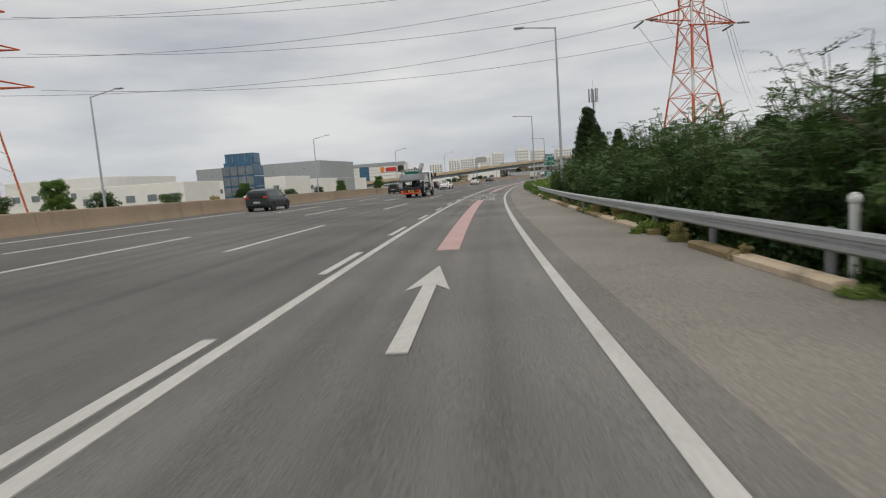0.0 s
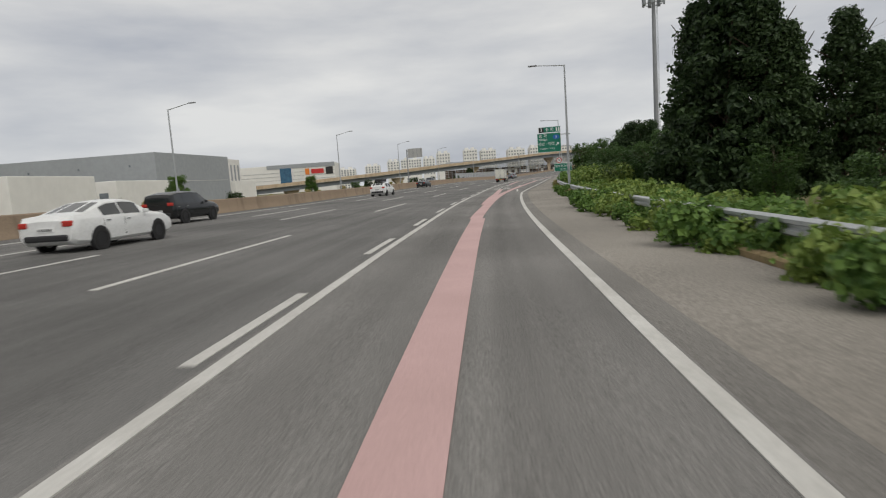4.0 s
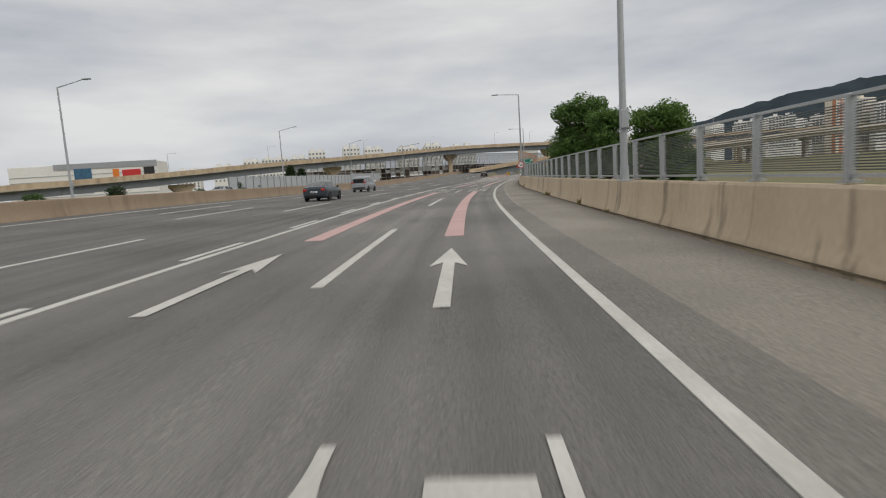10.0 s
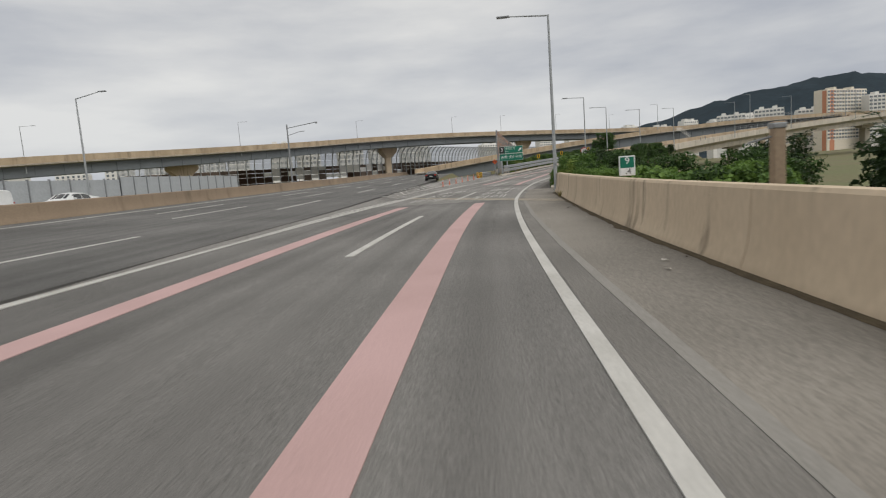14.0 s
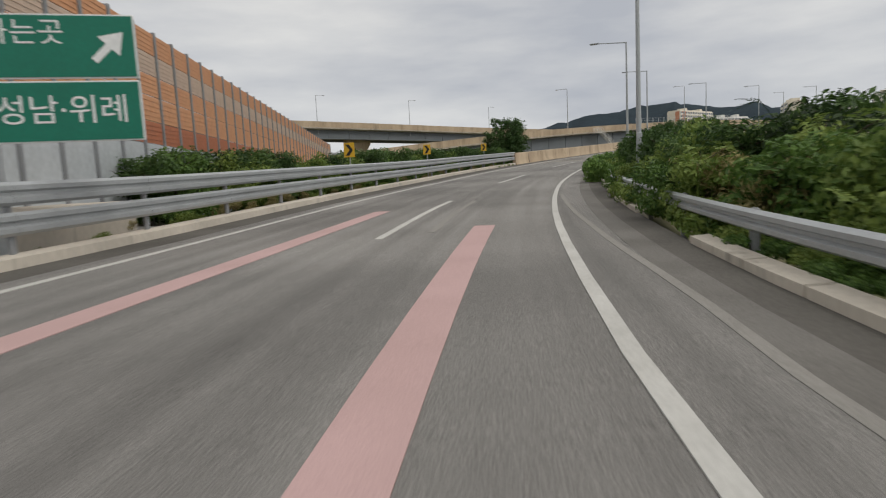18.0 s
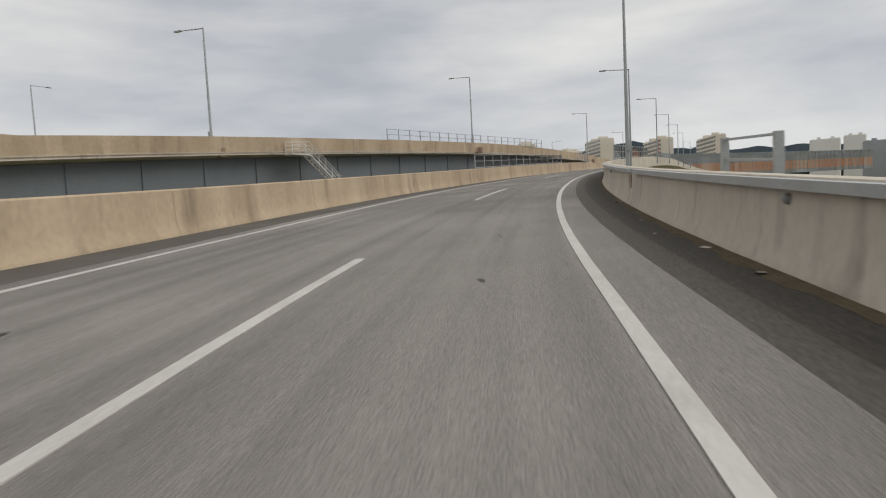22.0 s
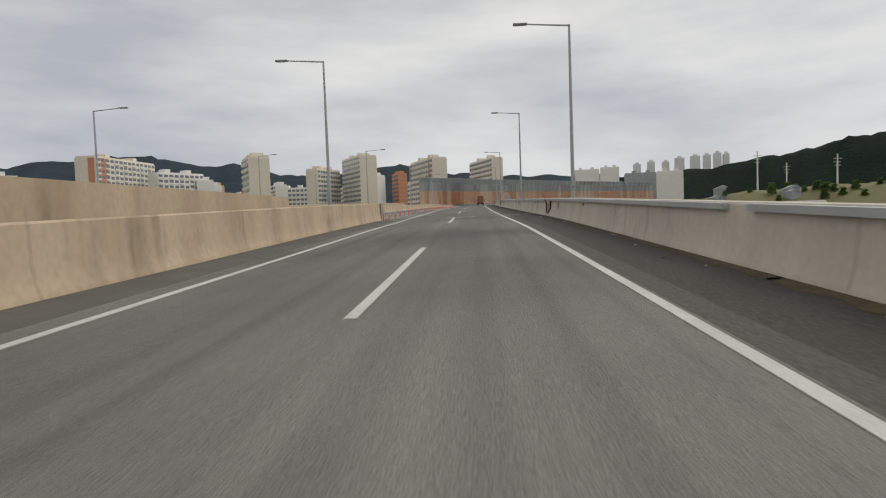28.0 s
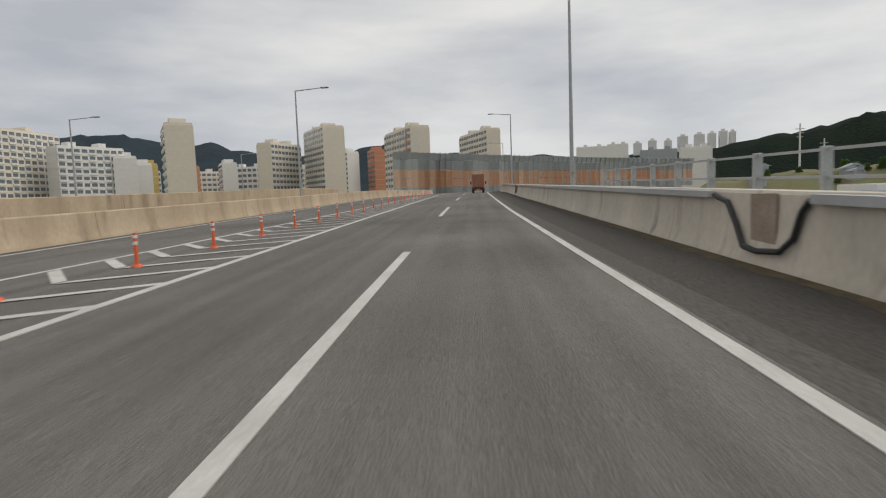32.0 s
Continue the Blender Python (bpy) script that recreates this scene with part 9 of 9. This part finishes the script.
def crane_truck(m):
    g = thing("crane_truck", "white lift truck with a folded black boom and grey drop-side platform", "truck", m, "trucks on the motorway")
    cab(g, 2.2, 3.85, 0.62, 2.78, 1.0, WHITE_CAR, 0.3)
    b = B()
    for sx in (-0.85, 0.85):
        box(b, (sx, 2.08, 1.8), (0.1, 0.1, 1.7), bevel=0.02)
    box(b, (0, 2.08, 1.3), (1.8, 0.08, 0.5), bevel=0.02)
    box(b, (0, 2.08, 2.6), (1.8, 0.08, 0.1), bevel=0.02)
    part("cab_guard", b, BLACK, g)
    b = B()
    for sg in (-1, 1):
        box(b, (sg * 0.42, -0.2, 0.86), (0.16, 6.2, 0.24))
        box(b, (sg * 0.95, 1.1, 0.72), (0.06, 1.8, 0.1))
        box(b, (sg * 0.95, 1.1, 0.5), (0.06, 1.8, 0.06))
    box(b, (0, -0.2, 1.0), (1.9, 5.0, 0.1))
    box(b, (0, -2.5, 0.9), (1.7, 1.4, 0.5), bevel=0.04)
    part("chassis", b, BLACK, g)
    for sg in (-1, 1):
        for y, l, mat in ((-0.7, 1.5, GALV), (0.75, 0.8, BLACK), (1.55, 0.6, BLACK)):
            b = B()
            box(b, (sg * 0.82, y, 1.18), (0.5, l, 0.42), bevel=0.05)
            tb = part("tool_box", b, mat, g)
            b = B()
            box(b, (sg * 1.075, y, 1.2), (0.02, 0.14, 0.05))
            part("latch", b, CHROME, tb)
        b = B()
        prism(b, [(-0.16, 0.35), (0.16, 0.35), (0.16, 1.7), (-0.16, 1.7)], sg * 0.9, sg * 1.12, "x", Matrix.Translation((0, -1.85, 0)))
        og = part("outrigger", b, BLACK, g)
        b = B()
        for k in range(4):
            prism(b, [(-2.02, 0.5 + k * 0.3), (-1.68, 0.65 + k * 0.3), (-1.68, 0.75 + k * 0.3), (-2.02, 0.6 + k * 0.3)], sg * 1.121, sg * 1.128, "x")
        part("warning_stripes", b, WHITE_SIGN, og)
        b = B()
        box(b, (sg * 0.62, -3.22, 0.72), (0.42, 0.06, 0.2), bevel=0.02)
        part("tail_lamp", b, RED_LAMP, g)
        b = B()
        box(b, (sg * 0.92, -3.22, 0.72), (0.14, 0.06, 0.2), bevel=0.02)
        part("indicator", b, ORANGE_LAMP, g)
        b = B()
        for k in range(4):
            box(b, (sg * (0.45 + k * 0.17), -3.245, 0.5), (0.085, 0.01, 0.12))
        part("bumper_stripes", b, ORANGE_LAMP, g)
        b = B()
        tube(b, (sg * 0.9, -2.9, 2.45), (sg * 0.9, -2.75, 2.5), 0.1, n=12)
        part("work_lamp", b, CHROME, g)
    b = B()
    box(b, (0, -3.2, 0.5), (2.0, 0.08, 0.14), bevel=0.02)
    part("bumper", b, RED_SIGN, g)
    b = B()
    box(b, (0, -3.18, 0.78), (2.0, 0.08, 0.34), bevel=0.02)
    part("rear_panel", b, BLACK, g)
    plate(g, -3.24, 0.72, YELLOW, 0.56, 0.26)
    # platform with drop sides at the rear
    b = B()
    box(b, (0, -2.2, 1.86), (2.0, 2.2, 0.08))
    pf = part("platform", b, GALV_DARK, g)
    for x, y, sx, sy in ((-1.0, -2.2, 0.05, 2.2), (1.0, -2.2, 0.05, 2.2), (0, -3.3, 2.0, 0.05), (0, -1.1, 2.0, 0.05)):
        b = B()
        box(b, (x, y, 2.18), (sx, sy, 0.56), bevel=0.01)
        for k in range(3):
            box(b, (x * 1.02, y + (-0.02 if y < -3 else 0.02 if y > -1.2 else 0), 2.0 + k * 0.18), (max(sx, 0.07), max(sy, 0.07), 0.05))
        for k in range(6):
            t = -0.45 + k * 0.18
            box(b, (x * 1.025 + (t * 2.0 if sx > 1 else 0), y + (t * 2.2 if sy > 1 else (-0.03 if y < -3 else 0.03)), 2.18), (0.06, 0.06, 0.56))
        part("drop_side", b, GALV, pf)
    b = B()
    box(b, (0.15, -2.4, 2.62), (1.5, 1.0, 0.36), bevel=0.05)
    part("green_cover", b, GREEN_SIGN, pf)
    b = B()
    for sx in (-0.85, 0.85):
        for y in (-3.1, -1.3):
            tube(b, (sx, y, 2.4), (sx, y, 2.95), 0.025, n=6)
    for z in (2.72, 2.95):
        for sx in (-0.85, 0.85):
            tube(b, (sx, -3.1, z), (sx, -1.3, z), 0.025, n=6)
        for y in (-3.1, -1.3):
            tube(b, (-0.85, y, z), (0.85, y, z), 0.025, n=6)
    part("platform_rail", b, GALV_DARK, pf)
    # folding boom over the chassis
    b = B()
    tube(b, (0, -0.6, 1.1), (0, -0.6, 1.75), 0.5, 0.42, 16)
    part("turntable", b, BLACK, g)
    for nm, p, q, w, mat in (("lower_boom", (0.1, -2.3, 1.3), (0.1, 1.0, 2.5), 0.42, BLACK), ("upper_boom", (0.25, -0.9, 2.2), (0.25, 1.75, 3.55), 0.44, GALV_DARK), ("inner_boom", (0.25, 0.9, 2.95), (0.25, 2.0, 3.68), 0.3, WHITE_CAR)):
        b = B()
        d = Vector(q) - Vector(p)
        box(b, (0, d.length / 2, 0), (w * 0.8, d.length, w), Matrix.Translation(p) @ pose(0, 0, 0, math.degrees(math.atan2(d.z, d.y))), bevel=0.04)
        bo = part(nm, b, mat, g)
        if nm != "inner_boom":
            b = B()
            for sg in (-1, 1):
                for k in range(3):
                    box(b, (sg * (w * 0.4 + 0.005), d.length * (0.35 + k * 0.2), 0.02), (0.008, d.length * 0.14, w * 0.35), Matrix.Translation(p) @ pose(0, 0, 0, math.degrees(math.atan2(d.z, d.y))))
            part("painted_bars", b, ORANGE_LAMP if nm == "upper_boom" else WHITE_SIGN, bo)
    b = B()
    tube(b, (-0.42, -0.5, 1.9), (-0.42, 1.4, 2.7), 0.08, n=10)
    tube(b, (-0.42, 1.0, 2.53), (-0.42, 2.0, 2.95), 0.05, n=10)
    part("lift_cylinder", b, GALV, g)
    b = B()
    tube(b, (0.2, -0.9, 2.25), (0.42, -0.9, 2.25), 0.48, n=20)
    part("hose_reel", b, BLACK, g)
    b = B()
    pts = [Vector((-0.5, 1.5 + 0.35 * math.cos(t * 0.5), 2.9 + 0.4 * math.sin(t * 0.5))) for t in range(13)]
    for p, q in zip(pts, pts[1:]):
        tube(b, p, q, 0.035, n=6)
    for dx in (-0.2, 0.1, 0.3):
        tube(b, (dx, -1.8, 1.5), (dx + 0.1, -0.4, 2.5), 0.03, n=6)
    part("hydraulic_hoses", b, BLACK, g)
    b = B()
    box(b, (0.78, 1.0, 2.0), (0.26, 0.3, 0.42), bevel=0.02)
    part("control_box", b, PYLON_WHITE, g)
    for sg in (-1, 1):
        b = B()
        tube(b, (sg * 0.8, 3.0, 0.5), (sg * 1.012, 3.0, 0.5), 0.52, n=28)
        part("wheel_arch", b, BLACK, g)
        wheel(g, sg * 0.9, 3.0, 0.43, 0.26, sg, GALV)
        wheel(g, sg * 0.85, -0.85, 0.43, 0.44, sg, GALV_DARK)
        b = B()
        box(b, (sg * 0.85, -0.85, 0.98), (0.5, 1.15, 0.06), bevel=0.02)
        box(b, (sg * 0.85, -1.42, 0.7), (0.5, 0.04, 0.56))
        part("mudguard", b, BLACK, g)
    return g


box_truck(ax_pose(224.0, -7.9, 0, -0.9) @ Matrix.Diagonal((1.14, 1.14, 1.0, 1)), WHITE_BOX, "small white truck with a high panelled cargo box")
box_truck(ax_pose(802, 0.4), plain("brown_truck_paint", (0.30, 0.12, 0.06), 0.5), "brown box truck far ahead on the bridge")
crane_truck(ax_pose(66.7, -8.75, 0, -0.6) @ Matrix.Diagonal((1.05, 1.38, 1.03, 1)))
